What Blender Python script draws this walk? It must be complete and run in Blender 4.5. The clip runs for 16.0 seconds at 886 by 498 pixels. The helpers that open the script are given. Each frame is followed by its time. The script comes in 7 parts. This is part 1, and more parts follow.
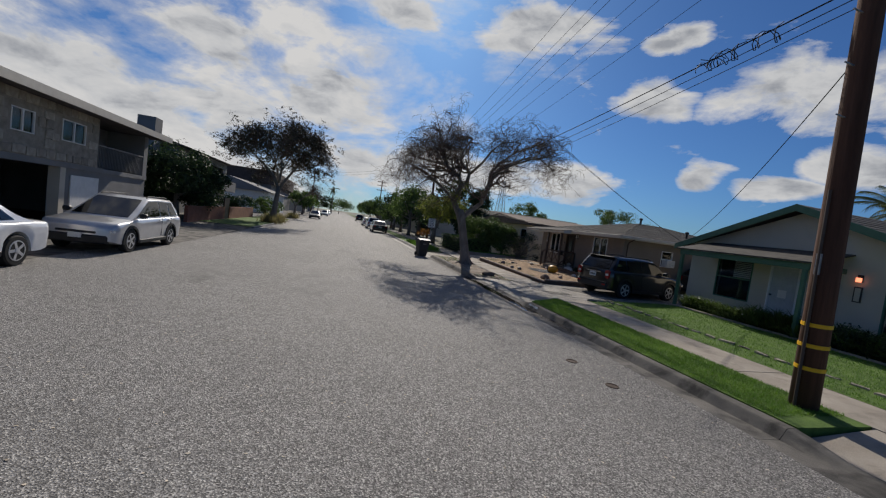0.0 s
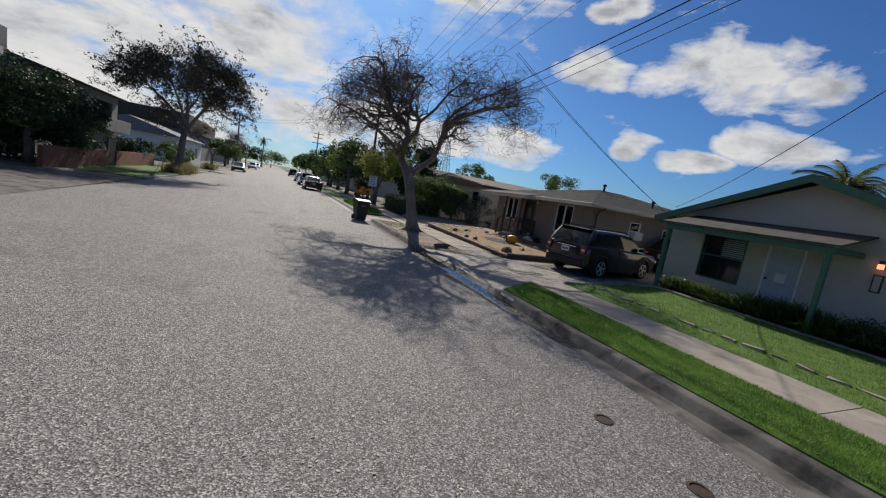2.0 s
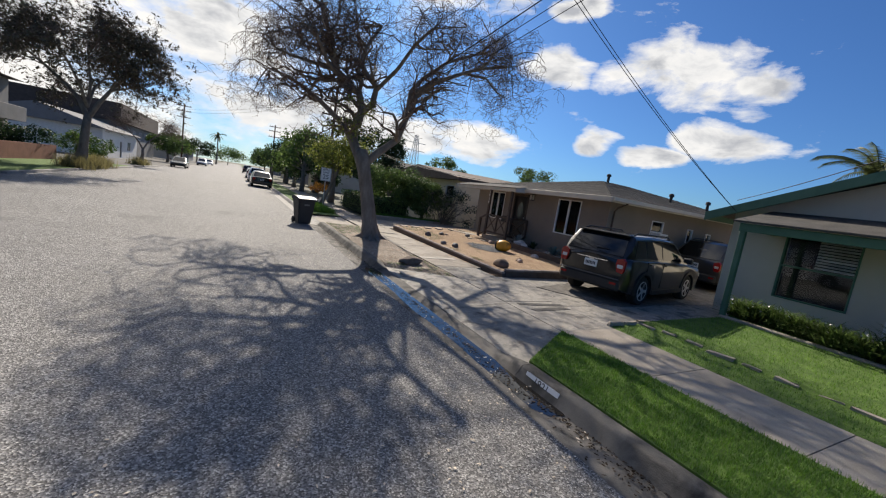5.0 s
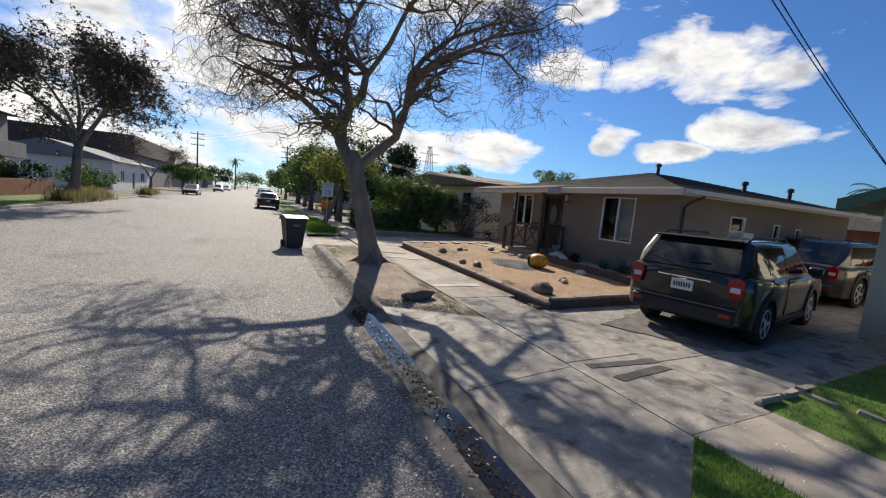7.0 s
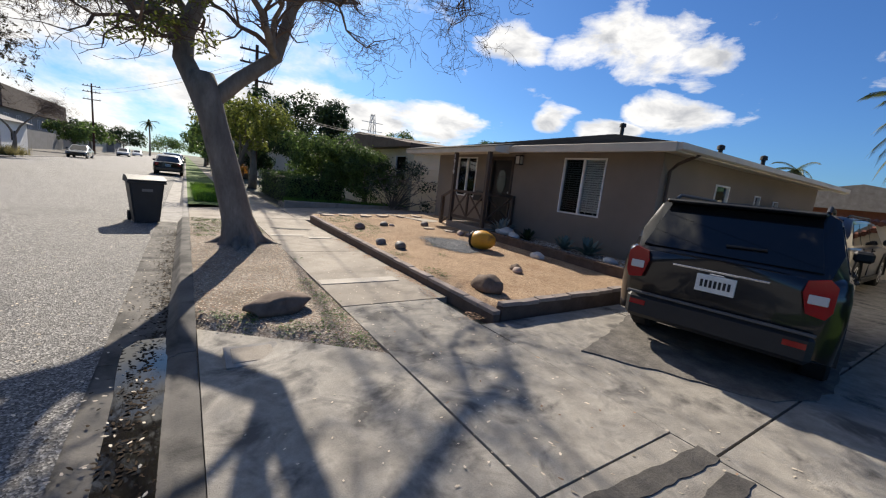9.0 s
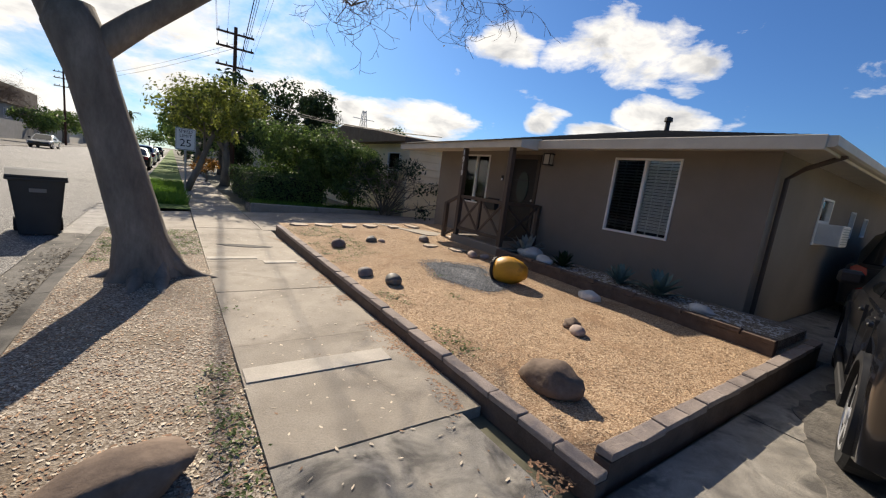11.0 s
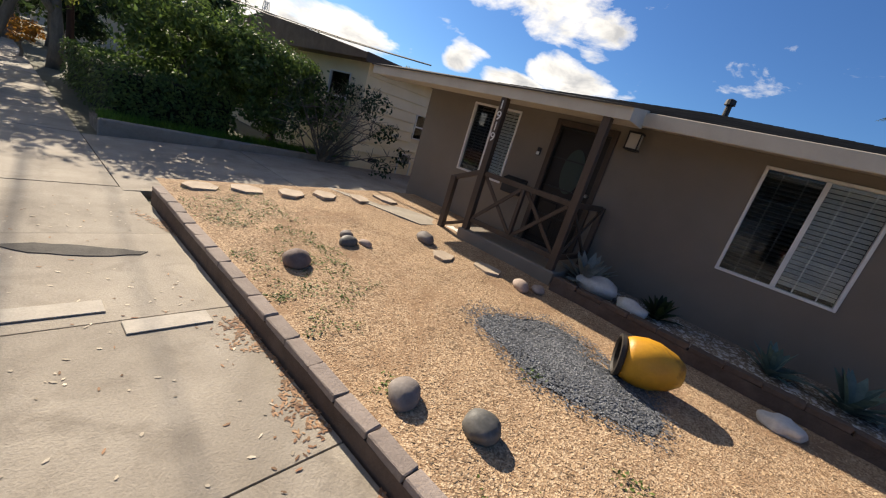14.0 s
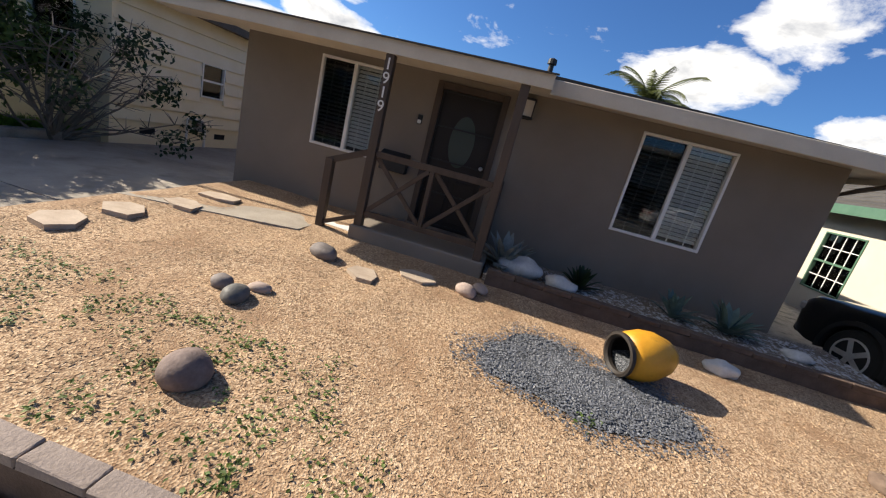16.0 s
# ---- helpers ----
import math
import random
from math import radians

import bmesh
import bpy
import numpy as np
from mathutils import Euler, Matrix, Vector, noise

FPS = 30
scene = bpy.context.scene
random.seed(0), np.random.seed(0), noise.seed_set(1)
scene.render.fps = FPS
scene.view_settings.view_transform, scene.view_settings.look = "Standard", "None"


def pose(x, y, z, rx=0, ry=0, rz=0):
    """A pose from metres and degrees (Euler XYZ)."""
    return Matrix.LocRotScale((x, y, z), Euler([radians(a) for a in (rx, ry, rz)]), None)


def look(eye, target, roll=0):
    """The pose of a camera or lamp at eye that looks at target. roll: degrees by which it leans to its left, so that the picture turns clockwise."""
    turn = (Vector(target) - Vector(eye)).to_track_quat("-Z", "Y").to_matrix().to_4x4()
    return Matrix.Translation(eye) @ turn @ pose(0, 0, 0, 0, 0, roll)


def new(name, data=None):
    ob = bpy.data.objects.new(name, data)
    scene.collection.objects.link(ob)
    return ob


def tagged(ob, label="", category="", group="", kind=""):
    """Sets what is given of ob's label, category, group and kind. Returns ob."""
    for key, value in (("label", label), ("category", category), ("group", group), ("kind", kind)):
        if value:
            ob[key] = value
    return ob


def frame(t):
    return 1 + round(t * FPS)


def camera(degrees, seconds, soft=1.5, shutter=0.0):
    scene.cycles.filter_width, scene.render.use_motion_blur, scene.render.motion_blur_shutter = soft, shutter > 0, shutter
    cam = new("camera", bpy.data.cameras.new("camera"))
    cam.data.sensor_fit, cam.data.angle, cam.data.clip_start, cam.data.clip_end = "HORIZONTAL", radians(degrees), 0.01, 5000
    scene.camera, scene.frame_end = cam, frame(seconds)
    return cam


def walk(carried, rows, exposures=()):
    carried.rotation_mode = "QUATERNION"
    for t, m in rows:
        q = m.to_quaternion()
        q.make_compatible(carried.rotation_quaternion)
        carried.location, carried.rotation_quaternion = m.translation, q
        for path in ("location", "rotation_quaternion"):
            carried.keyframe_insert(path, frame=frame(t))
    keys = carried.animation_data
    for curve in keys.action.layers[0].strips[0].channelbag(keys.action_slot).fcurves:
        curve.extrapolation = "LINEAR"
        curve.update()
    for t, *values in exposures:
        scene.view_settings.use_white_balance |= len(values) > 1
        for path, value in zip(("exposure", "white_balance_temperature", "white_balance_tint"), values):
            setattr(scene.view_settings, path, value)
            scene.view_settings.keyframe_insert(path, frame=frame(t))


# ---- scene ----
cam = camera(97.1, 16.0, 1.2)
PATH = [
    (0, (-1.708, -1.092, 2.123), (-1.187, 0.835, 1.997), 7.6),
    (0.5, (-1.557, -0.211, 2.114), (-0.851, 1.65, 1.927), 9.2),
    (1, (-1.401, 0.618, 2.105), (-0.628, 2.447, 1.868), 9.4),
    (1.5, (-1.207, 1.381, 2.099), (-0.411, 3.197, 1.837), 9.6),
    (2, (-0.939, 2.043, 2.091), (-0.12, 3.845, 1.812), 9.7),
    (2.5, (-0.672, 2.736, 2.084), (0.172, 4.526, 1.798), 9.7),
    (3, (-0.39, 3.466, 2.057), (0.48, 5.245, 1.783), 9.2),
    (3.5, (-0.099, 4.161, 2.004), (0.804, 5.927, 1.75), 8.9),
    (4, (0.218, 4.825, 1.972), (1.159, 6.573, 1.722), 8.8),
    (4.2, (0.346, 5.082, 1.97), (1.294, 6.824, 1.716), 8.9),
    (6.3, (1.67, 7.624, 1.99), (2.652, 9.343, 1.707), 8.1),
    (6.5, (1.812, 7.865, 1.979), (2.793, 9.587, 1.71), 7.5),
    (7, (2.179, 8.493, 1.904), (3.039, 10.284, 1.672), 5.0),
    (7.5, (2.504, 9.077, 1.813), (3.156, 10.951, 1.565), 2.2),
    (8, (2.998, 9.672, 1.757), (3.938, 11.412, 1.464), 3.7),
    (8.5, (3.463, 10.21, 1.715), (4.577, 11.839, 1.391), 5.7),
    (9, (4.038, 10.734, 1.664), (5.136, 12.371, 1.327), 6.0),
    (9.5, (4.397, 11.334, 1.647), (5.479, 12.984, 1.321), 6.1),
    (9.7, (4.508, 11.562, 1.636), (5.598, 13.209, 1.322), 6.4),
    (11.8, (5.4, 13.867, 1.758), (6.554, 15.446, 1.337), 7.8),
    (12, (5.476, 14.118, 1.76), (6.599, 15.709, 1.305), 8.2),
    (12.5, (5.576, 14.738, 1.779), (6.404, 16.482, 1.259), 9.5),
    (13, (5.677, 15.415, 1.798), (6.88, 16.937, 1.311), 14.3),
    (13.5, (5.757, 16.049, 1.815), (7.103, 17.441, 1.315), 15.6),
    (14, (5.727, 16.65, 1.834), (7.24, 17.838, 1.285), 16.8),
    (14.5, (5.792, 17.186, 1.829), (7.466, 18.121, 1.26), 16.3),
    (15, (5.813, 17.679, 1.802), (7.591, 18.405, 1.241), 15.9),
    (15.5, (5.879, 18.089, 1.792), (7.742, 18.558, 1.239), 15.3),
    (16, (6.062, 18.393, 1.764), (7.98, 18.644, 1.255), 14.7),
]
EXPOSURES = [(0, -0.33, 6700, 10), (1.5, -0.16, 6700, 10), (3, 0.13, 6850, 10), (5, 0.38, 6950, 10), (7, 0.48, 7000, 10), (8, 0.46, 6950, 10), (9, 0.56, 7000, 10), (12, 0.58, 7500, 10), (14, 0.70, 7550, 10), (16, 0.82, 7150, 10)]
walk(cam, [(t, look(eye, target, roll)) for t, eye, target, roll in PATH], EXPOSURES)

# ---- world, sun ----
SUN_DIR = Vector((0.25, 1.50, 1.0)).normalized()
sun = new("sun", bpy.data.lights.new("sun", "SUN"))
sun.data.energy, sun.data.angle, sun.data.color = 5.0, radians(0.55), (1.0, 0.94, 0.86)
sun.matrix_world = look((0, 0, 60), Vector((0, 0, 60)) - SUN_DIR)


CLOUDS = ((54.6, 18.3, 8.5, 3.4), (63, 17.2, 4.5, 2), (60.5, 11.2, 4.6, 2.4), (40.3, 18.4, 4.5, 3.3), (46.9, 9.5, 3.2, 1.6), (28.6, 7.9, 9, 2.4), (-3.7, 14.3, 6.5, 4),
          (-17.8, 10.1, 7, 3), (10.2, 7.1, 15, 3.5), (24, 26.5, 9, 3), (41.3, 25.6, 4, 1.5), (-17.1, 18.9, 7, 2.6), (-30.3, 10.8, 7, 3.2), (3.5, 26.4, 6, 2.5), (116, 19.9, 6, 3.2),
          (108, 13.7, 7.5, 3.3), (125, 10.8, 4, 2), (54, 8.4, 3.5, 1.2))


def nodes_of(tree):
    tree.nodes.clear()
    return tree.nodes, tree.links


def make_world():
    world = bpy.data.worlds.new("sky")
    scene.world = world
    world.use_nodes = True
    n, l = nodes_of(world.node_tree)
    sky = n.new("ShaderNodeTexSky")
    sky.sky_type, sky.sun_disc = "NISHITA", False
    sky.sun_elevation = math.asin(SUN_DIR.z)
    sky.sun_rotation = math.atan2(SUN_DIR.x, SUN_DIR.y)
    sky.air_density, sky.dust_density = 1.0, 0.6
    co = n.new("ShaderNodeTexCoord")
    sep = n.new("ShaderNodeSeparateXYZ")
    l.new(co.outputs["Generated"], sep.inputs[0])
    # cumulus of the day: heading, height and half sizes in degrees
    az = math_node(n, l, "ARCTAN2", sep.outputs[0], sep.outputs[1])
    el = math_node(n, l, "ARCSINE", sep.outputs[2], 0.0)
    comb = n.new("ShaderNodeCombineXYZ")
    l.new(math_node(n, l, "MULTIPLY", az, 0.8), comb.inputs[0])
    l.new(math_node(n, l, "MULTIPLY", el, 1.7), comb.inputs[1])
    puff = noise_node(n, l, comb.outputs[0], 7.5, 10.0, 0.62, 0.3)
    streak = noise_node(n, l, comb.outputs[0], 3.2, 7.0, 0.6, 0.5)
    # ragged outlines: the cloud masses are looked up at wandering places
    wander = n.new("ShaderNodeTexNoise")
    wander.inputs["Scale"].default_value = 5.0
    wander.inputs["Detail"].default_value = 5.0
    l.new(comb.outputs[0], wander.inputs["Vector"])
    wsep = n.new("ShaderNodeSeparateColor")
    l.new(wander.outputs["Color"], wsep.inputs[0])
    az0 = az
    az = math_node(n, l, "ADD", az, math_node(n, l, "MULTIPLY", math_node(n, l, "SUBTRACT", wsep.outputs[0], 0.5), 0.15))
    el = math_node(n, l, "ADD", el, math_node(n, l, "MULTIPLY", math_node(n, l, "SUBTRACT", wsep.outputs[1], 0.5), 0.08))
    field = None
    for a, e, w, h in CLOUDS:
        dx = math_node(n, l, "DIVIDE", math_node(n, l, "SUBTRACT", az, radians(a)), radians(w))
        dy = math_node(n, l, "DIVIDE", math_node(n, l, "SUBTRACT", el, radians(e)), radians(h))
        d = math_node(n, l, "ADD", math_node(n, l, "MULTIPLY", dx, dx), math_node(n, l, "MULTIPLY", dy, dy))
        one = math_node(n, l, "MAXIMUM", math_node(n, l, "SUBTRACT", 1.0, math_node(n, l, "MULTIPLY", d, 0.55)), 0.0)
        field = one if field is None else math_node(n, l, "MAXIMUM", field, one)
    cloud = math_node(n, l, "ADD", math_node(n, l, "MULTIPLY", field, 0.75), math_node(n, l, "MULTIPLY", math_node(n, l, "SUBTRACT", puff, 0.5), 1.9))
    # broken cloud on the sun's side of the sky
    off = math_node(n, l, "ADD", az0, 0.35)
    side = math_node(n, l, "SUBTRACT", 0.145, math_node(n, l, "MULTIPLY", math_node(n, l, "MULTIPLY", off, off), 0.26))
    side = math_node(n, l, "MAXIMUM", side, -0.25)
    veil = math_node(n, l, "ADD", math_node(n, l, "ADD", math_node(n, l, "MULTIPLY", streak, 0.75), math_node(n, l, "MULTIPLY", puff, 0.4)), side)
    thin = ramp_node(n, l, veil, [(0.58, (0, 0, 0, 1)), (0.66, (0.35, 0.35, 0.35, 1)), (0.74, (1, 1, 1, 1))])
    thick = ramp_node(n, l, cloud, [(0.22, (0, 0, 0, 1)), (0.36, (0.45, 0.45, 0.45, 1)), (0.56, (1, 1, 1, 1))])
    cover = math_node(n, l, "MAXIMUM", thin, thick)
    lumps = noise_node(n, l, comb.outputs[0], 13.0, 6.0, 0.55, 0.4)
    shade = ramp_node(n, l, math_node(n, l, "ADD", math_node(n, l, "MULTIPLY", cloud, 0.35), math_node(n, l, "MULTIPLY", lumps, 0.9)), [(0.48, (1.0, 1.0, 1.0, 1)), (0.66, (0.84, 0.86, 0.89, 1)), (0.88, (0.46, 0.49, 0.55, 1))])
    bright = n.new("ShaderNodeMixRGB")
    bright.blend_type = "MULTIPLY"
    bright.inputs[0].default_value = 1.0
    l.new(shade, bright.inputs[1])
    bright.inputs[2].default_value = (14.2, 14.3, 14.5, 1)
    tint = n.new("ShaderNodeMixRGB")
    tint.blend_type = "MULTIPLY"
    tint.inputs[0].default_value = 1.0
    l.new(sky.outputs[0], tint.inputs[1])
    tint.inputs[2].default_value = (0.43, 0.85, 1.52, 1)
    mix = n.new("ShaderNodeMixRGB")
    l.new(cover, mix.inputs[0])
    l.new(tint.outputs[0], mix.inputs[1])
    l.new(bright.outputs[0], mix.inputs[2])
    bg = n.new("ShaderNodeBackground")
    bg.inputs[1].default_value = 0.055
    l.new(mix.outputs[0], bg.inputs[0])
    out = n.new("ShaderNodeOutputWorld")
    l.new(bg.outputs[0], out.inputs[0])


def put_in(l, socket, value):
    if isinstance(value, (int, float, tuple)):
        socket.default_value = value
    else:
        l.new(value, socket)


def math_node(n, l, op, a, b):
    m = n.new("ShaderNodeMath")
    m.operation = op
    put_in(l, m.inputs[0], a)
    put_in(l, m.inputs[1], b)
    return m.outputs[0]


def noise_node(n, l, vec, scale, detail=4.0, rough=0.55, warp=0.0):
    t = n.new("ShaderNodeTexNoise")
    t.inputs["Scale"].default_value = scale
    t.inputs["Detail"].default_value = detail
    t.inputs["Roughness"].default_value = rough
    t.inputs["Distortion"].default_value = warp
    l.new(vec, t.inputs["Vector"])
    return t.outputs["Fac"]


def ramp_node(n, l, fac, stops):
    r = n.new("ShaderNodeValToRGB")
    e = r.color_ramp.elements
    while len(e) < len(stops):
        e.new(0.5)
    for k, (p, c) in enumerate(stops):
        e[k].position = p
        e[k].color = c
    l.new(fac, r.inputs[0])
    return r.outputs[0]


make_world()


# ---- materials ----
def mat(name, stops, scale=6.0, rough=0.8, metal=0.0, fine=60.0, fine_amount=0.25, bump=0.3, bump_scale=None, spec=0.4,
        island=0.0, per_object=0.0, stretch=(1, 1, 1), second=None, coat=0.0, trans=0.0, space="Object"):
    """A surface with a colour ramp over coarse noise, a fine grain, relief, and, where asked, a change from piece to piece."""
    m = bpy.data.materials.new(name)
    m.use_nodes = True
    n, l = nodes_of(m.node_tree)
    p = n.new("ShaderNodeBsdfPrincipled")
    o = n.new("ShaderNodeOutputMaterial")
    l.new(p.outputs[0], o.inputs[0])
    co = n.new("ShaderNodeTexCoord")
    mp = n.new("ShaderNodeMapping")
    mp.inputs["Scale"].default_value = stretch
    l.new(co.outputs[space], mp.inputs[0])
    vec = mp.outputs[0]
    coarse = noise_node(n, l, vec, scale, 5.0, 0.6, 0.2)
    stops = [(q, (*c, 1)) for q, c in stops]
    if len(stops) == 1:
        c = stops[0][1]
        stops = [(0.3, tuple(v * 0.9 for v in c[:3]) + (1,)), (0.7, tuple(min(1, v * 1.08) for v in c[:3]) + (1,))]
    colour = ramp_node(n, l, coarse, stops)
    grain = noise_node(n, l, vec, fine, 3.0, 0.7)
    if second:
        colour2, s2, lo, hi = second
        patch = ramp_node(n, l, noise_node(n, l, vec, s2, 4.0, 0.6, 0.4), [(lo, (0, 0, 0, 1)), (hi, (1, 1, 1, 1))])
        mx = n.new("ShaderNodeMixRGB")
        l.new(patch, mx.inputs[0])
        l.new(colour, mx.inputs[1])
        mx.inputs[2].default_value = (*colour2, 1)
        colour = mx.outputs[0]
    value = math_node(n, l, "ADD", 1.0 - fine_amount, math_node(n, l, "MULTIPLY", grain, 2 * fine_amount))
    if island:
        g = n.new("ShaderNodeNewGeometry")
        value = math_node(n, l, "MULTIPLY", value, math_node(n, l, "ADD", 1 - island, math_node(n, l, "MULTIPLY", g.outputs["Random Per Island"], 2 * island)))
    if per_object:
        g = n.new("ShaderNodeObjectInfo")
        value = math_node(n, l, "MULTIPLY", value, math_node(n, l, "ADD", 1 - per_object, math_node(n, l, "MULTIPLY", g.outputs["Random"], 2 * per_object)))
    hsv = n.new("ShaderNodeHueSaturation")
    l.new(colour, hsv.inputs["Color"])
    l.new(value, hsv.inputs["Value"])
    l.new(hsv.outputs[0], p.inputs["Base Color"])
    p.inputs["Roughness"].default_value = rough
    p.inputs["Metallic"].default_value = metal
    p.inputs["Specular IOR Level"].default_value = spec
    p.inputs["Coat Weight"].default_value = coat
    p.inputs["Coat Roughness"].default_value = 0.04
    p.inputs["Transmission Weight"].default_value = trans
    if bump:
        b = n.new("ShaderNodeBump")
        b.inputs["Strength"].default_value = bump
        b.inputs["Distance"].default_value = 0.01
        l.new(noise_node(n, l, vec, bump_scale or fine, 4.0, 0.65), b.inputs["Height"])
        l.new(b.outputs[0], p.inputs["Normal"])
    return m


def speckled(name, stops, cell, rough=0.9, bump=0.6, wash=None, dist=0.01, band=None):
    """Small grains of mixed colour: asphalt chips, gravel, wood chips."""
    m = bpy.data.materials.new(name)
    m.use_nodes = True
    n, l = nodes_of(m.node_tree)
    p = n.new("ShaderNodeBsdfPrincipled")
    o = n.new("ShaderNodeOutputMaterial")
    l.new(p.outputs[0], o.inputs[0])
    co = n.new("ShaderNodeTexCoord")
    vo = n.new("ShaderNodeTexVoronoi")
    vo.inputs["Scale"].default_value = cell
    l.new(co.outputs["Object"], vo.inputs["Vector"])
    sep = n.new("ShaderNodeSeparateColor")
    l.new(vo.outputs["Color"], sep.inputs[0])
    colour = ramp_node(n, l, sep.outputs[0], [(q, (*c, 1)) for q, c in stops])
    large = noise_node(n, l, co.outputs["Object"], 0.45, 5.0, 0.65, 0.5)
    mid = noise_node(n, l, co.outputs["Object"], 5.0, 5.0, 0.65, 0.2)
    value = math_node(n, l, "ADD", 0.62, math_node(n, l, "ADD", math_node(n, l, "MULTIPLY", large, 0.4), math_node(n, l, "MULTIPLY", mid, 0.36)))
    hsv = n.new("ShaderNodeHueSaturation")
    l.new(colour, hsv.inputs["Color"])
    l.new(value, hsv.inputs["Value"])
    out_colour = hsv.outputs[0]
    if wash:
        c, s, lo, hi = wash
        patch = ramp_node(n, l, noise_node(n, l, co.outputs["Object"], s, 5.0, 0.65, 0.6), [(lo, (0, 0, 0, 1)), (hi, (1, 1, 1, 1))])
        mx = n.new("ShaderNodeMixRGB")
        l.new(patch, mx.inputs[0])
        l.new(out_colour, mx.inputs[1])
        mx.inputs[2].default_value = (*c, 1)
        out_colour = mx.outputs[0]
    if band:
        # oil and tyre grime in a strip along the kerb, ragged at its edge
        sx = n.new("ShaderNodeSeparateXYZ")
        l.new(co.outputs["Object"], sx.inputs[0])
        along = math_node(n, l, "ADD", sx.outputs[0], math_node(n, l, "MULTIPLY", math_node(n, l, "SUBTRACT", large, 0.5), 3.0))
        grime = ramp_node(n, l, math_node(n, l, "DIVIDE", math_node(n, l, "SUBTRACT", along, band[0]), band[1] - band[0]), [(0.0, (0, 0, 0, 1)), (1.0, (0.28, 0.28, 0.28, 1))])
        mg = n.new("ShaderNodeMixRGB")
        mg.blend_type = "MULTIPLY"
        l.new(grime, mg.inputs[0])
        l.new(out_colour, mg.inputs[1])
        mg.inputs[2].default_value = (0.36, 0.35, 0.34, 1)
        out_colour = mg.outputs[0]
    l.new(out_colour, p.inputs["Base Color"])
    p.inputs["Roughness"].default_value = rough
    p.inputs["Specular IOR Level"].default_value = 0.3
    b = n.new("ShaderNodeBump")
    b.inputs["Strength"].default_value = bump
    b.inputs["Distance"].default_value = dist
    l.new(math_node(n, l, "ADD", vo.outputs["Distance"], mid), b.inputs["Height"])
    l.new(b.outputs[0], p.inputs["Normal"])
    return m


def glass_mat(name, colour=(0.02, 0.025, 0.03), rough=0.05):
    m = bpy.data.materials.new(name)
    m.use_nodes = True
    p = m.node_tree.nodes["Principled BSDF"]
    p.inputs["Base Color"].default_value = (*colour, 1)
    p.inputs["Roughness"].default_value = rough
    p.inputs["Specular IOR Level"].default_value = 0.6
    return m


def glow_mat(name, colour, strength):
    m = bpy.data.materials.new(name)
    m.use_nodes = True
    p = m.node_tree.nodes["Principled BSDF"]
    p.inputs["Base Color"].default_value = (*colour, 1)
    p.inputs["Emission Color"].default_value = (*colour, 1)
    p.inputs["Emission Strength"].default_value = strength
    return m


ASPHALT = speckled("asphalt", [(0.0, (0.065, 0.062, 0.058)), (0.45, (0.17, 0.163, 0.154)), (0.8, (0.30, 0.288, 0.27)), (1.0, (0.54, 0.52, 0.48))], 85.0, 0.82, 0.6,
                   wash=((0.10, 0.095, 0.09), 0.35, 0.58, 0.8), band=(0.8, 3.4))
CONCRETE = mat("concrete", [(0.3, (0.26, 0.225, 0.182)), (0.7, (0.39, 0.345, 0.285))], 1.6, 0.9, fine=70, fine_amount=0.32, bump=0.5, per_object=0.07, second=((0.21, 0.18, 0.145), 2.3, 0.55, 0.75))
OLD_CONCRETE = mat("stained concrete", [(0.3, (0.16, 0.146, 0.127)), (0.5, (0.30, 0.275, 0.235)), (0.7, (0.43, 0.395, 0.34))], 2.6, 0.8, fine=90, fine_amount=0.22, bump=0.45, per_object=0.09, second=((0.10, 0.092, 0.082), 2.6, 0.5, 0.66))
# darker copy of the kerb: damp and stains, plus shade painted into the colour
STAINED_SHADED_KERB = mat("damp stained kerb darkened for shade", [(0.3, (0.085, 0.08, 0.072)), (0.7, (0.18, 0.165, 0.145))], 2.0, 0.9, fine=80, fine_amount=0.25, bump=0.4, second=((0.035, 0.033, 0.03), 1.8, 0.48, 0.66))
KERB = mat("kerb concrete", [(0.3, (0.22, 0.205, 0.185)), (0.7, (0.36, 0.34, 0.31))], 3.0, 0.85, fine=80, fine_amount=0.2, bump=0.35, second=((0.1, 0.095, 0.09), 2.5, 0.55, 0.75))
GRASS_SOIL = mat("turf", [(0.3, (0.05, 0.10, 0.014)), (0.7, (0.12, 0.20, 0.035))], 4.0, 0.95, fine=120, fine_amount=0.4, bump=0.8)
SOIL = speckled("dry soil", [(0.0, (0.12, 0.09, 0.065)), (0.5, (0.25, 0.205, 0.16)), (1.0, (0.48, 0.42, 0.35))], 90.0, 0.95, 0.4, wash=((0.17, 0.13, 0.09), 1.2, 0.5, 0.7))
YARD = speckled("decomposed granite and wood chips", [(0.0, (0.20, 0.12, 0.07)), (0.5, (0.38, 0.255, 0.155)), (1.0, (0.60, 0.45, 0.30))], 95.0, 0.95, 0.5, wash=((0.27, 0.165, 0.095), 1.4, 0.46, 0.70))
FIELD = mat("far ground", [(0.3, (0.10, 0.10, 0.07)), (0.7, (0.17, 0.16, 0.11))], 0.2, 0.95, fine=3, bump=0.2)
TAUPE = mat("taupe stucco", [(0.3, (0.20, 0.168, 0.136)), (0.7, (0.245, 0.208, 0.17))], 0.9, 0.92, fine=140, fine_amount=0.1, bump=0.5, bump_scale=160)
CREAM = mat("cream stucco", [(0.3, (0.52, 0.47, 0.38)), (0.7, (0.60, 0.545, 0.45))], 0.9, 0.92, fine=140, fine_amount=0.08, bump=0.5, bump_scale=160)
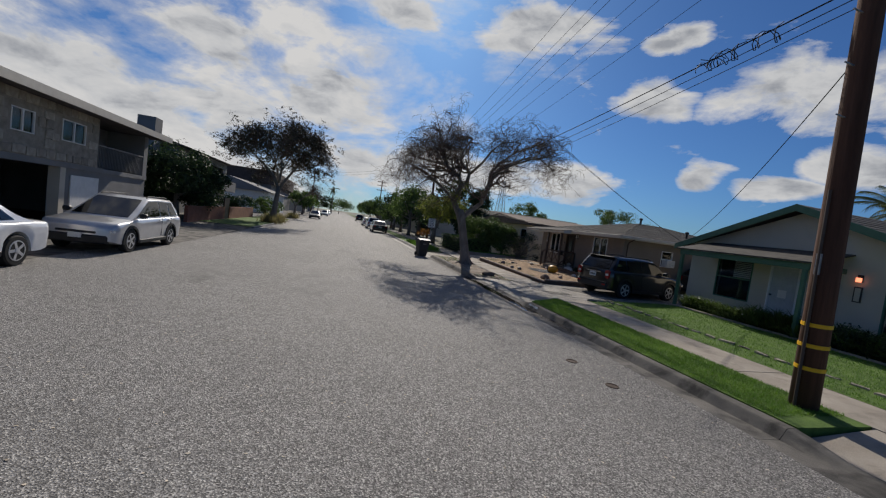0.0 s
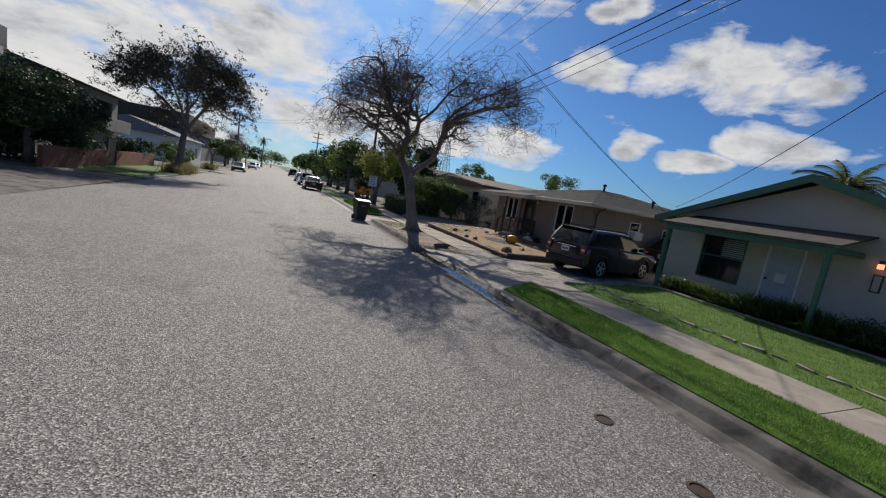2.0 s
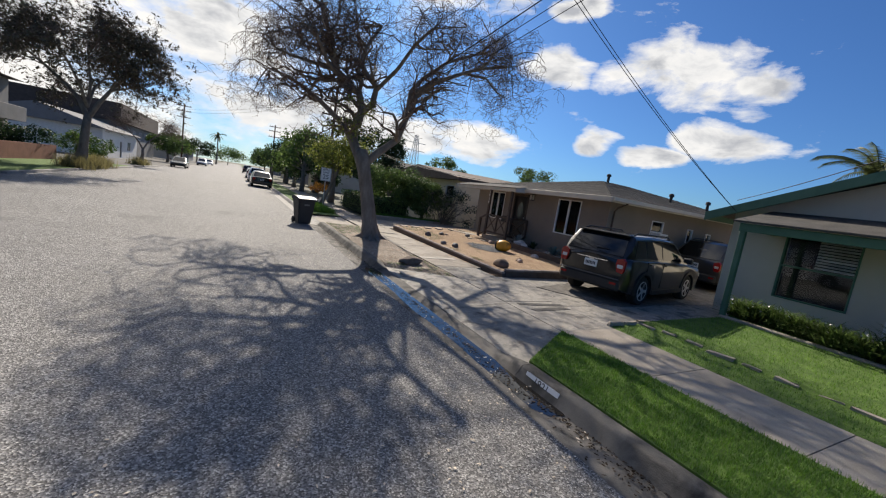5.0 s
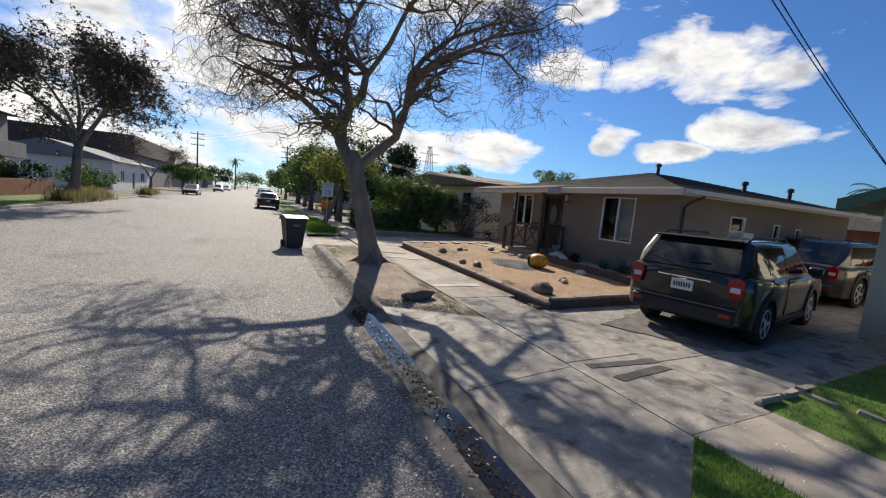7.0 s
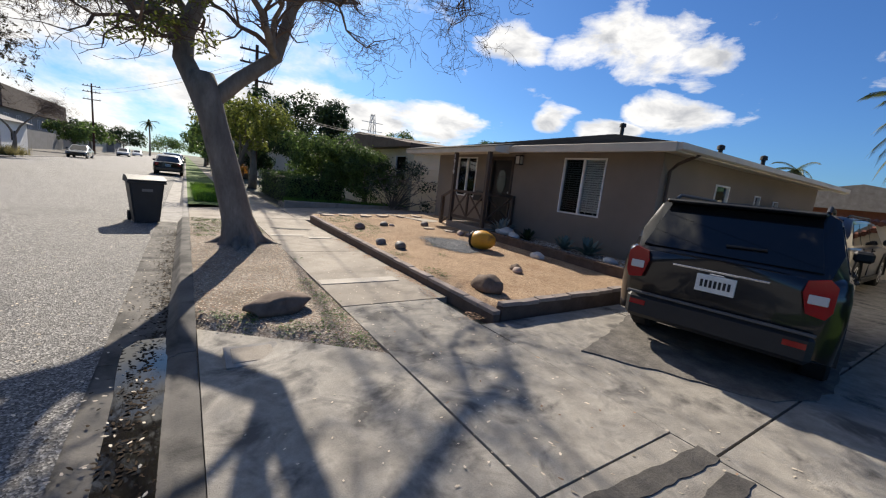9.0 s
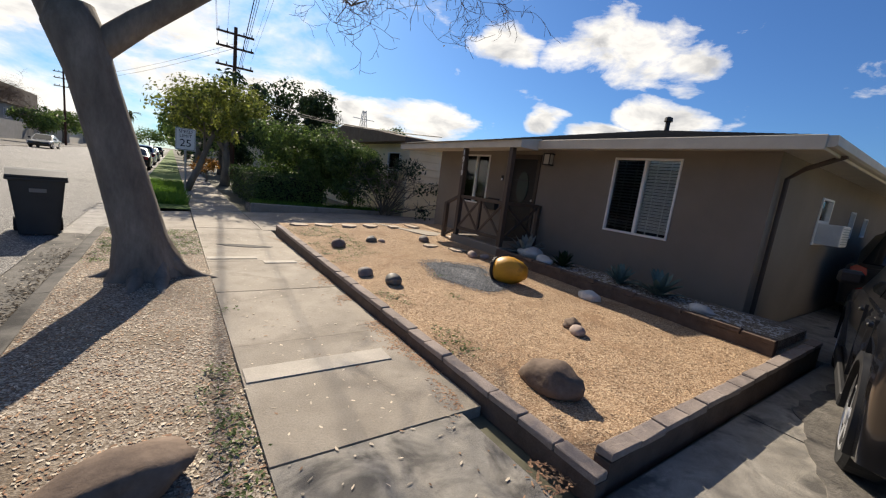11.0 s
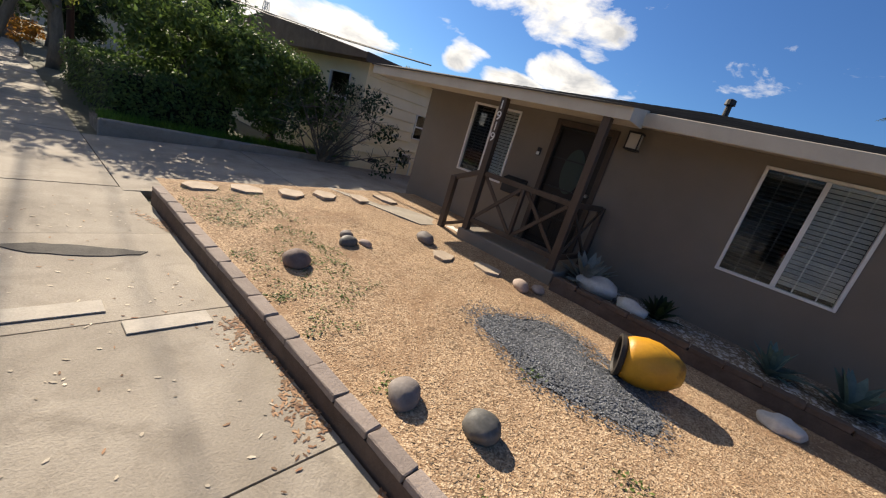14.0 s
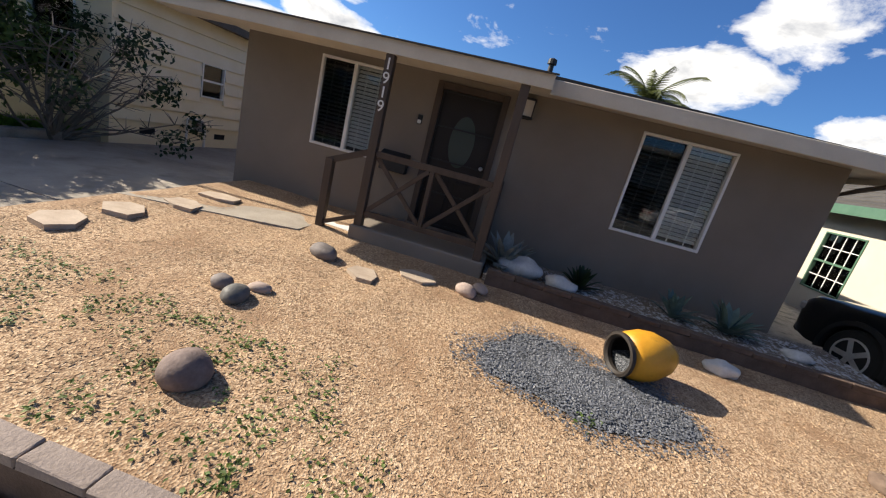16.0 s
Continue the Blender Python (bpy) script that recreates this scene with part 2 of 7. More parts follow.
YELLOW = mat("pale yellow siding paint", [(0.3, (0.80, 0.69, 0.47)), (0.7, (0.87, 0.76, 0.55))], 2.0, 0.7, fine=80, fine_amount=0.06, bump=0.1)
TRIM = mat("cream trim paint", [(0.3, (0.52, 0.47, 0.39)), (0.7, (0.60, 0.55, 0.46))], 3.0, 0.6, fine=60, fine_amount=0.07, bump=0.1)
GREEN_TRIM = mat("green trim paint", [(0.3, (0.055, 0.13, 0.085)), (0.7, (0.08, 0.165, 0.11))], 4.0, 0.6, fine=60, fine_amount=0.1, bump=0.1)
WHITE = mat("white paint", [(0.5, (0.76, 0.75, 0.72))], 4.0, 0.5, fine=60, fine_amount=0.05, bump=0.05)
SHINGLE = mat("grey roof shingle", [(0.3, (0.055, 0.05, 0.045)), (0.7, (0.10, 0.092, 0.082))], 3.0, 0.95, fine=70, fine_amount=0.35, bump=0.7, island=0.18)
BROWN_ROOF = mat("brown roof shingle", [(0.3, (0.13, 0.095, 0.07)), (0.7, (0.2, 0.15, 0.115))], 3.0, 0.95, fine=70, fine_amount=0.3, bump=0.7, island=0.15)
BROWN_WOOD = mat("dark brown painted wood", [(0.3, (0.055, 0.038, 0.028)), (0.7, (0.085, 0.06, 0.045))], 6.0, 0.6, fine=50, fine_amount=0.2, bump=0.25, stretch=(1, 1, 0.2))
BLOCK = mat("slump block wall", [(0.3, (0.085, 0.058, 0.044)), (0.7, (0.145, 0.102, 0.08))], 5.0, 0.92, fine=60, fine_amount=0.2, bump=0.6, per_object=0.1, island=0.1)
CAP = mat("block cap", [(0.3, (0.24, 0.195, 0.17)), (0.7, (0.36, 0.30, 0.265))], 6.0, 0.92, fine=60, fine_amount=0.2, bump=0.6, per_object=0.12, second=((0.2, 0.16, 0.13), 6.0, 0.55, 0.7))
BARK = mat("smooth grey bark", [(0.3, (0.12, 0.10, 0.082)), (0.7, (0.24, 0.205, 0.17))], 5.0, 0.95, fine=30, fine_amount=0.3, bump=0.9, bump_scale=16, stretch=(1, 1, 0.35))
TWIG = mat("twigs", [(0.3, (0.10, 0.068, 0.052)), (0.7, (0.17, 0.12, 0.092))], 5.0, 0.95, fine=30, fine_amount=0.2, bump=0.0)
GLASS = glass_mat("window glass")
BLACK_PAINT = mat("black car paint", [(0.5, (0.004, 0.004, 0.005))], 3.0, 0.3, fine=60, fine_amount=0.05, bump=0.0, coat=1.0, spec=0.3)
SILVER_PAINT = mat("silver car paint", [(0.5, (0.55, 0.55, 0.56))], 3.0, 0.3, metal=0.35, fine=200, fine_amount=0.05, bump=0.0, coat=1.0, spec=0.5)
WHITE_PAINT = mat("white car paint", [(0.5, (0.75, 0.75, 0.75))], 3.0, 0.3, fine=60, fine_amount=0.03, bump=0.0, coat=1.0)
TYRE = mat("tyre rubber", [(0.5, (0.018, 0.018, 0.018))], 8.0, 0.85, fine=60, bump=0.2)
ALLOY = mat("alloy", [(0.5, (0.62, 0.62, 0.63))], 8.0, 0.35, metal=0.55, bump=0.0)
BLACK_PLASTIC = mat("black plastic", [(0.5, (0.02, 0.02, 0.021))], 8.0, 0.55, fine=120, bump=0.15)
CAR_GLASS = glass_mat("dark car glass", (0.008, 0.009, 0.01), 0.03)
LEAF = mat("leaves", [(0.3, (0.05, 0.095, 0.022)), (0.7, (0.13, 0.19, 0.05))], 3.0, 0.6, fine=10, fine_amount=0.2, bump=0.0, island=0.45)
DARK_LEAF = mat("dark leaves", [(0.3, (0.016, 0.034, 0.013)), (0.7, (0.045, 0.075, 0.026))], 3.0, 0.6, fine=10, fine_amount=0.2, bump=0.0, island=0.4)
RED_WALL = mat("red-brown garden wall", [(0.3, (0.2, 0.075, 0.045)), (0.7, (0.28, 0.11, 0.07))], 2.0, 0.9, fine=60, fine_amount=0.15, bump=0.4)
STEEL = mat("galvanised steel", [(0.5, (0.42, 0.43, 0.44))], 8.0, 0.45, metal=0.7, bump=0.05)
POLE_WOOD = mat("weathered pole wood", [(0.3, (0.05, 0.022, 0.013)), (0.7, (0.12, 0.058, 0.036))], 5.0, 0.95, fine=40, fine_amount=0.35, bump=0.8, stretch=(1, 1, 0.06))


def thin_leaf(m, amount=0.4):
    """Let part of the light pass through: leaves seen against the sun."""
    n, l = m.node_tree.nodes, m.node_tree.links
    p = next(k for k in n if k.type == "BSDF_PRINCIPLED")
    o = next(k for k in n if k.type == "OUTPUT_MATERIAL")
    tr, mx = n.new("ShaderNodeBsdfTranslucent"), n.new("ShaderNodeMixShader")
    l.new(p.inputs["Base Color"].links[0].from_socket, tr.inputs["Color"])
    mx.inputs[0].default_value = amount
    l.new(p.outputs[0], mx.inputs[1])
    l.new(tr.outputs[0], mx.inputs[2])
    l.new(mx.outputs[0], o.inputs[0])
    return m


# ---- mesh helpers ----
def link_mesh(name, bm, material, smooth=False):
    me = bpy.data.meshes.new(name)
    bm.normal_update()
    bm.to_mesh(me)
    bm.free()
    for m in material if isinstance(material, (list, tuple)) else (material,):
        me.materials.append(m)
    if smooth:
        for f in me.polygons:
            f.use_smooth = True
    return new(name, me)


def part(name, bm, material, parent, label="", smooth=False):
    ob = link_mesh(name, bm, material, smooth)
    ob.parent = parent
    if label:
        tagged(ob, label)
    return ob


def thing(name, label, category, m=None, group="", kind=""):
    ob = new(name)
    ob.matrix_basis = m or Matrix()
    return tagged(ob, label, category, group, kind)


def structure(name, bm, material, label, smooth=False):
    return tagged(link_mesh(name, bm, material, smooth), label, name.split("_")[0], "", "structure")


def box(bm, x0, x1, y0, y1, z0, z1, bevel=0.0, mi=0):
    vs = [bm.verts.new(v) for v in ((x0, y0, z0), (x1, y0, z0), (x1, y1, z0), (x0, y1, z0), (x0, y0, z1), (x1, y0, z1), (x1, y1, z1), (x0, y1, z1))]
    fs = [bm.faces.new([vs[k] for k in q]) for q in ((0, 3, 2, 1), (4, 5, 6, 7), (0, 1, 5, 4), (1, 2, 6, 5), (2, 3, 7, 6), (3, 0, 4, 7))]
    for f in fs:
        f.material_index = mi
    if bevel:
        es = list({e for f in fs for e in f.edges})
        bmesh.ops.bevel(bm, geom=es, offset=bevel, segments=1, affect="EDGES")
    return vs


def boxed(x0, x1, y0, y1, z0, z1, bevel=0.0):
    bm = bmesh.new()
    box(bm, x0, x1, y0, y1, z0, z1, bevel)
    return bm


def prism(bm, outline, axis, lo, hi):
    """Extrude a 2D outline along an axis from lo to hi. The outline's two coordinates are the other two axes in order."""
    def place(a, b, c):
        return {"x": (c, a, b), "y": (a, c, b), "z": (a, b, c)}[axis]
    A = [bm.verts.new(place(a, b, lo)) for a, b in outline]
    B = [bm.verts.new(place(a, b, hi)) for a, b in outline]
    k = len(outline)
    bm.faces.new(A[::-1])
    bm.faces.new(B)
    for i in range(k):
        bm.faces.new((A[i], A[(i + 1) % k], B[(i + 1) % k], B[i]))
    bmesh.ops.recalc_face_normals(bm, faces=bm.faces[:])
    return bm


def tube(bm, pts, radii, sides=8, cap=True):
    """A tapered tube through points."""
    pts = [Vector(p) for p in pts]
    rings = []
    side = Vector((1, 0, 0))
    for k, p in enumerate(pts):
        d = (pts[min(k + 1, len(pts) - 1)] - pts[max(k - 1, 0)]).normalized()
        side = side - d * side.dot(d)
        if side.length < 1e-3:
            side = d.orthogonal()
        side.normalize()
        up = d.cross(side)
        r = radii[k] if isinstance(radii, (list, tuple)) else radii
        rings.append([bm.verts.new(p + (side * math.cos(2 * math.pi * i / sides) + up * math.sin(2 * math.pi * i / sides)) * r) for i in range(sides)])
    for a, b in zip(rings, rings[1:]):
        for i in range(sides):
            bm.faces.new((a[i], a[(i + 1) % sides], b[(i + 1) % sides], b[i]))
    if cap:
        bm.faces.new(rings[0][::-1])
        bm.faces.new(rings[-1])
    return bm


def lathe(bm, profile, sides=20, m=None, close=True):
    """Turn (radius, height) pairs about z."""
    m = m or Matrix()
    rings = [[bm.verts.new(m @ Vector((r * math.cos(2 * math.pi * i / sides), r * math.sin(2 * math.pi * i / sides), z))) for i in range(sides)] for r, z in profile]
    for a, b in zip(rings, rings[1:]):
        for i in range(sides):
            bm.faces.new((a[i], a[(i + 1) % sides], b[(i + 1) % sides], b[i]))
    bm.faces.new(rings[0][::-1])
    if close:
        bm.faces.new(rings[-1])
    return bm


def wall_with_holes(bm, u0, u1, z0, z1, holes, axis, near, far):
    """A wall along y (axis 'x') or along x (axis 'y') between two faces, with rectangular holes (u0, u1, z0, z1)."""
    us = sorted({u0, u1, *[h[0] for h in holes], *[h[1] for h in holes]})
    zs = sorted({z0, z1, *[h[2] for h in holes], *[h[3] for h in holes]})
    for a, b in zip(us, us[1:]):
        for c, d in zip(zs, zs[1:]):
            mu, mz = (a + b) / 2, (c + d) / 2
            if any(h[0] < mu < h[1] and h[2] < mz < h[3] for h in holes):
                continue
            if axis == "x":
                box(bm, near, far, a, b, c, d)
            else:
                box(bm, a, b, near, far, c, d)
    bmesh.ops.remove_doubles(bm, verts=bm.verts[:], dist=1e-4)
    seen = {}
    for f in bm.faces:
        key = tuple(sorted(v.index for v in f.verts)) if False else tuple(sorted((round(v.co.x, 4), round(v.co.y, 4), round(v.co.z, 4)) for v in f.verts))
        seen.setdefault(key, []).append(f)
    bmesh.ops.delete(bm, geom=[f for fs in seen.values() if len(fs) > 1 for f in fs], context="FACES")
    return bm


# ---- large structure ----
KX = 3.92                      # street face of the kerb on the houses' side
WALK0, WALK1 = 5.5, 6.75       # pavement edges
WALK_Z = 0.17


def yard_z(x, y):
    return 0.25 + (min(max(y, 13.9), 22.2) - 14.0) * 0.014 + (min(x, 11.4) - 7.0) * 0.034


def sheet(name, x0, x1, y0, y1, nx, ny, zf, material, label):
    bm = bmesh.new()
    g = [[bm.verts.new((x0 + (x1 - x0) * i / nx, y0 + (y1 - y0) * j / ny, zf(x0 + (x1 - x0) * i / nx, y0 + (y1 - y0) * j / ny))) for j in range(ny + 1)] for i in range(nx + 1)]
    for i in range(nx):
        for j in range(ny):
            bm.faces.new((g[i][j], g[i + 1][j], g[i + 1][j + 1], g[i][j + 1]))
    return structure(name, bm, material, label)


sheet("ground", -900, 900, -300, 1500, 4, 4, lambda x, y: -0.08, FIELD, "dry dusty open ground reaching the horizon")
sheet("road", -8.6, KX - 0.45, -60, 420, 26, 60, lambda x, y: 0.03 + 0.05 * (1 - ((x + 2.5) / 6.2) ** 2), ASPHALT, "worn grey asphalt street with pale chips")
ROAD_Z = 0.03


class Soup:
    """Vertices and faces gathered in lists, for things of very many small pieces."""

    def __init__(self):
        self.v, self.f, self.s = [], [], []

    def tube(self, pts, radii, sides=5):
        pts = [Vector(p) for p in pts]
        base = len(self.v)
        side = Vector((0.9, 0.1, 0.3))
        for k, p in enumerate(pts):
            d = (pts[min(k + 1, len(pts) - 1)] - pts[max(k - 1, 0)]).normalized()
            side = side - d * side.dot(d)
            if side.length < 1e-3:
                side = d.orthogonal()
            side.normalize()
            up = d.cross(side)
            for i in range(sides):
                a = 2 * math.pi * i / sides
                self.v.append(p + (side * math.cos(a) + up * math.sin(a)) * radii[k])
        for k in range(len(pts) - 1):
            for i in range(sides):
                a, b = base + k * sides + i, base + k * sides + (i + 1) % sides
                self.f.append((a, b, b + sides, a + sides))

    def leaf(self, p, n, size, aspect=2.0, fold=0.15):
        """One leaf: two triangles folded on the midrib."""
        n = n.normalized()
        a = n.orthogonal().normalized()
        a = (a * math.cos(random.random() * 6.3) + n.cross(a) * math.sin(random.random() * 6.3)).normalized()
        b = n.cross(a)
        k = len(self.v)
        w = size / aspect
        self.v += [p, p + a * size * 0.5 + b * w * 0.5 + n * fold * size * 0.5, p + a * size, p + a * size * 0.5 - b * w * 0.5 + n * fold * size * 0.5]
        self.f += [(k, k + 1, k + 2), (k, k + 2, k + 3)]

    def blade(self, p, h, w, lean):
        k = len(self.v)
        a = random.random() * 6.28
        d = Vector((math.cos(a), math.sin(a), 0))
        s = Vector((-d.y, d.x, 0)) * w
        self.v += [p - s, p + s, p + d * h * lean + Vector((0, 0, h))]
        self.f.append((k, k + 1, k + 2))

    def chip(self, p, l, w, h, yaw, tilt=0.0):
        m = Matrix.Translation(p) @ Euler((tilt, tilt * 0.6, yaw)).to_matrix().to_4x4()
        k = len(self.v)
        self.v += [m @ Vector(q) for q in ((-l, -w * 0.4, h), (-l * 0.2, -w, h * 1.2), (l, -w * 0.3, h), (l * 0.8, w * 0.7, h), (-l * 0.3, w, h * 1.1), (0, 0, h * 1.3))]
        self.f += [(k, k + 1, k + 5), (k + 1, k + 2, k + 5), (k + 2, k + 3, k + 5), (k + 3, k + 4, k + 5), (k + 4, k, k + 5)]

    def ob(self, name, material, parent=None, label="", smooth=False):
        me = bpy.data.meshes.new(name)
        me.from_pydata([tuple(v) for v in self.v], [], self.f)
        me.materials.append(material)
        if smooth:
            me.polygons.foreach_set("use_smooth", [True] * len(me.polygons))
        o = new(name, me)
        if parent:
            o.parent = parent
        if label:
            tagged(o, label)
        return o


def rnd(a, b):
    return random.uniform(a, b)


def shared(name, me, parent, m, label=""):
    o = new(name, me)
    o.parent = parent
    o.matrix_basis = m
    if label:
        tagged(o, label)
    return o


def block_mesh(name, l, w, h, material, jitter=0.0, bevel=0.006):
    """One squared piece, its edges broken, standing on z = 0 and centred on x and y."""
    bm = boxed(-l / 2, l / 2, -w / 2, w / 2, 0, h, bevel)
    for v in bm.verts:
        v.co += Vector((rnd(-jitter, jitter), rnd(-jitter, jitter), rnd(-jitter, jitter)))
    me = bpy.data.meshes.new(name)
    bm.to_mesh(me)
    bm.free()
    me.materials.append(material)
    return me


def text_part(name, words, size, material, parent, m, label="", depth=0.004, align="CENTER"):
    cu = bpy.data.curves.new(name, "FONT")
    cu.body, cu.size, cu.extrude, cu.align_x, cu.align_y = words, size, depth, align, "CENTER"
    tmp = new(name, cu)
    me = bpy.data.meshes.new_from_object(tmp.evaluated_get(bpy.context.evaluated_depsgraph_get()))
    bpy.data.objects.remove(tmp)
    me.materials.clear()
    me.materials.append(material)
    return shared(name, me, parent, m, label)


def sharp_smooth(ob, angle=32):
    ob.data.polygons.foreach_set("use_smooth", [True] * len(ob.data.polygons))
    ob.data.set_sharp_from_angle(angle=radians(angle))
    return ob


# ---- more materials ----
WATER = glass_mat("wet gutter", (0.012, 0.011, 0.01), 0.04)
GRAVEL = speckled("blue-grey gravel", [(0.0, (0.05, 0.055, 0.065)), (0.5, (0.13, 0.14, 0.155)), (1.0, (0.30, 0.31, 0.33))], 75.0, 0.85, 1.0, dist=0.02)
GRAVEL_STONE = mat("gravel stones", [(0.3, (0.06, 0.066, 0.078)), (0.7, (0.17, 0.18, 0.2))], 8.0, 0.85, island=0.45, bump=0.0)
CHIP = mat("wood chips", [(0.3, (0.29, 0.18, 0.10)), (0.7, (0.50, 0.355, 0.22))], 8.0, 0.9, island=0.6, bump=0.0)
DRY_LEAF = mat("fallen leaves", [(0.3, (0.19, 0.09, 0.05)), (0.7, (0.38, 0.24, 0.14))], 8.0, 0.8, island=0.5, bump=0.0)
PALE_LITTER = mat("pale pods and litter", [(0.3, (0.46, 0.38, 0.28)), (0.7, (0.64, 0.56, 0.45))], 8.0, 0.9, island=0.4, bump=0.0)
BLADE = mat("grass blades", [(0.3, (0.07, 0.17, 0.016)), (0.7, (0.17, 0.30, 0.04))], 2.0, 0.6, island=0.35, bump=0.0)
WEED = mat("weeds", [(0.3, (0.07, 0.12, 0.025)), (0.7, (0.14, 0.20, 0.05))], 2.0, 0.6, island=0.4, bump=0.0)
DRY_BLADE = mat("dry ornamental grass", [(0.3, (0.14, 0.13, 0.05)), (0.7, (0.3, 0.26, 0.12))], 2.0, 0.7, island=0.4, bump=0.0)
STONE_GREY = mat("grey river rock", [(0.3, (0.13, 0.112, 0.105)), (0.7, (0.23, 0.20, 0.185))], 7.0, 0.75, fine=50, fine_amount=0.25, bump=0.25, per_object=0.15)
STONE_PURPLE = mat("purplish rock", [(0.3, (0.13, 0.095, 0.085)), (0.7, (0.24, 0.185, 0.165))], 7.0, 0.85, fine=50, fine_amount=0.3, bump=0.4)
STONE_DARK = mat("dark river rock", [(0.3, (0.075, 0.075, 0.07)), (0.7, (0.16, 0.155, 0.145))], 8.0, 0.6, fine=50, fine_amount=0.3, bump=0.2, second=((0.3, 0.26, 0.2), 6.0, 0.62, 0.7))
STONE_PINK = mat("pinkish rock", [(0.3, (0.32, 0.24, 0.2)), (0.7, (0.44, 0.35, 0.3))], 7.0, 0.85, fine=50, bump=0.25)
STONE_WHITE = mat("white rock", [(0.3, (0.45, 0.44, 0.42)), (0.7, (0.62, 0.61, 0.59))], 5.0, 0.85, fine=40, fine_amount=0.2, bump=0.6, bump_scale=12)
STONE_BROWN = mat("brown rock", [(0.3, (0.11, 0.075, 0.055)), (0.7, (0.2, 0.145, 0.11))], 7.0, 0.9, fine=40, bump=0.6, bump_scale=14)
FLAG = mat("flagstone", [(0.3, (0.36, 0.28, 0.21)), (0.7, (0.50, 0.41, 0.32))], 4.0, 0.9, fine=60, bump=0.4, per_object=0.1)
POT = mat("ochre glazed pot", [(0.3, (0.52, 0.24, 0.018)), (0.7, (0.66, 0.33, 0.03))], 3.0, 0.45, fine=60, fine_amount=0.1, bump=0.15, second=((0.3, 0.13, 0.02), 3.0, 0.6, 0.72))
POT_DARK = mat("dark pot rim", [(0.5, (0.03, 0.024, 0.02))], 5.0, 0.6, bump=0.3)
AGAVE = mat("blue agave", [(0.3, (0.06, 0.11, 0.10)), (0.7, (0.13, 0.20, 0.18))], 6.0, 0.55, fine=30, bump=0.0)
BLIND = mat("white blind slats", [(0.5, (0.86, 0.85, 0.82))], 6.0, 0.6, bump=0.0)
# near-black colour painting the shade inside rooms, garages and vents
ROOM_SHADE = mat("near-black room shade", [(0.5, (0.015, 0.014, 0.013))], 2.0, 0.9, bump=0.0)
DOOR_DARK = mat("dark screen door", [(0.5, (0.014, 0.010, 0.008))], 5.0, 0.5, bump=0.1)
RED_LENS = glass_mat("red lamp lens", (0.30, 0.008, 0.008), 0.1)
CLEAR_LENS = glass_mat("clear lamp lens", (0.55, 0.55, 0.55), 0.1)
CHROME = mat("chrome", [(0.5, (0.7, 0.7, 0.7))], 5.0, 0.12, metal=1.0, bump=0.0)
PLATE = mat("plate", [(0.5, (0.68, 0.68, 0.66))], 5.0, 0.5, bump=0.0)
INK = mat("black ink", [(0.5, (0.012, 0.012, 0.014))], 5.0, 0.6, bump=0.0)
YELLOW_BAND = mat("yellow reflective band", [(0.5, (0.75, 0.42, 0.01))], 5.0, 0.5, bump=0.0)
BIN = mat("dark grey bin plastic", [(0.5, (0.035, 0.037, 0.04))], 4.0, 0.55, fine=90, fine_amount=0.15, bump=0.15)
WIRE = mat("black cable", [(0.5, (0.012, 0.012, 0.012))], 5.0, 0.7, bump=0.0)
DOOR_WHITE = mat("pale security door", [(0.5, (0.50, 0.52, 0.53))], 4.0, 0.5, bump=0.1)
LAMP_GLASS = glow_mat("lit lamp", (1.0, 0.30, 0.16), 2.0)
LAMP_PALE = glass_mat("frosted lamp", (0.5, 0.47, 0.42), 0.4)
STONE_FACE = mat("rubble stone", [(0.3, (0.20, 0.175, 0.14)), (0.7, (0.36, 0.32, 0.26))], 4.0, 0.92, fine=40, bump=0.6, island=0.25, per_object=0.25)
GREY_STUCCO = mat("grey stucco", [(0.3, (0.19, 0.185, 0.18)), (0.7, (0.245, 0.24, 0.235))], 1.0, 0.92, fine=80, fine_amount=0.1, bump=0.4)
DARK_ROOF = mat("dark flat roof", [(0.3, (0.05, 0.045, 0.045)), (0.7, (0.09, 0.08, 0.08))], 2.0, 0.9, fine=40, bump=0.5)
AUTUMN = mat("yellow-green leaves", [(0.3, (0.10, 0.14, 0.025)), (0.7, (0.26, 0.27, 0.06))], 3.0, 0.6, fine=10, bump=0.0, island=0.45)
ORANGE_LEAF = mat("orange shrub leaves", [(0.3, (0.25, 0.11, 0.02)), (0.7, (0.4, 0.2, 0.04))], 3.0, 0.6, bump=0.0, island=0.4)
DRY_LEAFLET = mat("small brownish leaflets", [(0.3, (0.10, 0.075, 0.035)), (0.7, (0.20, 0.16, 0.07))], 3.0, 0.7, bump=0.0, island=0.4)
PALM_LEAF = mat("palm fronds", [(0.3, (0.055, 0.075, 0.025)), (0.7, (0.14, 0.16, 0.06))], 3.0, 0.5, bump=0.0, island=0.4)
PATCH = mat("fresh cement patch", [(0.3, (0.38, 0.34, 0.285)), (0.7, (0.49, 0.445, 0.38))], 5.0, 0.85, fine=70, bump=0.2)


for leaf_paint in (LEAF, DARK_LEAF, AUTUMN, ORANGE_LEAF, DRY_LEAFLET, PALM_LEAF, BLADE, WEED, DRY_BLADE):
    thin_leaf(leaf_paint)


# ---- ground pieces ----
def gutter_profile(y):
    """Height of the kerb's top along the street: it dips at the driveways."""
    def dip(a, b):
        s = 0.5
        return max(0.0, min(1.0, (y - a) / s, (b - y) / s))
    return 0.15 - 0.105 * max(dip(9.45, 14.95), dip(22.3, 26.1), dip(-3.5, 2.25))


